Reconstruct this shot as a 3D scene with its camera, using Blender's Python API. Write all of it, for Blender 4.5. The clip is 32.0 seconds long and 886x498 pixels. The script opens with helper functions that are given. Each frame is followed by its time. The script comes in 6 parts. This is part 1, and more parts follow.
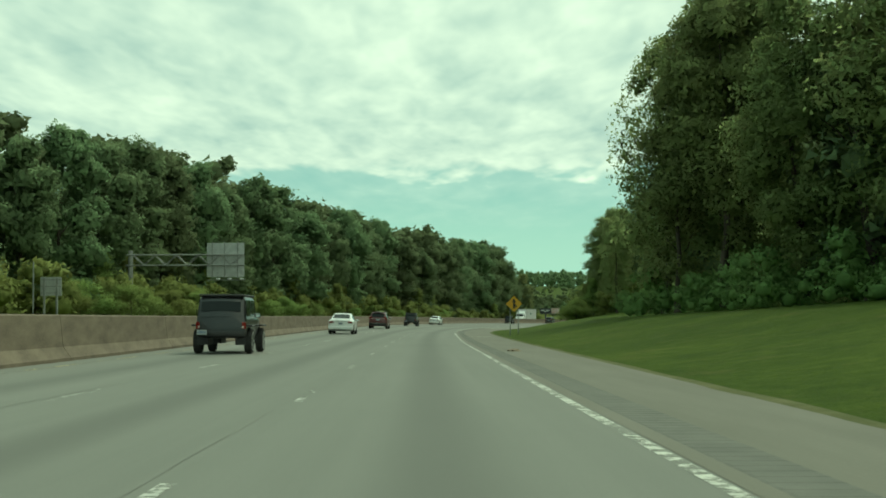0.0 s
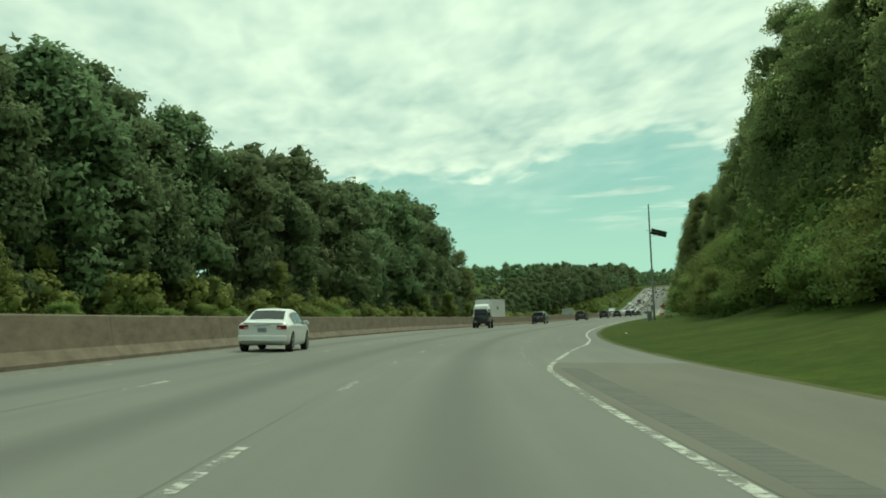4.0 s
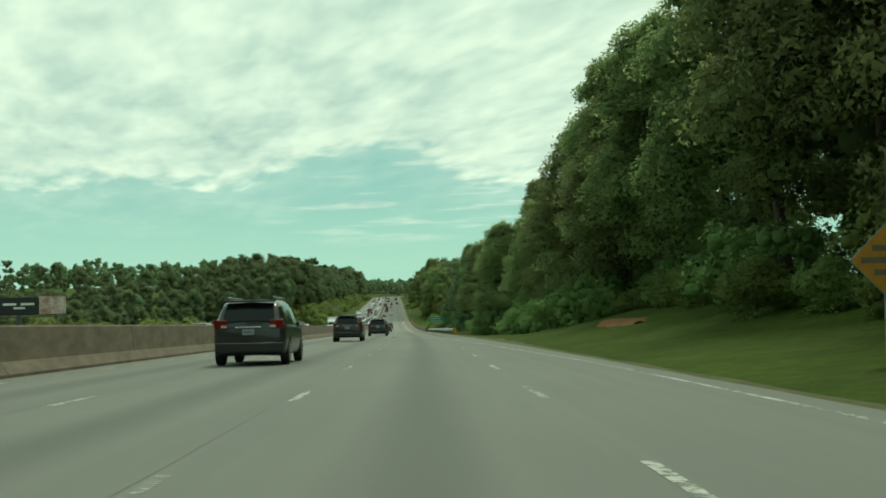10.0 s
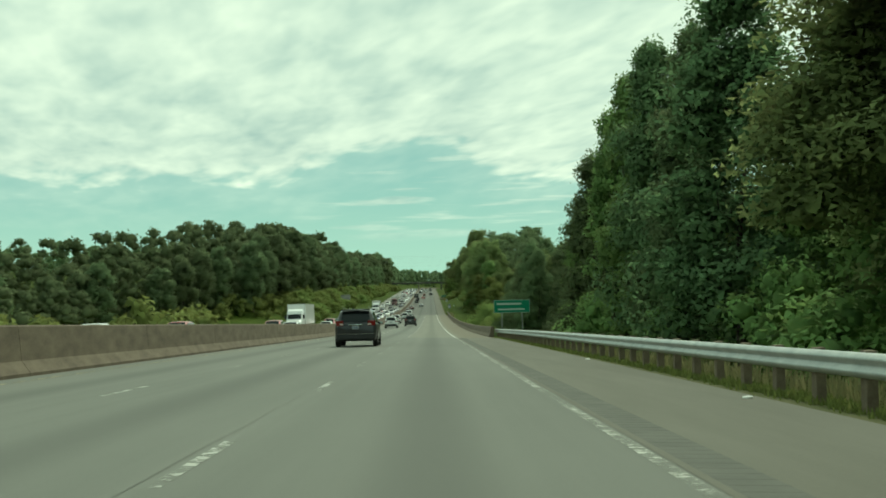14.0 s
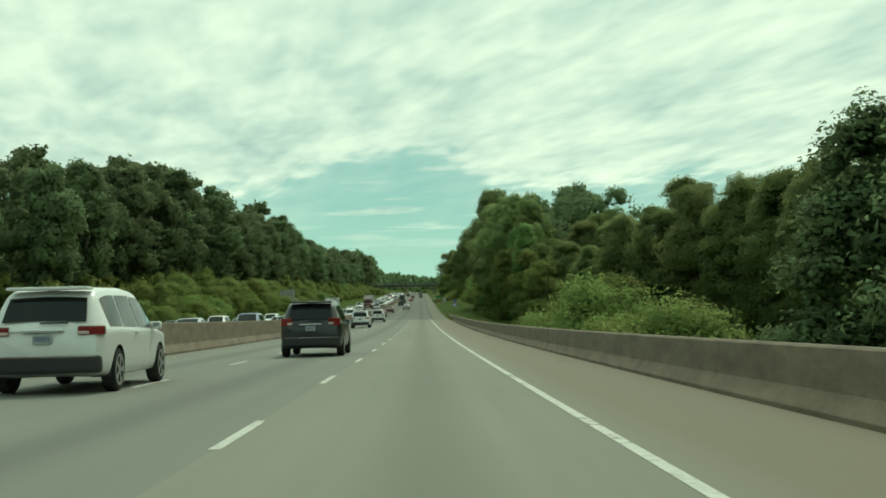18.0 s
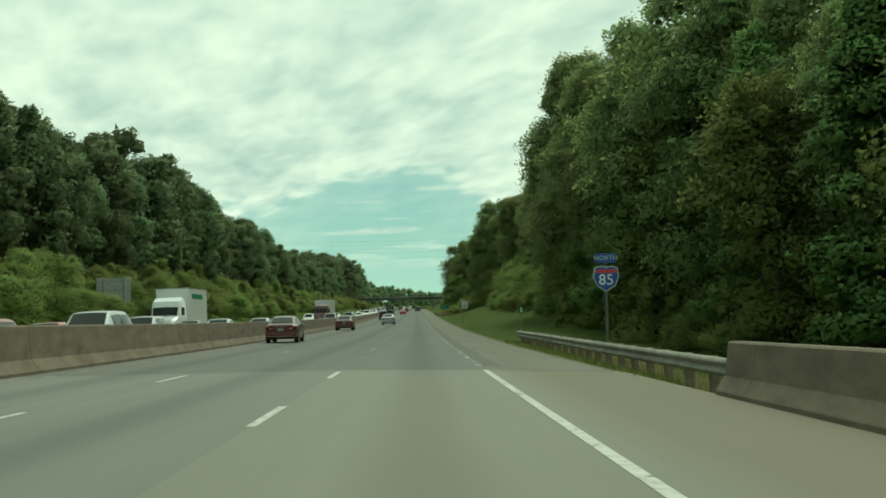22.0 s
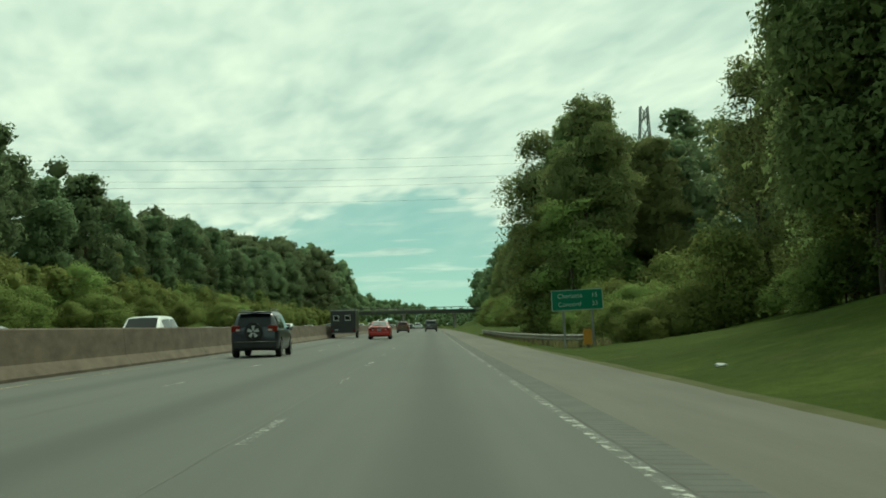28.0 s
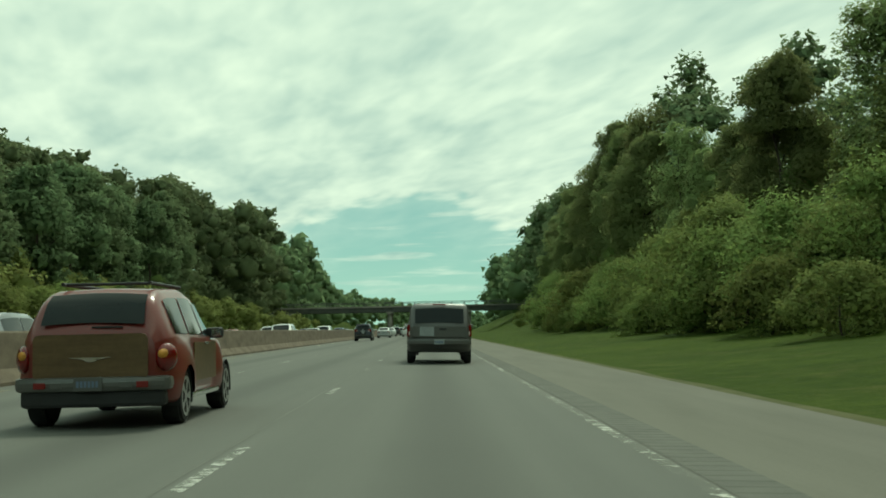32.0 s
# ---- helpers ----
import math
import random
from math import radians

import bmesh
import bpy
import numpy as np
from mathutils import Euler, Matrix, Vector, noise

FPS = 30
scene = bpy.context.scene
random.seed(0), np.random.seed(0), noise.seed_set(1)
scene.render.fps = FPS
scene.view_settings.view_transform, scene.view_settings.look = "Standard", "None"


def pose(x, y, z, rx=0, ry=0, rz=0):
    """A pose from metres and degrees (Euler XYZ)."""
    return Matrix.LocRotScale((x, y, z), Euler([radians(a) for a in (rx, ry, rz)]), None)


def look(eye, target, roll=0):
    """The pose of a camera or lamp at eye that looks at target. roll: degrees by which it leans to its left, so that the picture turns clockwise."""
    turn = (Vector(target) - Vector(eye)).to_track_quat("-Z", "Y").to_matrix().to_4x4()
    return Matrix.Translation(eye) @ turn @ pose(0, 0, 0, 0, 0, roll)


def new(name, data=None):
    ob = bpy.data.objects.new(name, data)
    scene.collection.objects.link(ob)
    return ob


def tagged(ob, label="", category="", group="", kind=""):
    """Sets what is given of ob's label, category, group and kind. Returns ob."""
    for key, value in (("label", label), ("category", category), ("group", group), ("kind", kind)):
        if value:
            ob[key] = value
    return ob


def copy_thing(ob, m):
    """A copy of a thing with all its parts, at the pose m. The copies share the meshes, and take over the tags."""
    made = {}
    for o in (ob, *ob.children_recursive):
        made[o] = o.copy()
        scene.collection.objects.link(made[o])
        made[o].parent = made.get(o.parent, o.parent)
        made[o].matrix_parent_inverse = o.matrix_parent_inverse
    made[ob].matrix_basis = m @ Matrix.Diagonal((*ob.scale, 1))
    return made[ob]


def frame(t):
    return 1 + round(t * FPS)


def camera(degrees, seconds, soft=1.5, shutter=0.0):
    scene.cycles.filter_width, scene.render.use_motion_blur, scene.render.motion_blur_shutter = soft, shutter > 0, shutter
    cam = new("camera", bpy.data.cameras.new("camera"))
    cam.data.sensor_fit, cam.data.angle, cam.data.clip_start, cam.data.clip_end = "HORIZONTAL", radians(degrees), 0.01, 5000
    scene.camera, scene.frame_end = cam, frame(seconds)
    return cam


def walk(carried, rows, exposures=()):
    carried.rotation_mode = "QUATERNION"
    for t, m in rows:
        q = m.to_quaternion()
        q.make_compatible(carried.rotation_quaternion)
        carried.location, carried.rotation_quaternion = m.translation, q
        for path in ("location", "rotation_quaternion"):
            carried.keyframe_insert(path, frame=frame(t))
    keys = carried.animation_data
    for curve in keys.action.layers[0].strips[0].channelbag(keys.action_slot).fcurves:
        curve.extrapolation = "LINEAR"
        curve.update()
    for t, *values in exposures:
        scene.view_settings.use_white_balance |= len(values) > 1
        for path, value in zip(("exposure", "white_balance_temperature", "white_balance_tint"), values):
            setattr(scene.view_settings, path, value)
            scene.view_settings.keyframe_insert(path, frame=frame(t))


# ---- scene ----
# ---------------------------------------------------------------- road axis
# s runs along the driven lane, u to its right; heading in degrees to the left, grade and bank in degrees.
SPEED = 38.8
HEADING = [(-400, 0.8), (0, 0.8), (60, 0.4), (97, -0.6), (136, -2.7), (175, -6.4), (213, -10.1), (252, -13.1),
           (291, -16.2), (330, -17.8), (388, -18.0), (430, -17.8), (466, -17.1), (520, -16.5), (1500, -16.4), (1640, -16.4), (1900, -27), (2300, -44), (3200, -60)]
GRADE = [(-400, -1.9), (0, -1.9), (155, -1.85), (240, -1.9), (330, -1.6), (430, -1.8), (500, -1.9), (640, -1.95), (680, -1.6), (776, -1.0),
         (950, 0.0), (1086, 0.42), (1165, 0.58), (1240, 0.52), (1400, 0.5), (1600, 0.3), (1900, -0.8), (3200, -0.8)]
BANK = [(-400, 0.2), (0, 0.2), (39, 0.6), (78, 1.5), (116, 2.4), (155, 3.0), (252, 3.1), (291, 2.2), (330, 1.4), (368, 1.2), (3200, 1.2)]


def knots(table, x):
    a = np.array(table, float)
    return np.interp(x, a[:, 0], a[:, 1])


def smooth(values, half):
    k = np.hanning(2 * half + 1)
    return np.convolve(np.pad(values, half, mode="edge"), k / k.sum(), mode="valid")


S0, S1 = -300, 3000
AXIS = np.arange(S0, S1 + 1.0)
HEAD = np.radians(smooth(knots(HEADING, AXIS), 14))
SLOPE = np.tan(np.radians(smooth(knots(GRADE, AXIS), 30)))
ROLL = np.tan(np.radians(smooth(knots(BANK, AXIS), 14)))
AX = np.cumsum(-np.sin(HEAD))
AY = np.cumsum(np.cos(HEAD))
AZ = np.cumsum(SLOPE)
AX, AY, AZ = AX - AX[-S0], AY - AY[-S0], AZ - AZ[-S0]


def lane(s, u):
    """Height of the pavement over the axis: bank in the curve, a crown on the straight."""
    bank = np.interp(s, AXIS, ROLL)
    flat = np.clip((s - 290) / 60, 0, 1)
    return -bank * np.clip(u, -24.5, 6.5) - 0.04 * flat * np.clip(-9.6 - u, 0, 15) - 0.022 * flat * np.clip(-1.8 - np.clip(u, -9.6, 99), 0, 99) - 0.012 * flat * np.clip(u - 1.6, 0, 4)


def at(s, u, z=0.0):
    """World place of a point s along, u to the right, z over the pavement."""
    s, u = np.asarray(s, float), np.asarray(u, float)
    h = np.interp(s, AXIS, HEAD)
    x = np.interp(s, AXIS, AX) + u * np.cos(h)
    y = np.interp(s, AXIS, AY) + u * np.sin(h)
    return np.stack([x, y, np.interp(s, AXIS, AZ) + lane(s, u) + z], -1)


def yaw_at(s):
    return math.degrees(float(np.interp(s, AXIS, HEAD)))


def roll_at(s, u):
    """Tilt of the pavement to the right, in degrees."""
    return math.degrees(math.atan(float(lane(s, u - 0.7) - lane(s, u + 0.7)) / 1.4))


def pitch_at(s):
    return math.degrees(math.atan(float(np.interp(s, AXIS, SLOPE))))


def travelled(t):
    return SPEED * t if t < 27 else SPEED * 27 + (t - 27) * SPEED - 0.22 * (t - 27) ** 2


# ---------------------------------------------------------------- camera and its walk
EYE = 1.06
cam = camera(42.0, 32.0, soft=1.75)
ROWS = [
    (0.0, -0.26, 1.69, 0.21), (0.5, -0.50, 1.77, 0.40), (1.0, -0.59, 1.84, 0.60), (1.5, -0.73, 1.90, 1.04),
    (2.0, -1.15, 1.94, 1.50), (2.5, -1.85, 1.87, 1.98), (3.0, -2.40, 1.75, 2.44), (3.5, -3.77, 1.76, 2.65),
    (4.0, -5.24, 1.80, 2.77), (4.5, -7.34, 1.88, 2.85), (5.0, -9.47, 1.93, 2.91), (5.5, -11.03, 1.88, 2.97),
    (6.0, -12.58, 1.71, 3.07), (6.5, -14.05, 1.72, 3.10), (7.0, -15.65, 1.77, 2.69), (7.5, -17.18, 1.86, 2.21),
    (8.0, -18.23, 2.00, 1.81), (8.5, -18.82, 2.14, 1.38), (9.0, -18.92, 2.11, 1.25), (9.5, -18.81, 2.03, 1.14),
    (10.0, -18.90, 1.93, 1.15), (10.5, -18.94, 1.90, 1.16), (11.0, -18.99, 1.85, 1.18), (11.5, -18.40, 1.83, 1.21),
    (12.0, -18.08, 1.81, 1.22), (12.5, -17.84, 1.75, 1.25), (13.0, -17.68, 1.78, 1.27), (13.5, -17.27, 1.76, 1.24),
    (14.0, -17.09, 1.74, 1.20), (14.5, -16.90, 1.76, 1.20), (15.0, -16.89, 1.73, 1.20), (15.5, -17.06, 1.67, 1.21),
    (16.0, -17.27, 1.64, 1.21), (16.5, -17.38, 1.74, 1.21), (17.0, -17.41, 2.00, 1.21), (17.5, -17.44, 2.08, 1.20),
    (18.0, -17.57, 2.22, 1.20), (18.5, -17.70, 2.26, 1.20), (19.0, -17.79, 2.41, 1.20), (19.5, -17.81, 2.50, 1.21),
    (20.0, -17.76, 2.66, 1.19), (20.5, -17.70, 2.79, 1.22), (21.0, -17.54, 2.91, 1.20), (21.5, -17.54, 3.02, 1.21),
    (22.0, -17.73, 3.19, 1.21), (22.5, -17.64, 3.29, 1.21), (23.0, -17.53, 3.40, 1.20), (23.5, -17.20, 3.49, 1.20),
    (24.0, -17.00, 3.58, 1.20), (24.5, -16.97, 3.74, 1.19), (25.0, -17.13, 3.86, 1.19), (25.5, -17.48, 3.99, 1.20),
    (26.0, -17.79, 4.09, 1.22), (26.5, -17.83, 4.13, 1.22), (27.0, -17.57, 4.16, 1.20), (27.5, -17.26, 4.20, 1.20),
    (28.0, -17.09, 4.28, 1.21), (28.5, -16.99, 4.37, 1.21), (29.0, -16.96, 4.47, 1.20), (29.5, -16.94, 4.53, 1.19),
    (30.0, -16.87, 4.56, 1.21), (30.5, -16.97, 4.55, 1.20), (31.0, -17.01, 4.55, 1.20), (31.5, -16.97, 4.54, 1.18),
    (32.0, -17.07, 4.49, 1.19),
]
DRIFT = [(0, -0.14), (1, -0.2), (3, -0.12), (6, 0.0), (13, 0.05), (16.5, -0.04), (19, -0.03), (28, -0.08), (32, -0.12)]
walk(cam, [(t, pose(*at(travelled(t), knots(DRIFT, t), EYE), 90 + p, r, y)) for t, y, p, r in ROWS],
     [(0, 0.04, 6500, -19), (5, 0.02, 6500, -15), (10, 0.0, 6500, -14), (22, 0.0, 6500, -14), (29, -0.05, 6500, -14), (32, -0.05, 6500, -14)])

# ---------------------------------------------------------------- sky, sun
SUN_UP, SUN_TURN = 55.0, 35.0


def make_world():
    w = bpy.data.worlds.new("sky")
    scene.world = w
    w.use_nodes = True
    nt = w.node_tree
    nt.nodes.clear()
    n, l = nt.nodes.new, nt.links.new
    out, bg = n("ShaderNodeOutputWorld"), n("ShaderNodeBackground")
    sky = n("ShaderNodeTexSky")
    sky.sky_type, sky.sun_disc = "NISHITA", False
    sky.sun_elevation, sky.sun_rotation = radians(SUN_UP), radians(SUN_TURN)
    sky.dust_density, sky.ozone_density = 1.5, 1.2
    tc = n("ShaderNodeTexCoord")
    sep = n("ShaderNodeSeparateXYZ")
    l(tc.outputs["Generated"], sep.inputs[0])

    def m(op, a, b=None, c=None, clamp=False):
        k = n("ShaderNodeMath")
        k.operation, k.use_clamp = op, clamp
        for i, v in enumerate((a, b, c)):
            if v is None:
                continue
            if isinstance(v, (int, float)):
                k.inputs[i].default_value = v
            else:
                l(v, k.inputs[i])
        return k.outputs[0]

    z = sep.outputs[2]
    up = m("ADD", m("MAXIMUM", z, 0.0), 0.09)
    px, py = m("DIVIDE", sep.outputs[0], up), m("DIVIDE", sep.outputs[1], up)
    com = n("ShaderNodeCombineXYZ")
    l(px, com.inputs[0])
    l(py, com.inputs[1])

    def noise_at(scale, detail, rough, dist=0.0, stretch=(1, 1, 1), turn=0.0):
        mp = n("ShaderNodeMapping")
        mp.inputs["Scale"].default_value = stretch
        mp.inputs["Rotation"].default_value = (0, 0, radians(turn))
        l(com.outputs[0], mp.inputs[0])
        k = n("ShaderNodeTexNoise")
        k.inputs["Scale"].default_value, k.inputs["Detail"].default_value = scale, detail
        k.inputs["Roughness"].default_value, k.inputs["Distortion"].default_value = rough, dist
        l(mp.outputs[0], k.inputs[0])
        return k.outputs[0]

    def span(value, a, b, c=0.0, d=1.0, soft=True):
        k = n("ShaderNodeMapRange")
        k.interpolation_type = "SMOOTHSTEP" if soft else "LINEAR"
        l(value, k.inputs[0])
        for i, v in enumerate((a, b, c, d)):
            k.inputs[i + 1].default_value = v
        return k.outputs[0]

    def blend(fac, a, b):
        k = n("ShaderNodeMix")
        k.data_type = "RGBA"
        for sock, v in (("Factor", fac), ("A", a), ("B", b)):
            if isinstance(v, tuple):
                k.inputs[sock].default_value = (*v, 1)
            else:
                l(v, k.inputs[sock])
        return k.outputs["Result"]

    big = noise_at(0.5, 2, 0.5, 0.2)
    mid = noise_at(2.6, 3, 0.5, 0.3, (1, 0.45, 1), 20)
    ripple = noise_at(7.5, 2, 0.5, 0.3, (1, 0.42, 1), 25)
    fine = noise_at(19.0, 2, 0.5, 0.2, (1, 0.4, 1), 15)
    turn = m("MULTIPLY", m("ARCTAN2", sep.outputs[0], sep.outputs[1]), 57.2958)   # degrees to the right of +y
    # the deck of cloud ends about five degrees over the horizon, with a bay of clear sky in it
    bay = m("MULTIPLY", span(turn, 9.0, 13.0), span(turn, 21.0, 16.5))
    rim = m("ADD", 0.089, m("MULTIPLY", bay, 0.024))
    wave = m("ADD", m("MULTIPLY", m("SUBTRACT", mid, 0.5), 0.06), m("MULTIPLY", m("SUBTRACT", ripple, 0.5), 0.03))
    over = m("ADD", m("SUBTRACT", z, rim), wave)
    deck = span(over, -0.006, 0.016)
    veil = m("MULTIPLY", span(over, -0.055, 0.01), 0.28)
    # thin streaks below the deck
    streak_map = n("ShaderNodeMapping")
    streak_map.inputs["Scale"].default_value = (9, 9, 120)
    l(tc.outputs["Generated"], streak_map.inputs[0])
    streak_noise = n("ShaderNodeTexNoise")
    streak_noise.inputs["Scale"].default_value, streak_noise.inputs["Detail"].default_value = 1.0, 4
    l(streak_map.outputs[0], streak_noise.inputs[0])
    streaks = m("MULTIPLY", m("MULTIPLY", span(streak_noise.outputs[0], 0.52, 0.68), m("MULTIPLY", span(z, 0.03, 0.06), span(turn, 8.0, 14.0))), 0.7)
    cover = m("MAXIMUM", m("MAXIMUM", deck, veil), streaks)
    relief = m("ADD", m("ADD", m("MULTIPLY", mid, 0.42), m("MULTIPLY", big, 0.2)), m("ADD", m("MULTIPLY", ripple, 0.3), m("MULTIPLY", fine, 0.08)))
    # brighter towards the sun
    sunward = m("ADD", m("MULTIPLY", m("SUBTRACT", turn, 6.0), 0.003), m("MULTIPLY", m("SUBTRACT", relief, 0.5), 2.7))
    tone = blend(span(sunward, -0.42, 0.42, soft=False), (4.75, 6.05, 5.75), (9.9, 10.5, 9.0))
    low = blend(span(z, 0.115, 0.005), (3.35, 5.75, 5.55), (4.9, 7.3, 6.2))
    clear = blend(span(z, 0.30, 0.14), sky.outputs[0], low)
    l(blend(cover, clear, tone), bg.inputs[0])
    bg.inputs[1].default_value = 0.10
    l(bg.outputs[0], out.inputs[0])


make_world()
sun = new("sun", bpy.data.lights.new("sun", "SUN"))
sun.data.energy, sun.data.angle, sun.data.color = 2.0, radians(14), (1.0, 0.95, 0.84)
_a, _e = radians(SUN_TURN), radians(SUN_UP)
sun.matrix_world = look((0, 0, 200), (-math.sin(_a) * math.cos(_e), -math.cos(_a) * math.cos(_e), 200 - math.sin(_e)))

# ---------------------------------------------------------------- materials
def material(name, rough=0.8, metal=0.0, spec=0.5):
    m = bpy.data.materials.new(name)
    m.use_nodes = True
    b = m.node_tree.nodes["Principled BSDF"]
    b.inputs["Roughness"].default_value, b.inputs["Metallic"].default_value = rough, metal
    b.inputs["Specular IOR Level"].default_value = spec
    return m, m.node_tree, b


def noise_node(nt, coord, scale, detail=4, rough=0.6, stretch=(1, 1, 1)):
    mp = nt.nodes.new("ShaderNodeMapping")
    mp.inputs["Scale"].default_value = stretch
    nt.links.new(coord, mp.inputs[0])
    k = nt.nodes.new("ShaderNodeTexNoise")
    k.inputs["Scale"].default_value, k.inputs["Detail"].default_value, k.inputs["Roughness"].default_value = scale, detail, rough
    nt.links.new(mp.outputs[0], k.inputs[0])
    return k.outputs[0]


def ramp_node(nt, fac, stops):
    r = nt.nodes.new("ShaderNodeValToRGB")
    e = r.color_ramp.elements
    while len(e) < len(stops):
        e.new(0.5)
    for k, (p, c) in zip(e, stops):
        k.position, k.color = p, (*c, 1)
    if fac is not None:
        nt.links.new(fac, r.inputs[0])
    return r.outputs[0]


def mix_node(nt, fac, a, b, blend="MIX"):
    k = nt.nodes.new("ShaderNodeMix")
    k.data_type, k.blend_type = "RGBA", blend
    for sock, v in (("Factor", fac), ("A", a), ("B", b)):
        if isinstance(v, (int, float)):
            k.inputs[sock].default_value = v
        elif isinstance(v, tuple):
            k.inputs[sock].default_value = (*v, 1)
        else:
            nt.links.new(v, k.inputs[sock])
    return k.outputs["Result"]


def math_node(nt, op, a, b=0.0, c=0.0, clamp=False):
    k = nt.nodes.new("ShaderNodeMath")
    k.operation, k.use_clamp = op, clamp
    for i, v in enumerate((a, b, c)):
        if isinstance(v, (int, float)):
            k.inputs[i].default_value = v
        else:
            nt.links.new(v, k.inputs[i])
    return k.outputs[0]


def bump(nt, b, height, strength=0.3, distance=0.02):
    k = nt.nodes.new("ShaderNodeBump")
    k.inputs["Strength"].default_value, k.inputs["Distance"].default_value = strength, distance
    nt.links.new(height, k.inputs["Height"])
    nt.links.new(k.outputs[0], b.inputs["Normal"])


def coords(nt, which="Object"):
    return nt.nodes.new("ShaderNodeTexCoord").outputs[which]


def grainy(name, low, high, scale=3.0, fine=40.0, rough=0.85, metal=0.0, bumps=0.3, distance=0.01, which="Object", stretch=(1, 1, 1), spec=0.4):
    """A surface with stains at one scale and grain at another."""
    m, nt, b = material(name, rough, metal, spec)
    c = coords(nt, which)
    big = noise_node(nt, c, scale, 4, 0.6, stretch)
    small = noise_node(nt, c, fine, 3, 0.6)
    f = math_node(nt, "ADD", math_node(nt, "MULTIPLY", big, 0.7), math_node(nt, "MULTIPLY", small, 0.3))
    nt.links.new(ramp_node(nt, f, [(0.33, low), (0.67, high)]), b.inputs["Base Color"])
    if bumps:
        bump(nt, b, small, bumps, distance)
    return m


def plain(name, color, rough=0.5, metal=0.0, coat=0.0, spec=0.5):
    m, nt, b = material(name, rough, metal, spec)
    k = noise_node(nt, coords(nt), 6.0, 3)
    c = tuple(color)
    nt.links.new(ramp_node(nt, k, [(0.3, tuple(v * 0.86 for v in c)), (0.7, tuple(min(1, v * 1.1) for v in c))]), b.inputs["Base Color"])
    b.inputs["Coat Weight"].default_value = coat
    return m


def road_material(name, low, high, lanes, bands, dirt=None):
    """Worn pavement: darker oil band along the middle of each lane, patches and grain; UV is (u, s) in metres."""
    m, nt, b = material(name, 0.86, 0.0, 0.35)
    uv = coords(nt, "UV")
    sep = nt.nodes.new("ShaderNodeSeparateXYZ")
    nt.links.new(uv, sep.inputs[0])
    u = sep.outputs[0]
    long = noise_node(nt, uv, 1.0, 4, 0.6, (1.6, 0.03, 1))
    patch = noise_node(nt, uv, 0.12, 5, 0.65, (1, 0.35, 1))
    grain = noise_node(nt, uv, 26.0, 3, 0.7)
    dark = None
    for centre in lanes:
        d = math_node(nt, "ABSOLUTE", math_node(nt, "SUBTRACT", u, centre))
        k = nt.nodes.new("ShaderNodeMapRange")
        k.interpolation_type = "SMOOTHSTEP"
        nt.links.new(d, k.inputs[0])
        k.inputs[1].default_value, k.inputs[2].default_value = 0.75, 0.05
        dark = k.outputs[0] if dark is None else math_node(nt, "MAXIMUM", dark, k.outputs[0])
    dark = math_node(nt, "MULTIPLY", dark, math_node(nt, "ADD", math_node(nt, "MULTIPLY", long, 0.6), 0.25))
    f = math_node(nt, "ADD", math_node(nt, "MULTIPLY", patch, 0.45), math_node(nt, "ADD", math_node(nt, "MULTIPLY", long, 0.35), math_node(nt, "MULTIPLY", grain, 0.2)))
    base = ramp_node(nt, f, [(0.32, low), (0.68, high)])
    oil = mix_node(nt, math_node(nt, "MULTIPLY", dark, bands), base, tuple(v * 0.45 for v in low))
    if dirt:
        k = nt.nodes.new("ShaderNodeMapRange")
        nt.links.new(math_node(nt, "ADD", u, math_node(nt, "MULTIPLY", patch, 0.8)), k.inputs[0])
        k.inputs[1].default_value, k.inputs[2].default_value = 2.0, 2.9
        oil = mix_node(nt, math_node(nt, "MULTIPLY", k.outputs[0], 0.8), oil, dirt)
    nt.links.new(oil, b.inputs["Base Color"])
    bump(nt, b, grain, 0.25, 0.006)
    return m


def worn_paint(name, paint, under, wear=0.5):
    m, nt, b = material(name, 0.7, 0.0, 0.4)
    uv = coords(nt, "UV")
    a = noise_node(nt, uv, 5.0, 5, 0.7)
    c = noise_node(nt, uv, 0.5, 3, 0.6, (0.2, 1, 1))
    f = math_node(nt, "ADD", math_node(nt, "MULTIPLY", a, 0.65), math_node(nt, "MULTIPLY", c, 0.35))
    k = nt.nodes.new("ShaderNodeMapRange")
    nt.links.new(f, k.inputs[0])
    k.inputs[1].default_value, k.inputs[2].default_value = wear - 0.05, wear + 0.06
    nt.links.new(mix_node(nt, a, under, paint), b.inputs["Base Color"])
    gone = nt.nodes.new("ShaderNodeBsdfTransparent")
    mx = nt.nodes.new("ShaderNodeMixShader")
    nt.links.new(k.outputs[0], mx.inputs[0])
    nt.links.new(gone.outputs[0], mx.inputs[1])
    nt.links.new(b.outputs[0], mx.inputs[2])
    nt.links.new(mx.outputs[0], nt.nodes["Material Output"].inputs[0])
    return m


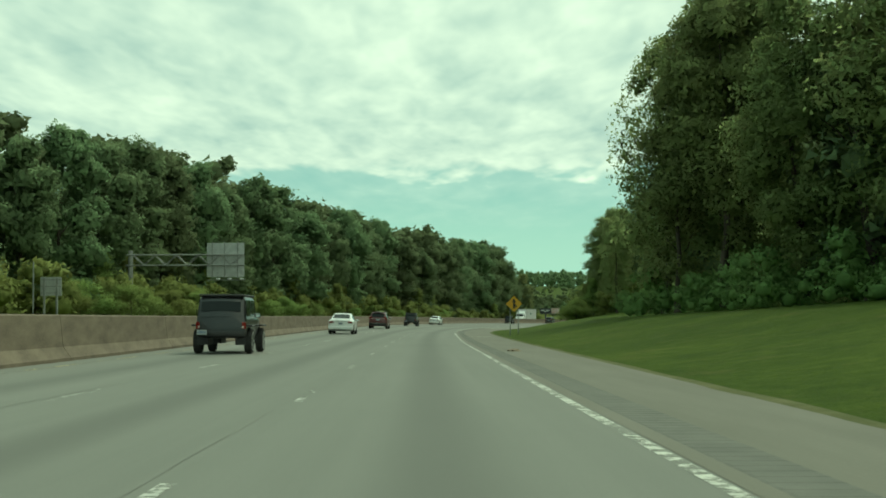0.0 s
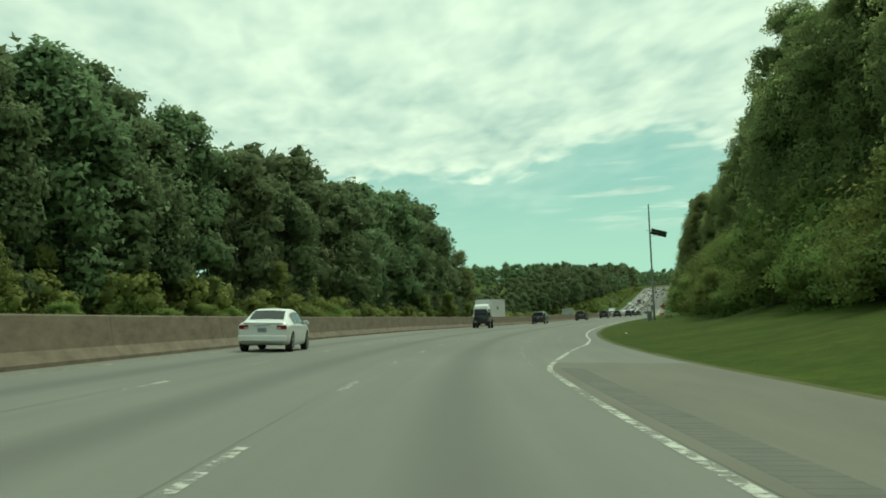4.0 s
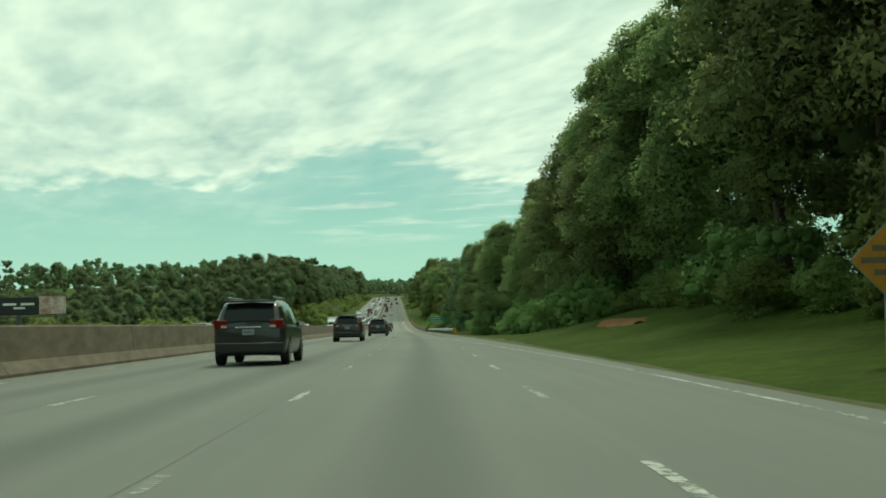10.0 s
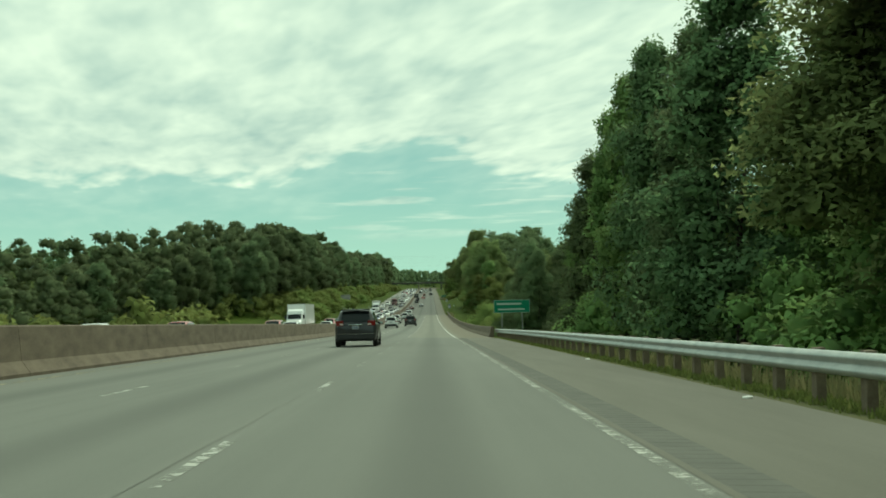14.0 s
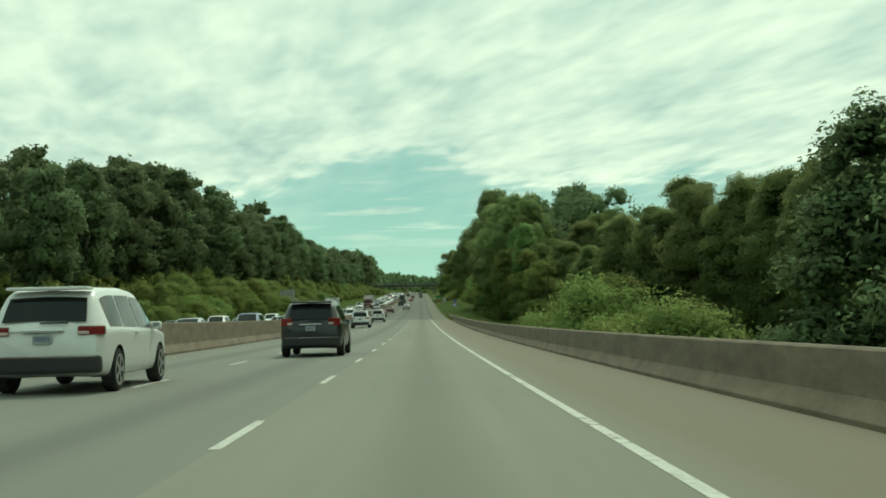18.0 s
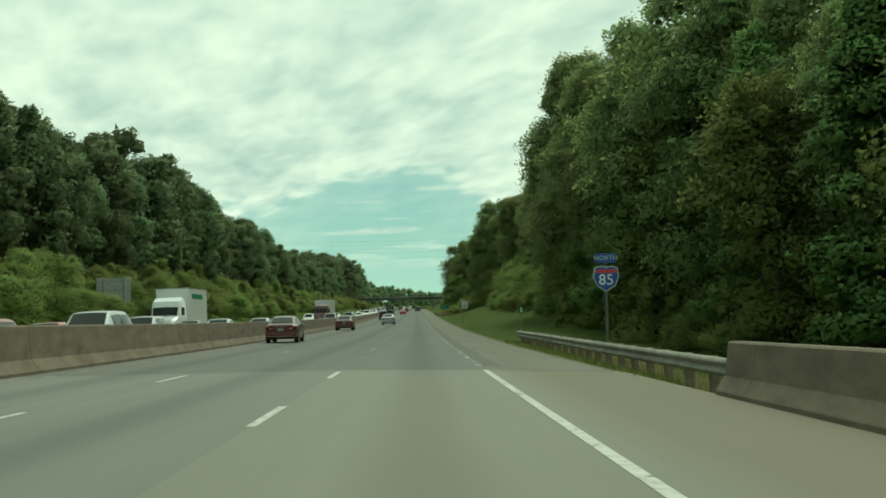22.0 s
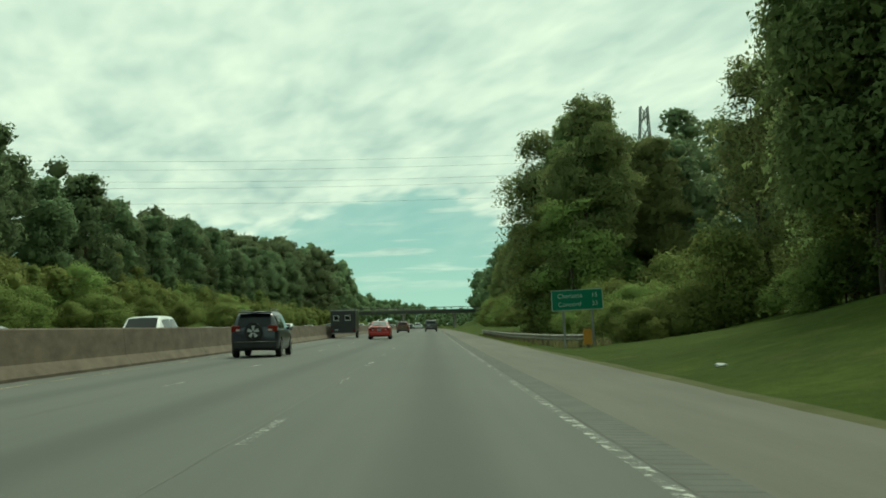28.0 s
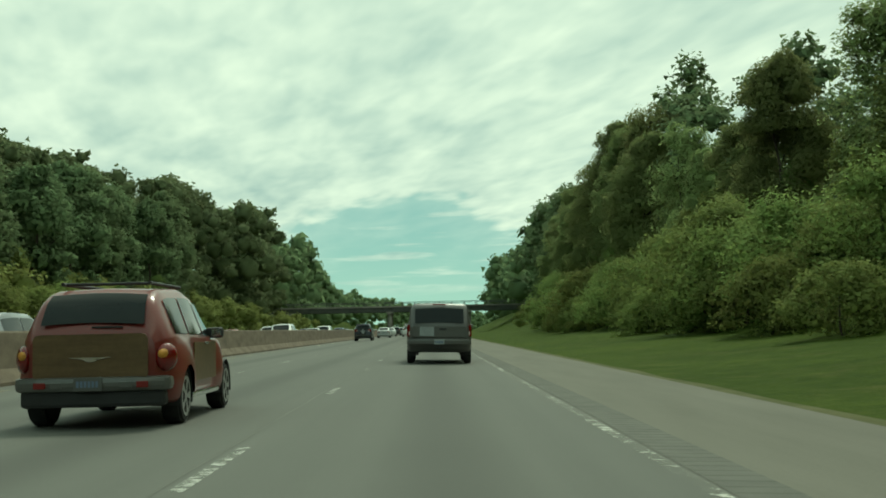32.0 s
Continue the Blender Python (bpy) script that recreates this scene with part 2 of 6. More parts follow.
def leaf_material(name, dark, light, dry, glow=0.3, shaped=True):
    """Leaves that differ a little from spray to spray and from clump to clump; shaped: lit as the round clump that they belong to."""
    m, nt, b = material(name, 0.75, 0.0, 0.08)
    geo = nt.nodes.new("ShaderNodeNewGeometry")
    obj = nt.nodes.new("ShaderNodeObjectInfo")
    f = ramp_node(nt, geo.outputs["Random Per Island"], [(0.0, dark), (0.8, light), (1.0, dry)])
    clump = noise_node(nt, coords(nt), 0.5, 3, 0.55)
    mean = tuple((a + c) / 2 for a, c in zip(dark, light))
    f = mix_node(nt, 0.62, f, mean)
    f = mix_node(nt, math_node(nt, "MULTIPLY", clump, 0.4), f, tuple(v * 0.66 for v in dark))
    hsv = nt.nodes.new("ShaderNodeHueSaturation")
    nt.links.new(f, hsv.inputs["Color"])
    nt.links.new(math_node(nt, "ADD", math_node(nt, "MULTIPLY", obj.outputs["Random"], 0.045), 0.478), hsv.inputs["Hue"])
    nt.links.new(math_node(nt, "ADD", math_node(nt, "MULTIPLY", obj.outputs["Random"], 0.5), 0.78), hsv.inputs["Value"])
    nt.links.new(hsv.outputs[0], b.inputs["Base Color"])
    tr = nt.nodes.new("ShaderNodeBsdfTranslucent")
    nt.links.new(hsv.outputs[0], tr.inputs[0])
    if shaped:
        at_node = nt.nodes.new("ShaderNodeAttribute")
        at_node.attribute_name = "clump_normal"
        to_world = nt.nodes.new("ShaderNodeVectorTransform")
        to_world.vector_type, to_world.convert_from, to_world.convert_to = "NORMAL", "OBJECT", "WORLD"
        nt.links.new(at_node.outputs["Vector"], to_world.inputs[0])
        nt.links.new(to_world.outputs[0], b.inputs["Normal"])
        nt.links.new(to_world.outputs[0], tr.inputs["Normal"])
    mx = nt.nodes.new("ShaderNodeMixShader")
    mx.inputs[0].default_value = glow
    nt.links.new(b.outputs[0], mx.inputs[1])
    nt.links.new(tr.outputs[0], mx.inputs[2])
    nt.links.new(mx.outputs[0], nt.nodes["Material Output"].inputs[0])
    return m


def grass_material():
    """Mown turf: broad patches, clumps, short blades and dry spots."""
    m, nt, b = material("mown_grass", 0.95, 0.0, 0.1)
    c = coords(nt)
    broad, clump, blade = noise_node(nt, c, 0.16, 4, 0.6), noise_node(nt, c, 1.7, 4, 0.65), noise_node(nt, c, 17.0, 3, 0.7)
    f = math_node(nt, "ADD", math_node(nt, "MULTIPLY", broad, 0.3), math_node(nt, "ADD", math_node(nt, "MULTIPLY", clump, 0.32), math_node(nt, "MULTIPLY", blade, 0.38)))
    green = ramp_node(nt, f, [(0.34, (0.018, 0.036, 0.003)), (0.5, (0.046, 0.07, 0.0075)), (0.68, (0.09, 0.118, 0.016))])
    dry = nt.nodes.new("ShaderNodeMapRange")
    nt.links.new(math_node(nt, "ADD", math_node(nt, "MULTIPLY", noise_node(nt, c, 0.45, 5, 0.7), 0.75), math_node(nt, "MULTIPLY", blade, 0.25)), dry.inputs[0])
    dry.inputs[1].default_value, dry.inputs[2].default_value, dry.inputs[4].default_value = 0.54, 0.7, 0.55
    nt.links.new(mix_node(nt, dry.outputs[0], green, (0.12, 0.105, 0.035)), b.inputs["Base Color"])
    bump(nt, b, math_node(nt, "ADD", clump, blade), 0.8, 0.05)
    return m


LANES = (0.0, -3.45, -6.7)
M_ROAD = road_material("worn_asphalt", (0.1333, 0.135, 0.1178), (0.1849, 0.1849, 0.1617), LANES, 0.75)
M_DECK = road_material("bridge_concrete", (0.1591, 0.1565, 0.129), (0.2064, 0.1995, 0.1651), LANES, 0.55, (0.15, 0.125, 0.085))
M_ROAD_PAST = road_material("older_asphalt", (0.0968, 0.0983, 0.0867), (0.1393, 0.1393, 0.1223), LANES, 0.7, (0.145, 0.135, 0.105))
M_FAR_ROAD = road_material("opposite_asphalt", (0.1548, 0.1548, 0.1376), (0.215, 0.2107, 0.1849), (-12.4, -15.8, -19.2), 0.7)
M_WHITE_LINE = worn_paint("worn_white_paint", (0.6, 0.6, 0.54), (0.2, 0.2, 0.175), 0.5)
M_EDGE_LINE = worn_paint("faded_edge_paint", (0.62, 0.62, 0.55), (0.3, 0.3, 0.26), 0.49)
M_FLAKY_LINE = worn_paint("flaking_edge_paint", (0.62, 0.62, 0.55), (0.3, 0.3, 0.26), 0.518)
M_SOUND_LINE = worn_paint("sound_edge_paint", (0.62, 0.62, 0.55), (0.3, 0.3, 0.26), 0.43)
M_FRESH_LINE = worn_paint("white_paint", (0.66, 0.66, 0.61), (0.24, 0.235, 0.195), 0.4)
M_YELLOW_LINE = worn_paint("faded_yellow_paint", (0.5, 0.4, 0.2), (0.24, 0.22, 0.17), 0.52)
M_BARRIER = grainy("stained_concrete", (0.1012, 0.0786, 0.055), (0.2024, 0.1619, 0.1174), 0.9, 25, 0.9, 0, 0.3, 0.008, "Object", (1, 1, 3))
M_RUMBLE = grainy("ground_rumble_strip", (0.088, 0.088, 0.0739), (0.1276, 0.125, 0.1056), 2, 40)
M_SHOULDER = grainy("dusty_shoulder", (0.1162, 0.1091, 0.0859), (0.1584, 0.1493, 0.1211), 0.5, 22, 0.9, 0, 0.3, 0.006, "UV", (2.0, 0.25, 1))
M_TAR = grainy("tar_seam", (0.1, 0.1, 0.088), (0.19, 0.19, 0.165), 0.7, 40)
M_FADING_LINE = worn_paint("half_gone_paint", (0.6, 0.6, 0.53), (0.28, 0.28, 0.245), 0.54)
M_GONE_LINE = worn_paint("almost_gone_paint", (0.62, 0.62, 0.55), (0.3, 0.3, 0.26), 0.565)
M_GRASS = grass_material()
M_VERGE = grainy("dry_verge", (0.0723, 0.0808, 0.0306), (0.1318, 0.1258, 0.0629), 0.8, 14.0, 0.95, 0, 0.6, 0.05, spec=0.12)
M_CLAY = grainy("red_clay", (0.16, 0.075, 0.03), (0.25, 0.13, 0.06), 1.2, 16.0, 0.95, 0, 0.6, 0.04, spec=0.12)
M_BARK = grainy("bark", (0.05, 0.04, 0.03), (0.14, 0.115, 0.085), 1.2, 14, 0.95, 0, 0.7, 0.03, "Object", (3, 3, 0.5))
M_LEAF = leaf_material("leaves", (0.314, 0.378, 0.157), (0.500, 0.592, 0.242), (0.641, 0.666, 0.304), 0.62)
M_LEAF_LIGHT = leaf_material("light_leaves", (0.250, 0.321, 0.096), (0.398, 0.489, 0.155), (0.499, 0.550, 0.206), 0.5)
M_LEAF_MID = leaf_material("mid_leaves", (0.240, 0.336, 0.121), (0.327, 0.455, 0.146), (0.436, 0.541, 0.195), 0.46)
M_NEEDLE = leaf_material("needles", (0.175, 0.255, 0.124), (0.308, 0.413, 0.189), (0.425, 0.488, 0.250), 0.5)
M_LONG_GRASS = leaf_material("long_grass", (0.13, 0.155, 0.045), (0.2, 0.225, 0.07), (0.3, 0.26, 0.11), 0.5, False)
M_WEED = leaf_material("weeds", (0.220, 0.220, 0.099), (0.330, 0.308, 0.154), (0.396, 0.352, 0.198), 0.45, False)
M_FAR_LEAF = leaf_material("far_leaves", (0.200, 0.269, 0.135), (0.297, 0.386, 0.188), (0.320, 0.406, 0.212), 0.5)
M_OLD_STEEL = grainy("weathered_steel", (0.16, 0.145, 0.115), (0.34, 0.325, 0.28), 1.5, 30, 0.8, 0.3, 0.2, 0.004)
M_STEEL = grainy("galvanised_steel", (0.36, 0.38, 0.38), (0.55, 0.56, 0.54), 2, 30, 0.5, 0.7, 0.1, 0.003)
M_DULL_STEEL = grainy("weathered_steel", (0.22, 0.23, 0.22), (0.36, 0.36, 0.34), 2, 30, 0.65, 0.4, 0.1, 0.003)
M_WOOD_POST = grainy("weathered_wood", (0.13, 0.1, 0.07), (0.25, 0.2, 0.14), 3, 30, 0.95)

# ---------------------------------------------------------------- mesh helpers
def mesh_from(name, verts, faces, mat, smooth_faces=False, uvs=None):
    me = bpy.data.meshes.new(name)
    me.from_pydata([tuple(v) for v in np.asarray(verts, float).tolist()], [], [tuple(f) for f in np.asarray(faces).tolist()] if not isinstance(faces, list) else faces)
    if mat is not None:
        me.materials.append(mat)
    if smooth_faces:
        me.polygons.foreach_set("use_smooth", [True] * len(me.polygons))
    if uvs is not None:
        lay = me.uv_layers.new(name="uv")
        idx = np.zeros(len(me.loops), int)
        me.loops.foreach_get("vertex_index", idx)
        lay.data.foreach_set("uv", np.asarray(uvs, float)[idx].ravel())
    me.update()
    return me


def part(name, bm, mat, parent=None, label=""):
    """Links a bmesh (or a finished mesh) as one object under a thing or a part."""
    if isinstance(bm, bmesh.types.BMesh):
        me = bpy.data.meshes.new(name)
        bm.to_mesh(me)
        bm.free()
        me.materials.append(mat)
    else:
        me = bm
    ob = new(name, me)
    ob.parent = parent
    return tagged(ob, label)


def strip(name, ss, us, mat, height=0.0, lift=None, parent=None):
    """A sheet along the road: stations ss, offsets us (a list, or a function of s), draped on the pavement."""
    ss = np.asarray(ss, float)
    vs, uv = [], []
    for s in ss:
        row = np.asarray(us(s) if callable(us) else us, float)
        h = lift(s, row) if lift else height
        vs.append(at(np.full(len(row), s), row, h))
        uv.append(np.stack([row, np.full(len(row), s)], -1))
    k = len(row)
    n = len(ss)
    i = (np.arange(n - 1)[:, None] * k + np.arange(k - 1)[None, :]).ravel()
    faces = np.stack([i, i + 1, i + 1 + k, i + k], -1)
    return part(name, mesh_from(name, np.concatenate(vs), faces, mat, True, np.concatenate(uv)), mat, parent)


def box(bm, x0, x1, y0, y1, z0, z1, bevel=0.0):
    r = bmesh.ops.create_cube(bm, size=1.0, matrix=Matrix.Translation(((x0 + x1) / 2, (y0 + y1) / 2, (z0 + z1) / 2)) @ Matrix.Diagonal((x1 - x0, y1 - y0, z1 - z0, 1)))
    if bevel:
        es = list({e for v in r["verts"] for e in v.link_edges})
        bmesh.ops.bevel(bm, geom=es, offset=bevel, segments=2, affect="EDGES", profile=0.6)
    return r["verts"]


def tube(bm, a, b, r0, r1=None, sides=10):
    a, b = Vector(a), Vector(b)
    d = b - a
    m = Matrix.Translation((a + b) / 2) @ d.to_track_quat("Z", "Y").to_matrix().to_4x4()
    bmesh.ops.create_cone(bm, cap_ends=True, segments=sides, radius1=r0, radius2=r0 if r1 is None else r1, depth=d.length, matrix=m)


# ---------------------------------------------------------------- lie of the land
PAVED = [(-300, 4.4), (10, 4.4), (40, 4.7), (90, 5.25), (130, 5.35), (157, 5.65), (175, 6.0), (300, 6.05), (405, 5.85), (432, 5.4), (477, 4.8), (560, 4.85), (640, 4.8), (880, 4.4), (905, 4.25), (1060, 4.65),
         (1120, 4.8), (1190, 4.75), (1250, 5.0), (3000, 4.9)]
# to the right: rise of the mown strip over its first 9 m, and of the bank over the next 14 m
R_LAWN = [(-300, 1.2), (60, 1.5), (180, 1.3), (250, 1.0), (340, 1.4), (430, 1.3), (446, 1.8), (462, 1.9), (480, 1.0), (500, 0.3), (520, -0.3), (600, -1.5), (650, -5), (860, -5), (900, -0.8), (940, 0.3),
          (1000, 1.6), (1060, 2.0), (1100, 2.2), (1118, 2.2), (1134, 1.0), (1150, 0.35), (1180, 0.35), (1240, 0.7), (1300, 0.8), (3000, 1.0)]
R_BANK = [(-300, 1), (150, 1), (230, 4), (330, 5), (420, 3), (520, 0), (620, -2), (660, -3), (860, -2), (900, 1), (960, 4), (1060, 5), (1140, 3), (1180, 3), (1205, 3.5), (1222, 5.8), (1290, 5.8), (1320, 4.5), (1500, 6), (3000, 6)]
L_LAWN = [(-300, 1), (250, 0.5), (400, -1), (460, -4), (760, -4), (840, -0.5), (900, 1.5), (1300, 2), (3000, 2)]
L_BANK = [(-300, 2), (250, 2), (400, -1), (460, -6), (760, -4), (850, 4), (900, 7), (1100, 7), (1200, 5), (1400, 6), (3000, 6)]


def land(s, u):
    """Height of the ground over the pavement plane at (s, u)."""
    s, u = np.broadcast_arrays(np.asarray(s, float), np.asarray(u, float))
    e = knots(PAVED, s)
    r = u - e
    right = knots(R_LAWN, s) * np.clip(r / 9, 0, 1) ** 1.3 + knots(R_BANK, s) * np.clip((r - 9) / 14, 0, 1) + 0.10 * np.clip(r - 23, 0, 90)
    l = -24.6 - u
    left = knots(L_LAWN, s) * np.clip(l / 8, 0, 1) ** 1.3 + knots(L_BANK, s) * np.clip((l - 8) / 16, 0, 1) + 0.10 * np.clip(l - 24, 0, 90)
    return np.where(u > 0, right, left) - 0.02


def ground_at(s, u):
    return at(s, u, land(s, u))

# ---------------------------------------------------------------- road, ground, barriers
def structure(ob, label="", category=""):
    return tagged(ob, label, category, kind="structure")


def paved_row(s):
    e = float(knots(PAVED, s))
    return [-9.35, -8.5, -6.7, -5.1, -3.45, -1.8, 0, 1.6, 3.0, e]


DECK = (628.0, 880.0)
ALONG = np.concatenate([np.arange(-160, 1500, 5.0), np.arange(1500, 2990, 20.0)])
near = ALONG[ALONG <= DECK[0]]
deck = np.unique(np.concatenate([[DECK[0]], ALONG[(ALONG > DECK[0]) & (ALONG < DECK[1])], [DECK[1]]]))
past = ALONG[ALONG >= DECK[1]]
road = structure(strip("road", np.append(near, DECK[0]) if near[-1] < DECK[0] else near, paved_row, M_ROAD), "worn grey asphalt motorway with dark oil bands", "road")
road_past = structure(strip("road_beyond_bridge", np.append(DECK[1], past) if past[0] > DECK[1] else past, paved_row, M_ROAD_PAST), "worn grey asphalt motorway climbing a gentle rise", "road")
bridge_deck = structure(strip("bridge_deck", deck, lambda s: [-1.8, 0, 1.6, 3.0, 4.62], M_DECK), "pale concrete lane and shoulder of a bridge deck", "road")
bridge_lanes = structure(strip("bridge_lanes", deck, lambda s: [-9.35, -8.5, -6.7, -5.1, -3.45, -1.8], M_ROAD), "grey resurfaced lanes on the bridge", "road")
far_road = structure(strip("opposite_road", ALONG, lambda s: [-24.6, -22.5, -20.9, -19.2, -17.5, -15.8, -14.1, -12.4, -10.7, -9.95], M_FAR_ROAD), "opposite carriageway of the motorway beyond the barrier", "road")


def ground_row(s):
    e = float(knots(PAVED, s))
    right = e + np.array([0, 0.7, 2, 4, 6, 9, 12, 16, 20, 24, 34, 55, 90, 140, 230, 400, 600])
    left = -24.6 - np.array([0, 1, 3, 5.5, 8, 11, 15, 20, 24, 34, 55, 90, 140, 230, 420, 800])
    return np.concatenate([left[::-1], [-10.2, -9.2], right])


def rough_land(s, row):
    z = land(np.full(len(row), s), row)
    wob = np.array([noise.noise(Vector((s * 0.06, u * 0.12, 3.1))) * 0.18 + noise.noise(Vector((s * 0.3, u * 0.4, 7.7))) * 0.05 for u in row])
    out = np.clip((np.abs(row - np.where(row > 0, knots(PAVED, s), -24.6)) - 1) / 4, 0, 1)
    z = z + wob * out
    return np.where((row < -9) & (row > -24.5), -0.25, z)


ground = strip("ground", np.concatenate([np.arange(-160, 1500, 4.0), np.arange(1500, 2990, 25.0)]), ground_row, M_GRASS, lift=rough_land)
structure(ground, "mown grass verges and wooded slopes beside the motorway", "ground")
# fringe of dry grass and grit along the shoulder
DRY = [(-60, 0.12), (440, 0.2), (470, 0.9), (640, 0.8), (880, 0.7), (930, 0.25), (1500, 0.2)]
fringe = strip("verge_fringe", np.arange(-60, 1500, 1.0), lambda s: float(knots(PAVED, s)) + np.array([-0.06 + 0.16 * noise.noise(Vector((s * 0.31, 5, 1))), 0.08 + 0.3 * float(knots(DRY, s)), 0.16 + float(knots(DRY, s)) * (1 + 0.8 * noise.noise(Vector((s * 0.23, 1, 1))))]), M_VERGE,
               lift=lambda s, row: rough_land(s, row) + np.array([0.014, 0.03, 0.008]))
structure(fringe, "dry dusty grass along the edge of the shoulder", "verge")

# bare clay where the turf of the bank has slipped
clay = strip("clay_patch", np.arange(447.5, 457.6, 0.5), lambda s: 11.2 + 0.25 * noise.noise(Vector((s * 0.4, 2, 2))) + np.array([-1.0, -0.6, 0, 0.6, 1.0]) * math.sqrt(max(0.02, 1 - ((s - 452.5) / 5.2) ** 2)) * (1 + 0.5 * noise.noise(Vector((s * 0.6, 9, 1)))), M_CLAY,
             lift=lambda s, row: rough_land(s, row) + np.array([0.0, 0.09, 0.1, 0.09, 0.0]))
structure(clay, "bare red clay patch on the grass bank", "soil")

# ---- painted lines
CYCLE, DASH = 10.5, 2.9


def line_mesh(name, s0, s1, u, width, mat, height=0.004, step=3.0):
    ss = np.linspace(s0, s1, max(2, int((s1 - s0) / step) + 1))
    f = u if callable(u) else (lambda s: u)
    vs, uv = [], []
    for s in ss:
        row = np.array([f(s) - width / 2, f(s) + width / 2])
        vs.append(at(np.full(2, s), row, height))
        uv.append(np.stack([row, np.full(2, s)], -1))
    n = len(ss)
    i = np.arange(n - 1) * 2
    return mesh_from(name, np.concatenate(vs), np.stack([i, i + 1, i + 3, i + 2], -1), mat, False, np.concatenate(uv))


def edge_u(s):
    return float(np.interp(s, [-300, 60, 85, 110, 128, 182, 210, 222, 400, 420, 470, 485, 550, 690, 830, 905, 1118, 1186, 1250, 3000],
                           [1.78, 1.8, 1.92, 1.85, 1.75, 1.95, 4.7, 5.3, 5.15, 4.85, 2.5, 2.15, 1.74, 1.78, 1.58, 1.42, 1.5, 1.55, 1.74, 1.74]))


# paved shoulder beside the edge line
for s0, s1, name in ((-150, 186, "shoulder"), (486, DECK[0], "shoulder_before_bridge"), (DECK[1], 1500, "shoulder_beyond_bridge")):
    structure(strip(name, np.append(np.arange(s0, s1, 4.0), s1), lambda s: np.linspace(edge_u(s) + 0.1, float(knots(PAVED, s)) + 0.02, 4), M_SHOULDER, lift=lambda s, row: 0.003 + 0 * row), "pale dusty asphalt shoulder beside the motorway", "shoulder")

for k in range(-4, 150):
    s = 4.7 + k * CYCLE
    for u in (-1.8, -5.12):
        fresh = DECK[0] < s < DECK[1]
        parent = bridge_lanes if fresh else (road if s < DECK[0] else road_past)
        part("lane_dash", line_mesh("lane_dash", s, s + DASH, u, 0.11, M_FRESH_LINE if fresh else (M_WHITE_LINE if s < DECK[0] or k % 3 == 1 else M_FADING_LINE)), None, parent)
for s0, s1, parent, mat in ((-150, 205, road, M_EDGE_LINE), (205, 400, road, M_SOUND_LINE), (400, 490, road, M_EDGE_LINE), (490, DECK[0], road, M_FLAKY_LINE), (DECK[0], DECK[1], bridge_deck, M_FRESH_LINE), (DECK[1], 1500, road_past, M_FADING_LINE)):
    part("edge_line", line_mesh("edge_line", s0, s1, edge_u, 0.13, mat), None, parent)
    part("yellow_line", line_mesh("yellow_line", s0, s1, -8.45, 0.15, M_YELLOW_LINE), None, parent)
part("ground_off_line", line_mesh("ground_off_line", 212, 246, lambda s: 1.78 + 0.06 * math.sin(s * 0.4), 0.62, M_GONE_LINE), None, road, "flaking white scraps of a line ground off the asphalt")
part("worn_line", line_mesh("worn_line", 184, 350, 1.66, 0.13, M_GONE_LINE), None, road, "half-worn former edge line")
for k in range(0, 14):
    part("lane_dash", line_mesh("lane_dash", 352 + k * CYCLE, 352 + k * CYCLE + DASH, 1.72, 0.13, M_WHITE_LINE), None, road)


def rumble_mesh(s0, s1, a, b):
    """A milled strip: shallow grooves across it, between a and b beside the edge line."""
    vs = []
    for s in np.arange(s0, s1, 0.3):
        e = edge_u(s)
        for ds, h in ((0.0, 0.006), (0.13, 0.006), (0.15, 0.011), (0.29, 0.011)):
            vs.append(at([s + ds] * 4, [e + a, e + a + 0.03, e + b - 0.03, e + b], [0.002, h, h, 0.002]))
    v = np.concatenate(vs)
    i = (np.arange(len(v) // 4 - 1)[:, None] * 4 + np.arange(3)).ravel()
    return mesh_from("rumble_strip", v, np.stack([i, i + 1, i + 5, i + 4], -1), M_RUMBLE)


for s0, s1, a, b, parent in ((-40, 182, 0.3, 0.85, road), (490, DECK[0] - 2, 0.18, 0.62, road), (DECK[1] + 2, 1420, 0.1, 0.58, road_past)):
    part("rumble_strip", rumble_mesh(s0, s1, a, b), None, parent, "milled rumble strip along the shoulder")

# tar seams along the lane joints
for s0, s1, parent in ((-150, DECK[0], road), (DECK[1], 1500, road_past)):
    for u0 in (-1.93, -5.27):
        part("tar_seam", line_mesh("tar_seam", s0, s1, lambda s, u0=u0: u0 + 0.05 * noise.noise(Vector((s * 0.07, u0, 0))) + 0.02 * noise.noise(Vector((s * 0.5, u0, 4))), 0.016, M_TAR, 0.003, 1.5), None, parent)
# white bars across the shoulder
for s, u0, u1 in ((86, 2.6, 4.4), (367.5, 2.4, 4.6)):
    part("speed_check_bar", mesh_from("speed_check_bar", at([s, s, s + 0.4, s + 0.4], [u0, u1, u1, u0], 0.007), [(0, 1, 2, 3)], M_FRESH_LINE, False, np.array([[u0, s], [u1, s], [u1, s + 0.4], [u0, s + 0.4]])), None, road, "white bar painted across the shoulder")
# expansion joints across the bridge deck
for s in (DECK[0], 690, 752, 815, DECK[1]):
    ss = np.array([s, s + 0.04])
    vs = np.concatenate([at([q] * 8, [-9.3, -6.7, -5.1, -1.8, -1.79, 0, 1.6, 4.6], 0.009) for q in ss])
    part("expansion_joint", mesh_from("expansion_joint", vs, [(i, i + 1, i + 9, i + 8) for i in range(7)], M_TAR), None, bridge_deck)

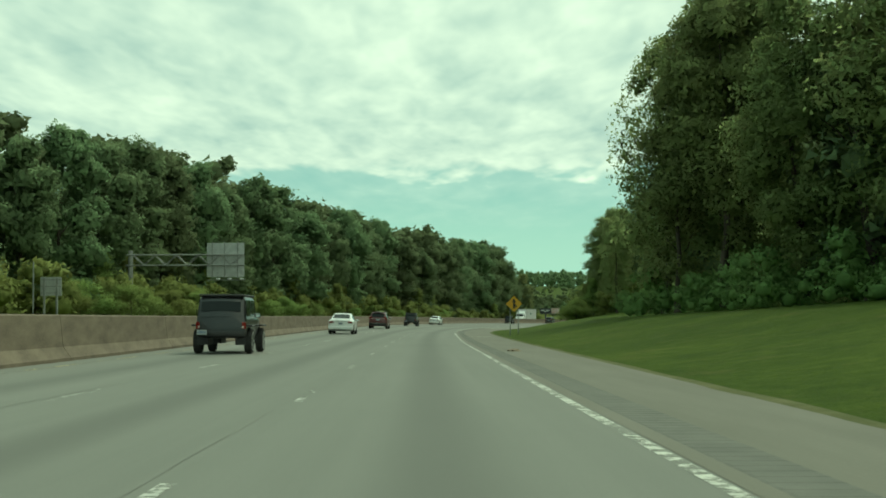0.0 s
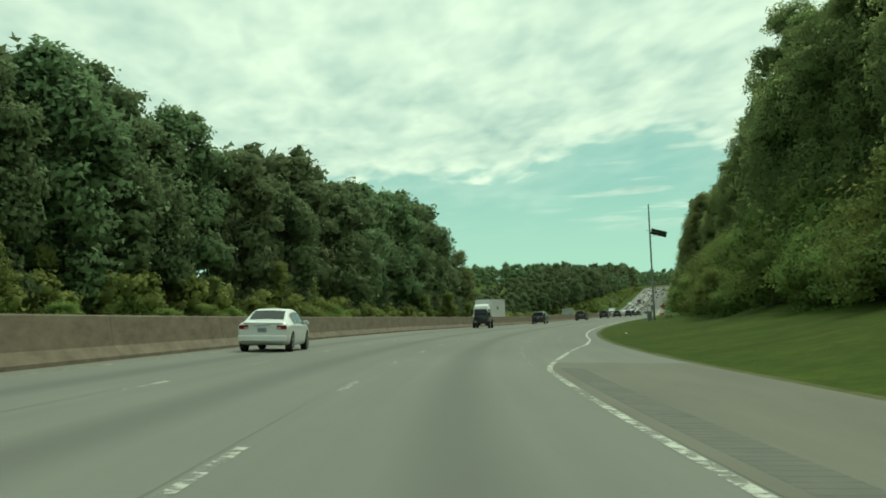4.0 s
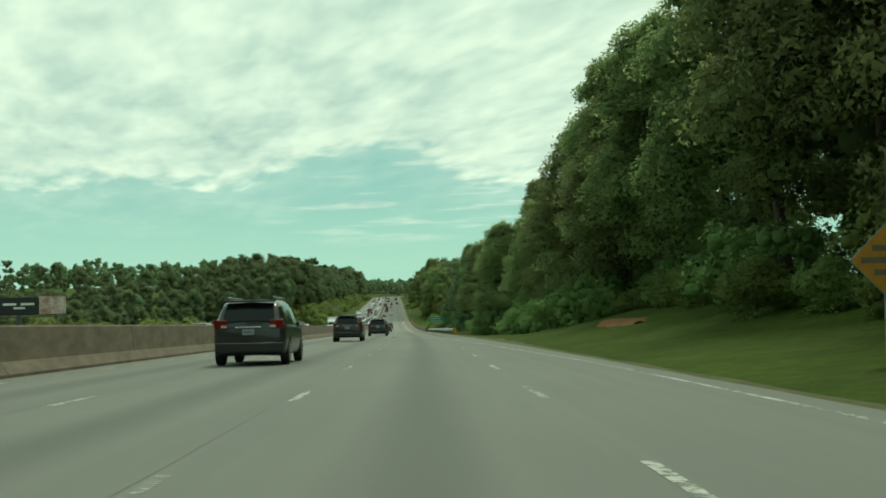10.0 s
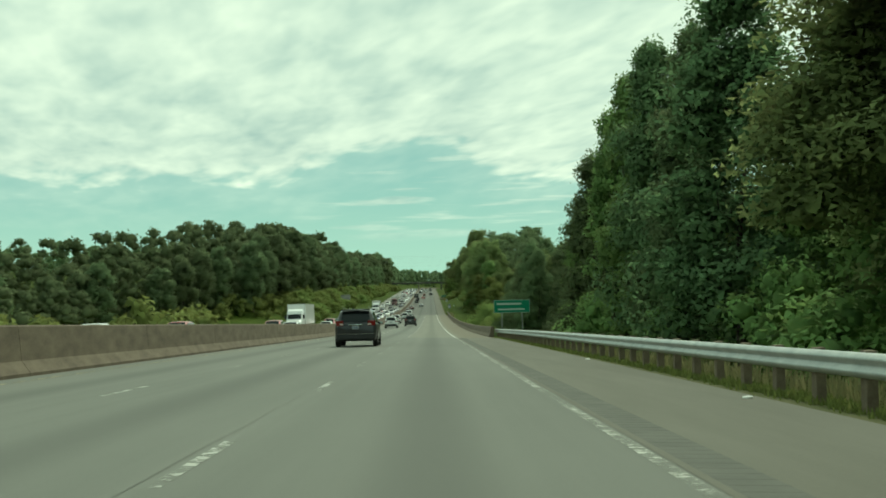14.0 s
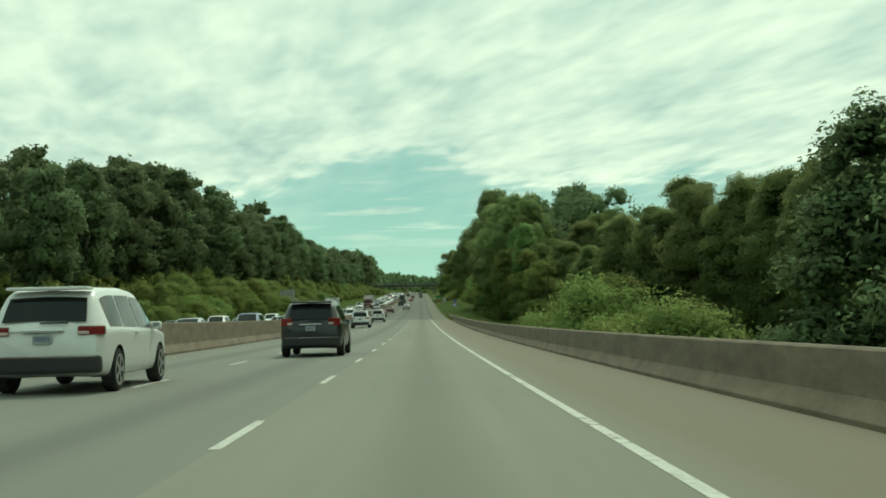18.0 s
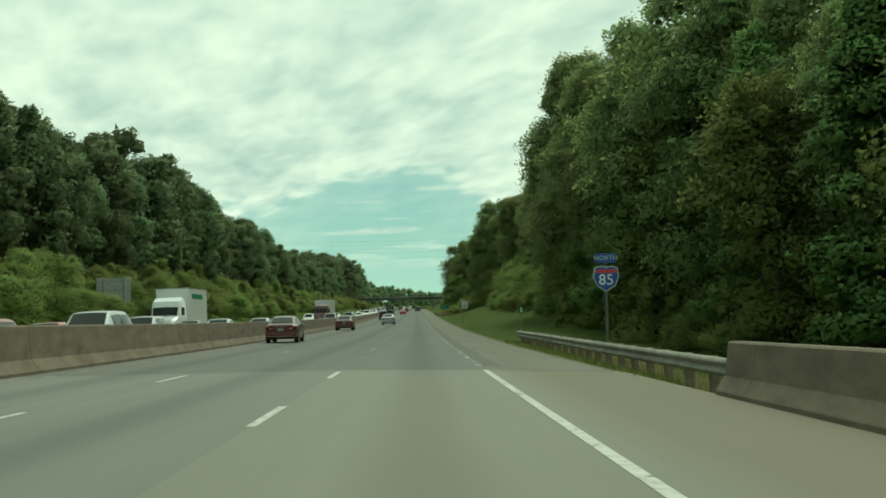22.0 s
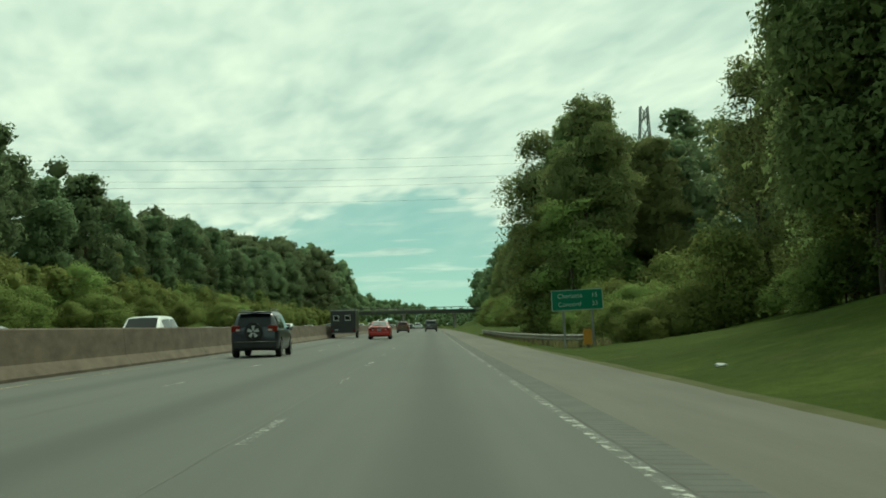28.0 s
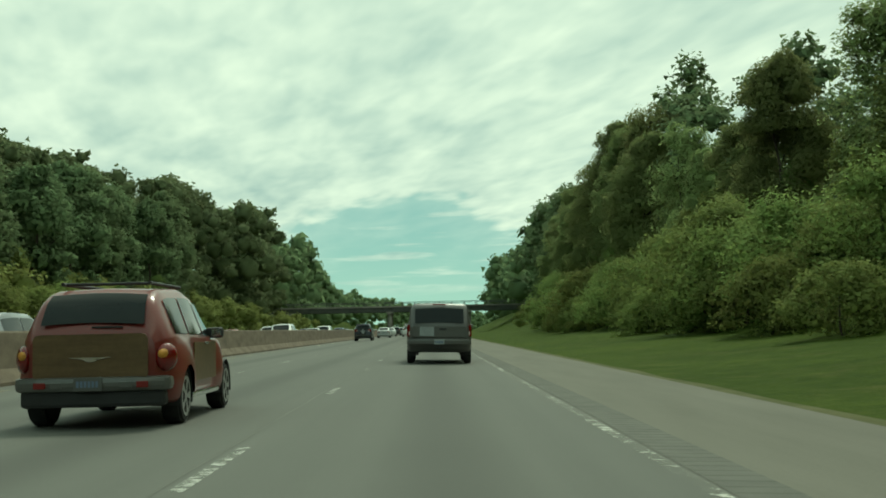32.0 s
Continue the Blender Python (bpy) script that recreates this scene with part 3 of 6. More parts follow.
# ---- median barrier, cast in lengths with open joints
def profile_mesh(name, s0, s1, prof, u, mat, step=4.0):
    """A barrier of the given cross-section (du, z) swept along the road, with closed ends."""
    n = max(2, int(round((s1 - s0) / step)) + 1)
    vs = []
    for s in np.linspace(s0, s1, n):
        du, z = np.array(prof).T
        vs.append(at(np.full(len(du), s), u + du, 0) * [1, 1, 0] + np.stack([0 * z, 0 * z, at(s, u)[2] + z], -1))
    k = len(prof)
    faces = []
    for a in range(n - 1):
        for b in range(k):
            c = (b + 1) % k
            faces.append((a * k + b, a * k + c, (a + 1) * k + c, (a + 1) * k + b))
    faces.append(tuple(range(k))[::-1])
    faces.append(tuple((n - 1) * k + b for b in range(k)))
    return mesh_from(name, np.concatenate(vs), faces, mat)


MEDIAN = [(0.40, -0.05), (0.40, 0.08), (0.385, 0.10), (0.20, 0.36), (0.12, 1.15), (0.09, 1.19), (-0.09, 1.19), (-0.12, 1.15), (-0.20, 0.36), (-0.385, 0.10), (-0.40, 0.08), (-0.40, -0.05)]
median = structure(new("median_barrier"), "long stained tan concrete median barrier between the carriageways", "barrier")
s = -150.0
while s < 1900:
    step = 12.0 if s < 1500 else 60
    part("barrier_segment", profile_mesh("barrier_segment", s, s + step - 0.025, MEDIAN, -9.65, M_BARRIER), None, median)
    s += step

PARAPET = [(-0.20, -0.1), (-0.20, 0.07), (-0.19, 0.09), (-0.05, 0.30), (0.02, 0.80), (0.05, 0.83), (0.22, 0.83), (0.25, 0.80), (0.25, -1.2), (-0.1, -1.2)]
parapet = structure(new("bridge_parapet"), "pale stained concrete parapet along the bridge shoulder", "barrier")
s = DECK[0] + 8
while s < DECK[1] - 8:
    part("parapet_segment", profile_mesh("parapet_segment", s, min(s + 9.0, 871.5) - 0.014, PARAPET, 4.75, M_BARRIER), None, parapet)
    s += 9.0


# ---- steel guardrails
W_BEAM = [(0.0, 0.16), (0.025, 0.15), (0.08, 0.10), (0.08, 0.06), (0.01, 0.015), (0.01, -0.015), (0.08, -0.06), (0.08, -0.10), (0.025, -0.15), (0.0, -0.16)]


def guardrail(s0, s1, u, top, label, mat):
    rail = structure(new("guardrail"), label, "guardrail")
    s = s0
    off_at = u if callable(u) else (lambda q: u)
    while s < s1 - 0.5:
        e = min(s + 7.6, s1)
        vs, n = [], max(2, int((e - s) / 2) + 1)
        for q in np.linspace(s, e, n):
            for off in (0.0, -0.006):
                du, z = np.array(W_BEAM).T
                vs.append(np.stack([*at(np.full(10, q), off_at(q) - du - off, 0).T[:2], np.full(10, ground_at(q, off_at(q))[2]) + top - 0.16 + z], -1))
        faces = []
        for a in range(n - 1):
            for side in (0, 10):
                for b in range(9):
                    i, j = a * 20 + side + b, (a + 1) * 20 + side + b
                    faces.append((i, i + 1, j + 1, j))
        part("rail", mesh_from("rail", np.concatenate(vs), faces, mat, True), None, rail)
        for q in np.arange(s, e - 0.5, 1.9):
            bm = bmesh.new()
            g = ground_at(q, off_at(q) + 0.16)
            box(bm, -0.075, 0.075, -0.1, 0.1, -0.4, top + 0.03, 0.012)
            bm.transform(pose(*g, 0, 0, yaw_at(q)))
            part("post", bm, M_WOOD_POST, rail)
        s = e
    return rail


guardrail(533, 640, 5.35, 0.78, "galvanised steel guardrail on timber posts before the bridge", M_STEEL)
guardrail(870.5, 913, 5.1, 0.68, "weathered steel guardrail leaving the bridge parapet", M_OLD_STEEL)
guardrail(1139, 1206, lambda q: float(np.interp(q, [1139, 1166], [7.0, 5.4])), 0.62, "galvanised steel guardrail on the grass verge", M_OLD_STEEL)

# ---------------------------------------------------------------- trees
def unit(rng, n):
    v = rng.normal(size=(n, 3))
    return v / np.linalg.norm(v, axis=1)[:, None]


def cards(rng, centres, normals, size):
    """Small leaf sprays, one pointed triangle each, at the centres, facing about along the normals."""
    n = len(centres)
    nrm = normals + unit(rng, n) * 0.8
    nrm /= np.linalg.norm(nrm, axis=1)[:, None]
    a = np.cross(nrm, unit(rng, n))
    a /= np.linalg.norm(a, axis=1)[:, None] + 1e-9
    b = np.cross(nrm, a)
    sz = size * rng.uniform(0.65, 1.3, n)[:, None]
    ra, rb = sz * rng.uniform(0.8, 1.3, (n, 1)), sz * rng.uniform(0.5, 0.9, (n, 1))
    v = np.stack([centres - a * ra + b * rb * 0.3, centres + b * rb + a * ra * 0.4, centres + a * ra * 0.6 - b * rb], 1).reshape(-1, 3)
    return v, np.arange(3 * n).reshape(-1, 3)


def ico(level):
    bm = bmesh.new()
    bmesh.ops.create_icosphere(bm, subdivisions=level, radius=1.0)
    v = np.array([x.co for x in bm.verts])
    f = np.array([[x.index for x in y.verts] for y in bm.faces])
    bm.free()
    return v, f


ICO1 = ico(1)
ICO2 = ico(2)


def lumps(rng, height, radius, base, count, shape):
    """Clumps of foliage: centres and radii inside a crown of that shape."""
    out = []
    for i in range(count):
        t = rng.uniform(0, 1) ** 0.72
        z = base + (height - base) * t
        if shape == "cone":
            w = (1 - t) ** 0.8 * 0.95 + 0.05
        elif shape == "bush":
            w = math.sqrt(max(0.0, 1 - t * t)) * 0.95 + 0.1
        else:
            w = math.sin(math.pi * min(1.0, 0.16 + 0.75 * t)) ** 0.7
        r = radius * w * rng.uniform(0.45, 1.0)
        ang = rng.uniform(0, 2 * math.pi)
        s = radius * rng.uniform(0.26, 0.46) * (0.75 if t > 0.8 or shape == "cone" else 1.0)
        if shape == "spire":
            r = radius * ((1 - t) ** 0.6 * 0.95 + 0.05) * rng.uniform(0.35, 1.1)
            s = radius * rng.uniform(0.24, 0.36) * (1.15 - 0.42 * t)
            out.append((r * math.cos(ang) * 0.9, r * math.sin(ang) * 0.9, z + 0.25 * r, s * 1.05, s * rng.uniform(0.7, 1.2)))
            continue
        out.append((r * math.cos(ang) * 0.8, r * math.sin(ang) * 0.8, z - s * 0.3, s, s * rng.uniform(0.78, 1.15)))
    k = {"spire": 0.09, "oval": 0.38}.get(shape, 0.3)
    out.append((0, 0, height - radius * 0.34, radius * k, radius * 0.34))
    return np.array(out)


def crown_mesh(seed, height, radius, base, count, per, size, shape, mat, core=0.6, level=1, inner=0):
    """A crown: leaf sprays in clumps round the ends of the limbs, thinner towards the rim, over a dim inner mass."""
    rng = np.random.default_rng(seed)
    L = lumps(rng, height, radius, base, count, shape)
    vs, fs, ns, o = [], [], [], 0
    centre = np.array([0, 0, base + (height - base) * 0.45])
    for x, y, z, r, rz in L:
        n = max(6, int(per * (r / (radius * 0.36)) ** 1.4))
        d = unit(rng, n)
        d[:, 2] = np.where(d[:, 2] < -0.4, -d[:, 2], d[:, 2])
        bulge = 1 + 0.2 * np.sin(d[:, 0] * 5 + x * 3) * np.cos(d[:, 1] * 5 + z) + 0.14 * np.sin(d[:, 2] * 7 + y)
        k = (bulge * rng.uniform(0.62, 1.05, n))[:, None]
        c = np.array([x, y, z]) + d * k * np.array([r, r, rz])
        v, f = cards(rng, c, d * 0.7 + np.array([0, 0, 0.35]), size)
        out = (c - centre) / np.array([radius, radius, (height - base) * 0.5])
        nv = d + 0.55 * out + rng.normal(size=d.shape) * 0.12
        vs.append(v)
        fs.append(f + o)
        ns.append(np.repeat(nv, 3, 0))
        o += len(v)
    faces = np.concatenate(fs).tolist()
    if inner:
        for x, y, z, r, rz in L:
            n = int(inner * (r / (radius * 0.36)) ** 1.4)
            d = unit(rng, n)
            c = np.array([x, y, z]) + d * rng.uniform(0.15, 0.62, (n, 1)) * np.array([r, r, rz])
            v, f = cards(rng, c, d, size * 1.6)
            vs.append(v)
            ns.append(np.repeat(d + 0.55 * (c - centre) / np.array([radius, radius, (height - base) * 0.5]), 3, 0))
            faces += (f + o).tolist()
            o += len(v)
    elif core:
        iv, jf = ICO1 if level == 1 else ICO2
        for x, y, z, r, rz in L:
            j = iv * rng.uniform(core * 0.75, core * 1.1, (len(iv), 1)) * np.array([r, r, rz]) + np.array([x, y, z])
            vs.append(j)
            ns.append(iv + 0.55 * (j - centre) / np.array([radius, radius, (height - base) * 0.5]))
            faces += (jf + o).tolist()
            o += len(j)
    me = mesh_from("crown", np.concatenate(vs), faces, mat)
    set_normals(me, np.concatenate(ns))
    return me


def set_normals(me, nv):
    nv = nv / (np.linalg.norm(nv, axis=1)[:, None] + 1e-9)
    me.attributes.new("clump_normal", "FLOAT_VECTOR", "POINT").data.foreach_set("vector", nv.ravel())


def trunk_mesh(seed, height, base, radius, girth, limbs=7):
    """A tapered, slightly crooked trunk with limbs growing out of it into the crown."""
    rng = np.random.default_rng(seed + 900)
    sides, n = 8, 6
    ang = np.arange(sides) * 2 * math.pi / sides
    verts, faces, p = [], [], np.array([0.0, 0.0, -0.6])
    for i in range(n + 1):
        g = girth * (1 - 0.86 * i / n) * (1.45 if i == 0 else 1)
        for a in ang:
            verts.append(p + [g * math.cos(a) * rng.uniform(0.85, 1.15), g * math.sin(a) * rng.uniform(0.85, 1.15), 0])
        p = p + [rng.normal() * 0.012 * height, rng.normal() * 0.012 * height, (height * 0.82 + 0.6) / n]
        if i:
            o = (i - 1) * sides
            faces += [(o + b, o + (b + 1) % sides, o + sides + (b + 1) % sides, o + sides + b) for b in range(sides)]
    for _ in range(limbs):
        ring, b = int(rng.integers(2, n)), int(rng.integers(0, sides))
        start = ring * sides + b
        out = np.array([math.cos(ang[b]), math.sin(ang[b]), rng.uniform(0.5, 1.1)])
        reach, q, last = radius * rng.uniform(0.25, 0.5), verts[start].copy(), None
        for k in range(1, 4):
            q = q + out * reach / 3 + rng.normal(size=3) * 0.06 * reach
            g = girth * 0.3 * (1 - k / 3.6)
            o = len(verts)
            for a in (0, 2.09, 4.19):
                verts.append(q + np.array([g * math.cos(a), g * math.sin(a), g * math.sin(a + 1)]))
            if last is None:
                faces += [(start, o, o + 1), (start, o + 1, o + 2), (start, o + 2, o)]
            else:
                faces += [(last + c, last + (c + 1) % 3, o + (c + 1) % 3, o + c) for c in range(3)]
            last = o
    return mesh_from("trunk", np.array(verts), faces, M_BARK, True)


def tree_kind(name, seed, height, radius, base, count, per, size, shape, mat, girth, label, category="tree", core=0.45, inner=0):
    """A model tree that is copied along the road."""
    root = tagged(new(name), label, category)
    part("trunk", trunk_mesh(seed, height, base, radius, girth), None, root)
    part("crown", crown_mesh(seed, height, radius, base, count, per, size, shape, mat, core, 1, inner), None, root)
    return root


RNG = random.Random(11)
TALL = {"tall": 26, "airy": 25, "back": 24, "mid": 13, "poplar": 22, "pine": 20, "bush": 3.4, "sapling": 7, "thicket": 6}
KINDS = {
    "tall": [tree_kind("broadleaf_tree", 100 + i, 26, 6.4, 2.0, 60, 1150, 0.165, "oval", M_LEAF, 0.42, "tall broadleaf tree in full dark green leaf at the wood's edge", inner=150) for i in range(4)],
    "airy": [tree_kind("broadleaf_tree", 150 + i, 25, 5.6, 3.5, 64, 260, 0.175, "oval", M_LEAF, 0.36, "tall thin-crowned broadleaf tree with sky showing through", inner=50) for i in range(2)],
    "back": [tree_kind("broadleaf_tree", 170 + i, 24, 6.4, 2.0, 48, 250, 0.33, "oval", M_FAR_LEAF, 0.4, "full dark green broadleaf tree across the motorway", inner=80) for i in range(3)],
    "mid": [tree_kind("young_tree", 200 + i, 13, 3.8, 0.6, 46, 330, 0.115, "oval", M_LEAF_LIGHT, 0.2, "slender young tree in lighter green leaf", inner=90) for i in range(2)],
    "poplar": [tree_kind("poplar_tree", 300 + i, 22, 4.6, 1.2, 66, 560, 0.15, "cone", M_LEAF_MID, 0.3, "tall pointed poplar in mid green leaf", inner=120) for i in range(2)],
    "pine": [tree_kind("conifer", 400 + i, 20, 4.8, 0.6, 135, 230, 0.145, "spire", M_NEEDLE, 0.2, "dark green conifer with dense branches", inner=80) for i in range(2)],
    "bush": [tree_kind("bush", 500 + i, 3.4, 2.3, 0.3, 28, 260, 0.066, "bush", M_LEAF_LIGHT, 0.07, "bright green bush on the bank", "bush", inner=80) for i in range(3)],
    "thicket": [tree_kind("thicket", 530 + i, 6.0, 3.4, 0.3, 40, 300, 0.08, "bush", M_LEAF_LIGHT, 0.09, "tall light green thicket on the bank", "bush", inner=80) for i in range(2)],
    "sapling": [tree_kind("sapling", 550 + i, 7, 2.4, 0.4, 34, 280, 0.08, "cone", M_LEAF_LIGHT, 0.1, "bright green sapling on the bank", "tree", inner=80) for i in range(2)],
}
USED = set()


def plant(kind, s, u, height, wide=1.0, sink=0.2):
    k = KINDS[kind]
    own = random.Random(int(s * 10) * 7919 + int(u * 10))
    ob = k[own.randrange(len(k))]
    f = height / TALL[kind]
    p = ground_at(s, u)
    w = f * wide * own.uniform(0.92, 1.1)
    m = pose(p[0], p[1], p[2] - sink, own.uniform(-2.5, 2.5), own.uniform(-2.5, 2.5), own.uniform(0, 360))
    if ob.name in USED:
        made = copy_thing(ob, m)
    else:
        made = ob
        made.matrix_basis = m
        USED.add(ob.name)
    made.scale = (w, w, f)
    return made


# edge of the woods: where it runs, how tall it stands, and its undergrowth
R_EDGE = [(-60, 26), (60, 25), (88, 22), (108, 22), (112, 42), (160, 40), (185, 23), (220, 21), (250, 22), (300, 22), (420, 18), (480, 14), (540, 14), (600, 14), (656, 14.5), (664, 22), (680, 22), (720, 34), (760, 50), (850, 46), (890, 21), (920, 16.5), (950, 16),
          (1000, 20), (1030, 22), (1090, 23.5), (1128, 23), (1138, 30), (1184, 30), (1190, 14), (1206, 14), (1215, 20), (1245, 19), (1270, 25), (1300, 21), (1340, 20), (1400, 20), (3000, 20)]
R_TALL = [(-60, 25), (116, 26), (128, 22.5), (150, 19), (170, 17), (185, 17.5), (200, 18), (220, 19.5), (250, 20), (285, 19), (310, 17), (350, 16.5), (375, 18.5), (395, 23), (410, 24), (430, 23), (450, 21.5), (470, 20.5), (490, 19), (510, 17.5), (530, 16.5), (540, 15.5), (552, 12), (575, 11.5), (590, 14), (610, 18.5), (630, 16), (656, 13), (664, 15), (690, 17), (720, 18), (760, 26), (800, 26.5), (840, 24), (852, 23), (866, 18), (878, 13.5), (896, 13.5), (906, 18), (918, 23), (930, 25), (1000, 22), (1060, 22), (1128, 19), (1140, 13), (1184, 13), (1190, 19), (1206, 19), (1216, 18),
          (1240, 18), (1262, 13), (1280, 16), (1296, 14.5), (1314, 13), (1330, 15), (1345, 20), (1358, 22), (1375, 19), (1406, 18), (1440, 21), (1500, 22), (1700, 20), (3000, 15)]
L_EDGE = [(-60, -34), (100, -34), (300, -35), (456, -44), (462, -300), (700, -300), (720, -120), (800, -62), (850, -44), (950, -40), (1200, -38), (1420, -36), (1470, -29), (1520, -28), (1700, -32), (3000, -36)]
L_TALL = [(-60, 16), (110, 17), (170, 22), (200, 23), (225, 22.5), (260, 22.5), (330, 25), (400, 28), (456, 24), (700, 14), (800, 16), (850, 19), (950, 21), (1000, 19.5), (1040, 23.5), (1070, 19), (1157, 18.5), (1195, 16.5), (1245, 16), (1275, 15.5), (1300, 14), (1330, 15), (1440, 21), (1480, 23), (1600, 22), (1700, 16), (3000, 14)]

# single trees that stand out
for kind, s, u, h, w in (("airy", 97, 20.5, 20, 0.8), ("airy", 106, 21, 26, 0.9), ("tall", 99, 25, 27, 0.95), ("tall", 92, 23, 26, 0.9), ("airy", 470, -46, 19, 0.6), ("airy", 444, -43.5, 25, 0.8), ("airy", 1148, 18.5, 14.5, 1.0),
                         ("tall", 538, 17.2, 20.5, 0.8), ("tall", 542, 13.5, 15.0, 1.1), ("tall", 547, 12.0, 12.5, 1.2), ("tall", 554, 12.5, 11.5, 1.2), ("pine", 550, 16.5, 13.5, 1.3), ("tall", 560, 17, 13.0, 1.2), ("poplar", 562, 12, 14.5, 0.9), ("tall", 572, 13.0, 15.5, 1.2), ("pine", 590, 12.5, 16, 1.1), ("pine", 599, 12.5, 16, 0.9), ("pine", 606, 13, 17.5, 0.95), ("poplar", 614, 12.5, 18, 0.9), ("poplar", 623, 12.5, 18, 0.9), ("pine", 632, 12.5, 16.5, 0.9), ("poplar", 642, 13, 14, 0.9), ("pine", 651, 13.5, 12.5, 0.9), ("tall", 408, 18, 22.5, 1.0),
                         ("pine", 702, 14.5, 15.5, 1.0), ("pine", 708, 14.5, 16.5, 0.9), ("pine", 714, 13.5, 14.5, 0.9), ("pine", 708, 18.5, 17, 1.0), ("pine", 698, 18.5, 16, 1.0), ("pine", 720, 15, 16, 1.0), ("pine", 700, 24, 17.5, 1.1), ("pine", 712, 24, 17.5, 1.0), ("poplar", 898, 18.5, 16.5, 1.2), ("tall", 884, 27, 14, 1.1), ("mid", 890, 18.5, 13, 1.2), ("mid", 906, 16.5, 12.5, 1.2), ("poplar", 912, 17.5, 16, 1.2), ("mid", 883, 20, 12, 1.2), ("tall", 985, 19, 26, 0.9), ("tall", 977, 18, 26, 0.9), ("airy", 1139, 19.5, 17, 0.8), ("tall", 892, 24, 14, 1.1), ("tall", 901, 30, 16, 1.15), ("tall", 909, 33, 16.5, 1.1), ("tall", 903, 36, 16, 1.2), ("tall", 898, 33, 15, 1.2), ("tall", 912, 37, 17, 1.2), ("pine", 704, 23, 17.5, 1.1), ("pine", 716, 21, 17, 1.1), ("pine", 727, 14.5, 15, 1.1), ("pine", 734, 14, 12.5, 1.4), ("pine", 741, 21, 15, 1.2), ("pine", 730, 22, 17, 1.2),
                         ("poplar", 935, 15.5, 21, 1.15), ("poplar", 943, 17, 20, 1.1), ("poplar", 950, 16, 18, 1.1), ("mid", 926, 15, 12, 1.1),
                         ("poplar", 1189, 15, 20, 1.15), ("poplar", 1196, 16, 20, 1.1), ("airy", 1200, 11.2, 20, 1.0), ("tall", 1192, 21, 16, 1.0), ("tall", 1200, 23, 15, 1.0), ("tall", 843, 46, 23.5, 1.05), ("tall", 851, 43, 23.5, 1.05), ("tall", 859, 40, 23.5, 1.05), ("tall", 867, 35, 21, 1.1), ("tall", 875, 31, 19, 1.1), ("tall", 864, 48, 23.5, 1.05), ("tall", 873, 41, 24, 1.05), ("tall", 833, 48, 23.5, 1.05), ("tall", 1126, 18, 24, 0.95), ("tall", 1068, 25, 23, 1.0), ("tall", 1080, 26, 23, 1.0), ("tall", 1093, 26, 22, 1.0), ("tall", 1103, 26, 23, 1.15), ("tall", 1110, 24, 22, 1.1), ("tall", 1118, 22, 23, 1.1), ("tall", 1100, 22, 20, 1.0), ("tall", 1133, 18.5, 22, 0.9), ("tall", 1130, 17.5, 20, 0.75), ("tall", 1199, 13.5, 21, 0.8), ("tall", 1186, 14, 20, 0.8), ("mid", 1193, 12.0, 12, 1.3), ("tall", 1206, 16, 20, 0.9), ("tall", 1211, 19, 19, 0.9), ("mid", 1203, 12.5, 12, 1.2), ("mid", 1180, 12.0, 11, 1.2)):
    plant(kind, s, u, h, w)

s = 40.0
while s < 1420:
    u = float(knots(R_EDGE, s))
    h = float(knots(R_TALL, s))
    if not (84 < s < 114 or 594 < s < 660 or 690 < s < 728 or 1184 < s < 1212):
        near = 575 < s < 735
        kind = RNG.choice(("pine", "poplar", "mid", "tall")) if near else ("airy" if RNG.random() < 0.12 and not (430 < s < 660 or 700 < s < 900 or 1040 < s < 1140) else "tall")
        plant(kind, s + RNG.uniform(-2, 2), u + RNG.uniform(0, 3), h * RNG.uniform(0.78, 1.05))
    s += RNG.uniform(7.5, 10.5)
s = 30.0
while s < 1420:
    u = float(knots(L_EDGE, s))
    if u > -200:
        plant("back", s + RNG.uniform(-2, 2), u - RNG.uniform(0, 4), float(knots(L_TALL, s)) * RNG.uniform(0.8, 1.05))
    s += RNG.uniform(9, 13)
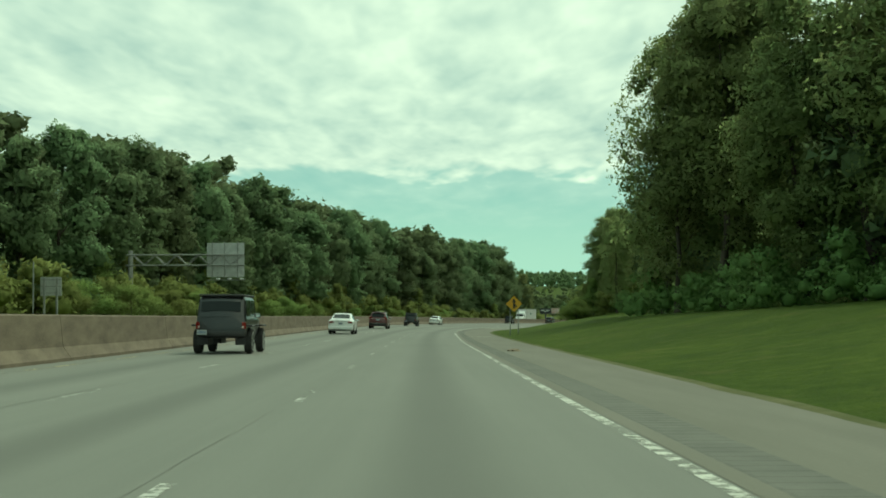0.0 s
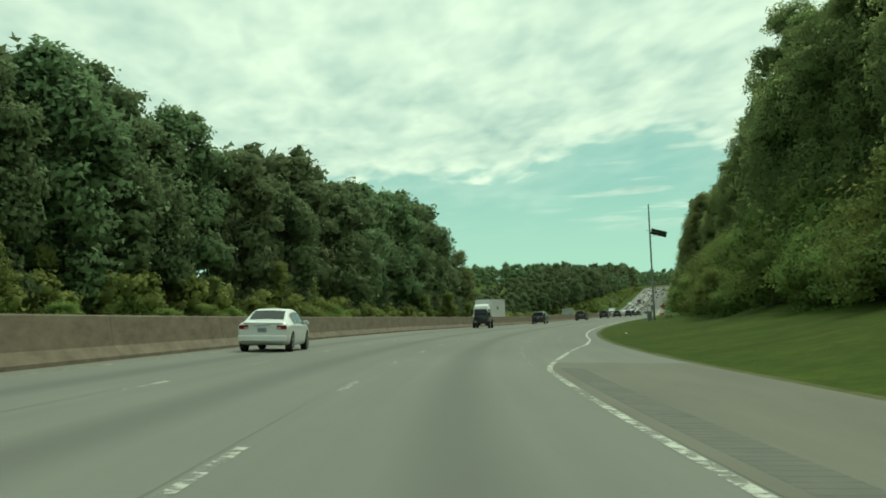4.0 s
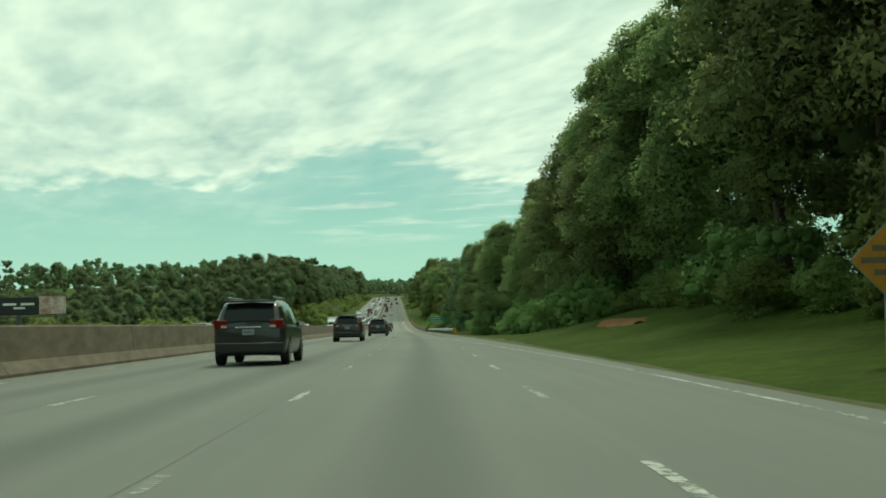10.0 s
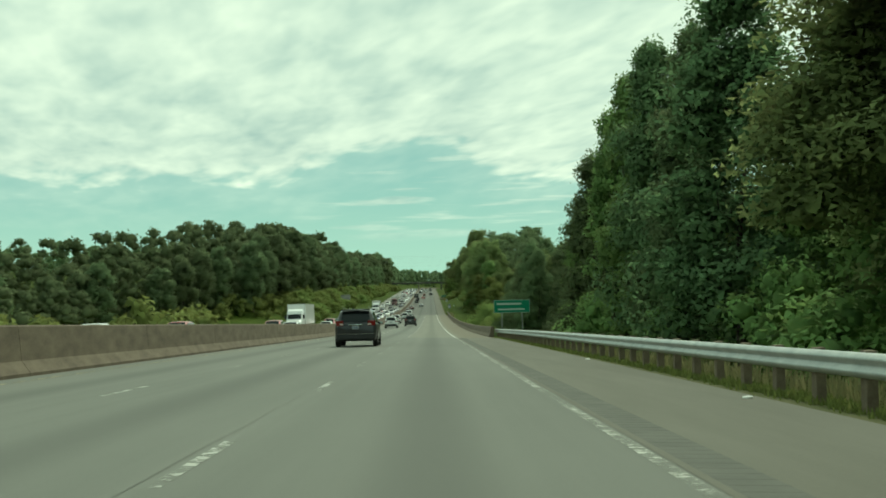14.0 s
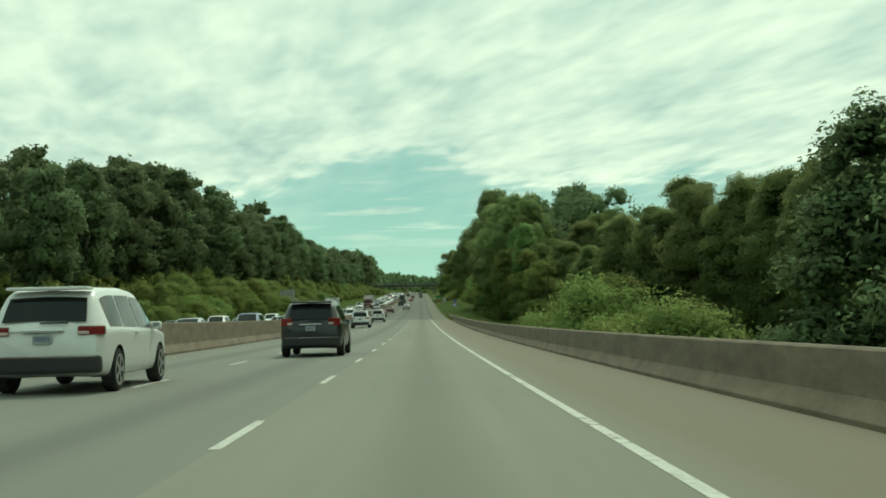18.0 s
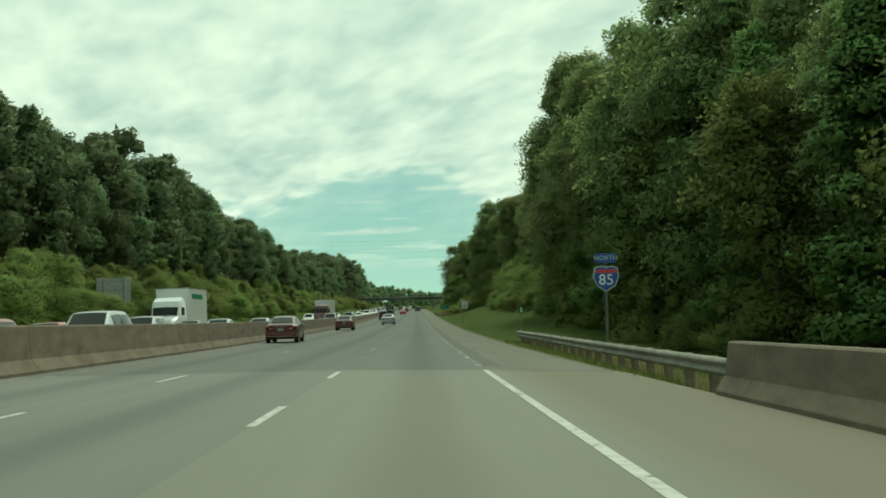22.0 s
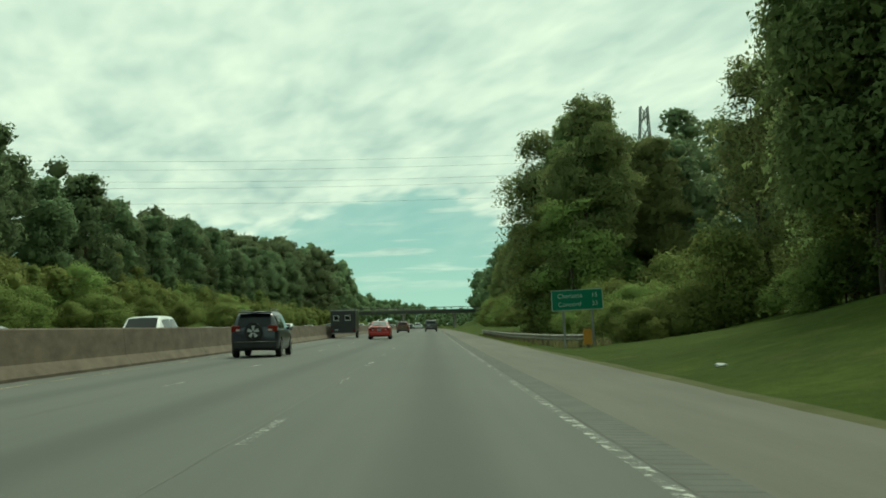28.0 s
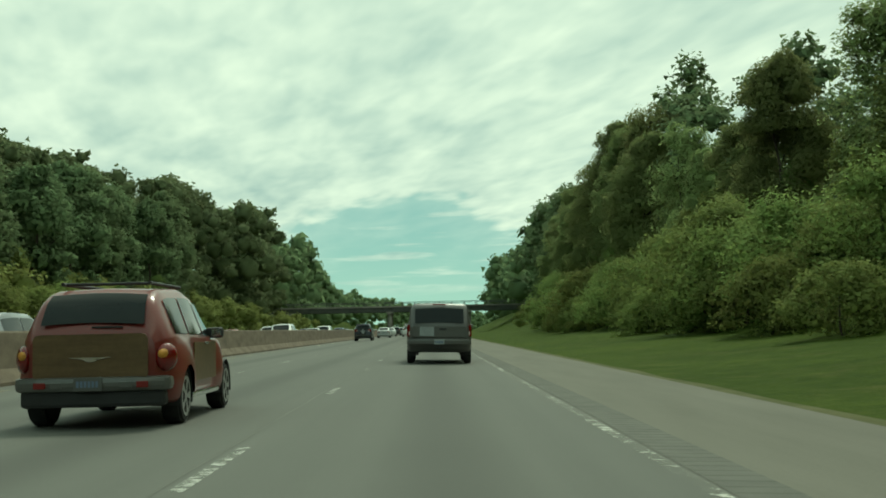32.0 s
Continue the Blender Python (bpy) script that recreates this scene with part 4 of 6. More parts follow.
# undergrowth on the banks
for kind, s0, s1, u0, u1, gap, h0, h1 in (("bush", 195, 345, 15.5, 19, 3.4, 2.2, 4.2), ("thicket", 205, 340, 18, 22, 6.0, 5, 7.5), ("sapling", 200, 340, 19, 24, 6.0, 6, 9), ("bush", 345, 500, 13, 16, 6, 1.6, 3.0),
                                          ("bush", 905, 1075, 13.5, 17, 3.6, 1.6, 3.2), ("thicket", 940, 1075, 16, 19, 6.5, 4.5, 6.5), ("sapling", 960, 1075, 17, 21, 7.0, 6, 9), ("bush", 1075, 1140, 15, 19, 5, 1.5, 3.0), ("thicket", 1070, 1140, 18, 23, 4, 5, 8), ("bush", 1142, 1190, 9.5, 13, 2.6, 1.4, 2.8), ("thicket", 1144, 1190, 11.5, 15, 4.0, 2.8, 4.5),
                                          ("thicket", 1280, 1400, 15.5, 20, 4.5, 4.5, 7.0), ("bush", 1275, 1400, 13.5, 17, 4.5, 2.0, 3.6), ("sapling", 1290, 1400, 19, 23, 6.0, 7, 10), ("bush", 1208, 1275, 20, 25, 5, 1.2, 2.4), ("thicket", 1146, 1186, 15, 26, 3.5, 3.5, 6.0), ("thicket", 756, 764, 11.5, 14, 4, 7.0, 8.0), ("bush", 764, 776, 11.5, 14, 5, 5.2, 6.2), ("thicket", 778, 798, 11.5, 14, 5, 7.5, 9.2), ("sapling", 780, 798, 14, 18, 6.0, 9.0, 11.0), ("thicket", 810, 837, 11.5, 14, 6, 6.2, 7.2),
                                          ("bush", 100, 330, -33, -29, 6, 2.0, 4.0), ("sapling", 120, 420, -37, -32, 14, 5, 9), ("bush", 840, 1400, -37, -30, 5, 2.4, 4.6), ("thicket", 850, 1300, -39, -34, 9, 4.5, 6.5), ("sapling", 850, 1400, -38, -33, 12, 4, 8)):
    s = s0
    while s < s1:
        h = RNG.uniform(h0, h1)
        plant(kind, s, RNG.uniform(u0, u1), h, 1.2, 0.2 + 0.12 * h)
        s += gap * RNG.uniform(0.7, 1.4)


def woods(name, label, spots, seed, mat, proto=(20, 5.5, 1.0, 15, 50, 0.62, "oval"), variants=5, core=0.6):
    """Woods too many to count: rough crowns joined into one mesh."""
    rng = np.random.default_rng(seed)
    height = proto[0]
    protos = []
    for i in range(variants):
        me = crown_mesh(seed * 10 + i, *proto, None, core)
        v = np.zeros(len(me.vertices) * 3)
        me.vertices.foreach_get("co", v)
        loops = np.zeros(len(me.loops), int)
        me.loops.foreach_get("vertex_index", loops)
        tot = np.zeros(len(me.polygons), int)
        me.polygons.foreach_get("loop_total", tot)
        nv = np.zeros(len(me.vertices) * 3)
        me.attributes["clump_normal"].data.foreach_get("vector", nv)
        protos.append((v.reshape(-1, 3), loops, tot, nv.reshape(-1, 3)))
        bpy.data.meshes.remove(me)
    vs, ls, ts, ns, o = [], [], [], [], 0
    for x, y, z, h in spots:
        v, loops, tot, nv = protos[rng.integers(variants)]
        a, k = rng.uniform(0, 6.28), h / height
        wide = max(k, 0.62) if height > 10 else k
        c, d = math.cos(a) * wide * rng.uniform(0.9, 1.25), math.sin(a) * wide
        vs.append(np.stack([v[:, 0] * c - v[:, 1] * d + x, v[:, 0] * d + v[:, 1] * c + y, v[:, 2] * k + z - 0.5], -1))
        ca, sa = math.cos(a), math.sin(a)
        ns.append(np.stack([nv[:, 0] * ca - nv[:, 1] * sa, nv[:, 0] * sa + nv[:, 1] * ca, nv[:, 2]], -1))
        ls.append(loops + o)
        ts.append(tot)
        o += len(v)
    v, l, t = np.concatenate(vs), np.concatenate(ls), np.concatenate(ts)
    me = bpy.data.meshes.new(name)
    me.vertices.add(len(v))
    me.vertices.foreach_set("co", v.ravel())
    me.loops.add(len(l))
    me.loops.foreach_set("vertex_index", l)
    me.polygons.add(len(t))
    me.polygons.foreach_set("loop_start", np.concatenate([[0], np.cumsum(t)[:-1]]))
    me.materials.append(mat)
    me.update(calc_edges=True)
    set_normals(me, np.concatenate(ns))
    return tagged(new(name, me), label, "trees", kind="stuff")


def belt(edge, tall, s0, s1, rows, gap, sign, seed, first=8.0, deep=11.0, scale=1.0):
    rng = np.random.default_rng(seed)
    out = []
    for r in range(rows):
        for s in np.arange(s0, s1, gap):
            q = s + rng.uniform(-gap / 2, gap / 2)
            e = float(knots(edge, q))
            if abs(e) > 200:
                continue
            u = e + sign * (first + r * deep + rng.uniform(-3, 3))
            out.append((*ground_at(q, u), float(knots(tall, q)) * rng.uniform(0.8, 1.12) * scale))
    return out


def field(s0, s1, u0, u1, gap, h0, h1, seed):
    """Trees over a stretch of land."""
    rng = np.random.default_rng(seed)
    out = []
    for s in np.arange(s0, s1, gap):
        for u in np.arange(u0, u1, gap):
            q, w = s + rng.uniform(-gap / 2, gap / 2), u + rng.uniform(-gap / 2, gap / 2)
            out.append((*ground_at(q, w), rng.uniform(h0, h1)))
    return out


SHRUB = (4, 2.8, 0.2, 9, 60, 0.21, "bush")
NEAR_SHRUB = (4, 2.8, 0.2, 11, 150, 0.115, "bush")
# the woods behind stand lower past the bridge
R_WOODS = [(q, h * 0.88 if 900 < q < 935 else h) for q, h in R_TALL]
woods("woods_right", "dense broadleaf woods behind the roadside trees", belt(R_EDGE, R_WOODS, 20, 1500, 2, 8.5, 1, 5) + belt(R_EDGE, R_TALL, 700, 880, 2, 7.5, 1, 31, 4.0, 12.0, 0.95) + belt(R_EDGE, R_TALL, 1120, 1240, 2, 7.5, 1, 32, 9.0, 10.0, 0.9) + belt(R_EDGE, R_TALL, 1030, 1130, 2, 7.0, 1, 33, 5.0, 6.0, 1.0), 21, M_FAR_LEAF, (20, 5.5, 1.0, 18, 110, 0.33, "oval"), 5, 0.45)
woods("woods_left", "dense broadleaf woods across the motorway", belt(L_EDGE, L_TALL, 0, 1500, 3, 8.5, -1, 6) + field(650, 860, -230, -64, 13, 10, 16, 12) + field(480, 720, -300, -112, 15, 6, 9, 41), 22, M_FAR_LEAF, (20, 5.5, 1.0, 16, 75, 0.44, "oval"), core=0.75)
woods("woods_distant", "distant wooded hills where the motorway ends from view",
      belt(R_EDGE, R_TALL, 1500, 2500, 3, 13, 1, 7) + belt(L_EDGE, L_TALL, 1500, 2500, 3, 13, -1, 8) + field(1250, 1900, -330, -90, 26, 16, 22, 9) + field(1250, 1900, 80, 330, 26, 16, 22, 10)
      + field(2480, 2640, -320, 320, 22, 18, 24, 14), 23, M_FAR_LEAF, (20, 7.0, 0.5, 9, 26, 1.0, "oval"), core=0.85)
woods("undergrowth_right", "bushy undergrowth at the foot of the roadside woods", belt(R_EDGE, [(0, 4), (3000, 4)], 30, 185, 2, 4.8, 1, 15, -0.5, 3.5, 1.0) + belt(R_EDGE, [(0, 4), (3000, 4)], 430, 740, 2, 4.8, 1, 18, -0.5, 3.5, 1.0), 24, M_LEAF_MID, NEAR_SHRUB, 5, 0.5)
woods("undergrowth_on_bank", "lighter green undergrowth on the banks below the woods", belt(R_EDGE, [(0, 4), (3000, 4)], 185, 430, 2, 4.8, 1, 19, -0.5, 3.5, 1.0) + belt(R_EDGE, [(0, 4), (3000, 4)], 740, 1450, 2, 4.8, 1, 20, -0.5, 3.5, 1.0), 26, M_LEAF_LIGHT, NEAR_SHRUB, 5, 0.5)
woods("undergrowth_left", "bushy undergrowth across the motorway", belt(L_EDGE, [(0, 4.6), (3000, 4.6)], 0, 1500, 2, 6.0, -1, 16, -1.5, 4.0, 1.0) + field(590, 740, -120, -34, 9, 5, 11, 17), 25, M_LEAF_LIGHT, SHRUB)

# ---------------------------------------------------------------- signs, poles, bridge, pylon
M_SIGN_BACK = grainy("bare_aluminium", (0.34, 0.35, 0.34), (0.5, 0.51, 0.5), 2.0, 20, 0.55, 0.5, 0.05, 0.002)
M_YELLOW = plain("sign_yellow", (0.62, 0.33, 0.02), 0.5)
M_ORANGE = plain("sign_amber", (0.55, 0.25, 0.03), 0.6)
M_BLACK = plain("black_paint", (0.015, 0.015, 0.016), 0.55)
M_GREEN = plain("sign_green", (0.0, 0.16, 0.085), 0.5)
M_SIGN_WHITE = plain("sign_white", (0.72, 0.74, 0.72), 0.5)
M_FADED = plain("faded_lettering", (0.42, 0.48, 0.44), 0.6)
M_BLUE = plain("sign_blue", (0.02, 0.06, 0.28), 0.5)
M_RED = plain("sign_red", (0.45, 0.04, 0.04), 0.5)
M_POLE = grainy("grey_pole", (0.26, 0.28, 0.28), (0.38, 0.39, 0.38), 2, 20, 0.55, 0.4, 0.05, 0.002)
M_PANEL = plain("solar_panel", (0.05, 0.055, 0.075), 0.25)
M_SCREEN_DARK = plain("hoarding_black", (0.02, 0.02, 0.025), 0.4)
M_PICTURE = grainy("hoarding_picture", (0.3, 0.1, 0.08), (0.62, 0.58, 0.55), 0.9, 5, 0.5)
M_GIRDER = grainy("girder_steel", (0.07, 0.075, 0.07), (0.14, 0.145, 0.135), 1, 12, 0.7)
M_PIER = grainy("pier_concrete", (0.2, 0.19, 0.165), (0.3, 0.285, 0.25), 0.8, 12, 0.9)
M_LITTER = plain("litter_white", (0.7, 0.7, 0.66), 0.7)


def spot(s, u, dz=0.0, turn=0.0):
    """Where a thing stands on the ground beside the road, turned with it."""
    p = ground_at(s, u)
    return pose(p[0], p[1], p[2] + dz, 0, 0, yaw_at(s) + turn)


def thing(name, label, category, m, group=""):
    ob = tagged(new(name), label, category, group)
    ob.matrix_basis = m
    return ob


def slab(x0, x1, y0, y1, z0, z1, bevel=0.0):
    bm = bmesh.new()
    box(bm, x0, x1, y0, y1, z0, z1, bevel)
    return bm


def rod(a, b, r0, r1=None, sides=10):
    bm = bmesh.new()
    tube(bm, a, b, r0, r1, sides)
    return bm


def flat(points, y, depth=0.004):
    """A thin plate in the x-z plane at y, facing the traffic (-y)."""
    bm = bmesh.new()
    a = [bm.verts.new((x, y, z)) for x, z in points]
    f = bm.faces.new(a)
    r = bmesh.ops.extrude_face_region(bm, geom=[f])
    bmesh.ops.translate(bm, verts=[v for v in r["geom"] if isinstance(v, bmesh.types.BMVert)], vec=(0, depth, 0))
    bmesh.ops.recalc_face_normals(bm, faces=bm.faces)
    return bm


def rounded(w, h, r, cx=0.0, cz=0.0, n=4):
    out = []
    for sx, sz, a0 in ((1, 1, 0), (-1, 1, 90), (-1, -1, 180), (1, -1, 270)):
        for i in range(n + 1):
            a = radians(a0 + 90 * i / n)
            out.append((cx + sx * (w / 2 - r) + r * math.cos(a), cz + sz * (h / 2 - r) + r * math.sin(a)))
    return out


def words(text, size, x, y, z, mat, parent, name="lettering"):
    cu = bpy.data.curves.new(name, "FONT")
    cu.body, cu.size, cu.align_x, cu.align_y, cu.extrude = text, size, "CENTER", "CENTER", 0.002
    tmp = bpy.data.objects.new(name, cu)
    scene.collection.objects.link(tmp)
    dep = bpy.context.evaluated_depsgraph_get()
    me = bpy.data.meshes.new_from_object(tmp.evaluated_get(dep))
    bpy.data.objects.remove(tmp)
    bpy.data.curves.remove(cu)
    me.transform(pose(x, y, z, 90, 0, 0))
    me.materials.clear()
    me.materials.append(mat)
    return part(name, me, None, parent)


def bars(parent, mat, y, rows, name="lettering_bar"):
    for x0, x1, z, h in rows:
        part(name, flat([(x0, z), (x1, z), (x1, z + h), (x0, z + h)], y), mat, parent)


# yellow merge sign on two posts
sg = thing("merge_sign", "yellow diamond merge warning sign on two steel posts", "road sign", spot(98, 6.85, -0.16))
part("plate", flat([(-0.72, 2.75), (0, 2.03), (0.72, 2.75), (0, 3.47)], 0, 0.012), M_BLACK, sg)
part("yellow_face", flat([(-0.69, 2.75), (0, 2.06), (0.69, 2.75), (0, 3.44)], -0.005), M_YELLOW, sg)
part("arrow", flat([(-0.08, 2.36), (0.07, 2.36), (0.07, 2.9), (0.19, 2.88), (-0.01, 3.2), (-0.2, 2.88), (-0.08, 2.9)], -0.011), M_BLACK, sg)
part("branch_arrow", flat([(0.07, 2.78), (0.07, 2.62), (0.17, 2.46), (0.26, 2.5), (0.24, 2.56)], -0.012), M_BLACK, sg)
for x in (-0.33, 0.36):
    part("post", slab(x - 0.04, x + 0.04, 0.014, 0.07, -0.6, 2.7, 0.008), M_DULL_STEEL, sg)

sg = thing("warning_sign", "faded amber diamond warning sign on a dark post among bushes", "road sign", spot(410.2, 9.0))
part("plate", flat([(-0.72, 1.95), (0, 1.23), (0.72, 1.95), (0, 2.67)], 0, 0.012), M_DULL_STEEL, sg)
part("amber_face", flat([(-0.69, 1.95), (0, 1.26), (0.69, 1.95), (0, 2.64)], -0.005), M_ORANGE, sg)
bars(sg, M_WOOD_POST, -0.011, [(-0.27, 0.27, 2.13, 0.12), (-0.5, 0.5, 1.9, 0.12), (-0.24, 0.26, 1.66, 0.12)])
part("post", slab(-0.04, 0.04, 0.014, 0.07, -0.6, 2.0, 0.008), M_DULL_STEEL, sg)

# camera mast with a solar panel
ms = thing("camera_mast", "tall grey steel mast carrying a solar panel", "mast", spot(283, 11.4))
part("pole", rod((0, 0, -0.5), (0, 0, 12.6), 0.13, 0.07, 12), M_POLE, ms)
part("base_plate", slab(-0.3, 0.3, -0.3, 0.3, -0.05, 0.05, 0.01), M_PIER, ms)
panel = part("solar_panel", slab(-0.85, 0.85, -0.6, 0.6, -0.02, 0.03, 0.008), M_PANEL, ms)
panel.matrix_basis = pose(0.95, 0.1, 9.45, -28, 16, 0)
part("panel_arm", rod((0, 0, 9.7), (1.0, 0, 9.5), 0.03), M_POLE, ms)
part("panel_brace", rod((0, 0, 9.1), (0.9, -0.2, 9.3), 0.025), M_POLE, ms)
part("antenna_bracket", rod((0, 0, 9.85), (-0.35, -0.1, 9.75), 0.025), M_POLE, ms)
part("equipment_box", slab(-0.32, -0.02, -0.5, -0.16, 1.1, 1.75, 0.02), M_POLE, ms)
cb = thing("equipment_cabinet", "grey metal roadside equipment cabinet with a flat lid", "cabinet", spot(284.5, 10.9))
part("body", slab(-0.28, 0.28, -0.2, 0.2, -0.1, 1.05, 0.02), M_POLE, cb)
part("lid", slab(-0.4, 0.4, -0.3, 0.3, 1.05, 1.11, 0.015), M_DULL_STEEL, cb)
part("door_seam", slab(-0.22, 0.22, -0.206, -0.2, 0.1, 0.95), M_DULL_STEEL, cb)
pb = thing("pull_box", "low concrete pull box in the grass", "box", spot(283.6, 12.9))
part("box", slab(-0.4, 0.4, -0.25, 0.25, -0.1, 0.32, 0.03), M_PIER, pb)

# overhead sign on a cantilever over the opposite carriageway, seen from behind
gn = thing("overhead_sign", "cantilever gantry holding a large sign seen from behind", "gantry", pose(*at(121, -32.6, -0.4), 0, 0, yaw_at(121)))
part("column", rod((0, 0, -1), (0, 0, 7.9), 0.3, 0.24, 14), M_DULL_STEEL, gn)
for z in (6.35, 7.45):
    for y in (-0.3, 0.3):
        part("chord", rod((-0.4, y, z), (12.0, y, z), 0.07), M_DULL_STEEL, gn)
for i in range(10):
    x = 0.3 + i * 1.15
    z0, z1 = (6.35, 7.45) if i % 2 else (7.45, 6.35)
    for y in (-0.3, 0.3):
        part("lattice_bar", rod((x, y, z0), (x + 1.15, y, z1), 0.035, None, 6), M_DULL_STEEL, gn)
part("sign_panel", slab(8.0, 12.0, 0.45, 0.5, 5.1, 8.7, 0.02), M_SIGN_BACK, gn)
for x in (8.6, 9.9, 11.3):
    part("panel_rib", slab(x - 0.06, x + 0.06, 0.33, 0.45, 5.0, 8.8, 0.01), M_DULL_STEEL, gn)
for x in (9.1, 10.3, 11.6):
    lamp = part("sign_light", slab(x - 0.18, x + 0.18, 0.9, 1.25, 4.85, 5.0, 0.03), M_SIGN_WHITE, gn)
part("catwalk", slab(8.0, 12.0, 0.55, 1.2, 4.75, 4.82), M_DULL_STEEL, gn)


def back_sign(s, u, w, h, z0, label):
    b = thing("road_sign_back", label, "road sign", spot(s, u))
    part("panel", slab(-w / 2, w / 2, 0.0, 0.04, z0, z0 + h, 0.012), M_SIGN_BACK, b)
    for x in (-w * 0.3, w * 0.3):
        part("post", slab(x - 0.07, x + 0.07, -0.16, -0.02, -2.5, z0 + h - 0.1, 0.01), M_DULL_STEEL, b)
    for k in range(3):
        z = z0 + h * (0.15 + 0.35 * k)
        part("stiffener", slab(-w / 2 + 0.05, w / 2 - 0.05, -0.02, 0.0, z - 0.03, z + 0.03), M_DULL_STEEL, b)
    return b


back_sign(92, -30.4, 1.7, 1.5, 2.0, "grey back of a road sign across the motorway")
lp = thing("slim_pole", "slim grey pole beside a sign across the motorway", "pole", spot(92.5, -32))
part("pole", rod((0, 0, -0.5), (0, 0, 4.6), 0.06, 0.05), M_POLE, lp)
back_sign(604, -30.6, 4.3, 2.6, 4.4, "large grey back of a guide sign above the barrier")
back_sign(976, -32, 3.6, 2.6, 2.2, "grey back of a guide sign on a green bank")


def guide_sign(s, u, w, h, z0, rows, label, tilt=0.0):
    g = thing("guide_sign", label, "road sign", spot(s, u) @ pose(0, 0, 0, 0, tilt, 0))
    part("border", flat(rounded(w, h, 0.06, 0, z0 + h / 2), 0, 0.02), M_FADED, g)
    part("green_face", flat(rounded(w - 0.06, h - 0.06, 0.05, 0, z0 + h / 2), -0.005), M_GREEN, g)
    bars(g, M_FADED, -0.011, [r for r in rows if not isinstance(r[0], str)])
    for text, size, x, z in (r for r in rows if isinstance(r[0], str)):
        words(text, size, x, -0.008, z, M_FADED, g)
    for x in (-w * 0.28, w * 0.28):
        part("post", slab(x - 0.05, x + 0.05, 0.022, 0.1, -1.2, z0 + h - 0.05, 0.008), M_DULL_STEEL, g)
    return g


guide_sign(1140.0, 6.9, 2.4, 0.96, 1.75, [("Charlotte", 0.3, -0.32, 2.42), ("15", 0.3, 0.82, 2.42), ("Concord", 0.3, -0.36, 2.03), ("33", 0.3, 0.82, 2.03)],
           "green guide sign with two lines of white lettering", -2.0)
guide_sign(652, 7.6, 3.4, 1.2, 3.2, [(-1.4, 0.9, 3.95, 0.16), (-1.3, 1.2, 3.45, 0.14)], "dark green guide sign half hidden by trees")

# route shield
rs = thing("route_sign", "interstate route shield with a direction plate on a post", "road sign", spot(887, 5.45, 0.15))
part("post", slab(-0.035, 0.035, 0.02, 0.08, -0.8, 3.0, 0.006), M_GIRDER, rs)
part("direction_plate", flat(rounded(0.62, 0.28, 0.03, 0, 3.0), 0, 0.01), M_BLUE, rs)
words("NORTH", 0.2, 0, -0.006, 3.0, M_FADED, rs)
shield = [(-0.34, 2.72), (-0.18, 2.78), (0, 2.74), (0.18, 2.78), (0.34, 2.72), (0.38, 2.45), (0.28, 2.2), (0, 2.02), (-0.28, 2.2), (-0.38, 2.45)]
part("shield_border", flat(shield[::-1], 0, 0.012), M_FADED, rs)
part("shield_blue", flat([(x * 0.92, 2.4 + (z - 2.4) * 0.92) for x, z in shield[::-1]], -0.005), M_BLUE, rs)
part("shield_red", flat([(-0.325, 2.57), (0.325, 2.57), (0.3, 2.67), (-0.3, 2.67)], -0.009), M_RED, rs)
words("85", 0.44, 0, -0.011, 2.36, M_SIGN_WHITE, rs)

sp = thing("speed_limit_sign", "white speed limit sign reading 60 on two posts", "road sign", spot(1010, 6.4))
part("plate", flat(rounded(0.8, 1.0, 0.05, 0, 2.5), 0, 0.012), M_SIGN_WHITE, sp)
words("SPEED", 0.15, 0, -0.008, 2.86, M_BLACK, sp)
words("LIMIT", 0.15, 0, -0.008, 2.7, M_BLACK, sp)
words("60", 0.5, 0, -0.008, 2.36, M_BLACK, sp)
for x in (-0.25, 0.25):
    part("post", slab(x - 0.03, x + 0.03, 0.014, 0.07, -0.6, 2.9, 0.006), M_DULL_STEEL, sp)
mm = thing("mile_marker", "small green mile marker on a thin post", "road sign", spot(943, 8.0))
part("plate", flat(rounded(0.34, 0.5, 0.03, 0, 1.75), 0, 0.01), M_GREEN, mm)
bars(mm, M_SIGN_WHITE, -0.006, [(-0.08, 0.08, 1.58, 0.14), (-0.08, 0.08, 1.78, 0.14)])
part("post", slab(-0.025, 0.025, 0.012, 0.05, -0.5, 1.9), M_DULL_STEEL, mm)
for s, u in ((532.2, 5.55), (1138.4, 7.05)):
    om = thing("object_marker", "amber marker plate on the nose of the guardrail", "marker", spot(s, u), "guardrail markers")
    part("plate", slab(-0.2, 0.2, -0.02, 0.0, 0.15, 0.85, 0.008), M_ORANGE, om)
    part("post", slab(-0.04, 0.04, 0.0, 0.06, -0.4, 0.9), M_WOOD_POST, om)

# advertising hoarding in the valley
bb = thing("billboard", "dark advertising billboard with a picture panel on a steel column", "billboard", pose(*at(560, -57, -0.5), 0, 0, yaw_at(560) + 8))
part("column", rod((0, 0.4, -8), (0, 0.4, 5.2), 0.45, 0.4, 12), M_GIRDER, bb)
part("dark_panel", slab(-2.8, 2.8, -0.15, 0.15, 4.6, 7.2, 0.03), M_SCREEN_DARK, bb)
bars(bb, M_SIGN_WHITE, -0.16, [(-2.2, -0.3, 6.05, 0.32), (0.3, 2.2, 6.05, 0.32), (-0.7, 0.9, 5.5, 0.28)])
part("picture_panel", slab(2.9, 6.6, -0.15, 0.15, 4.7, 7.3, 0.03), M_PICTURE, bb)
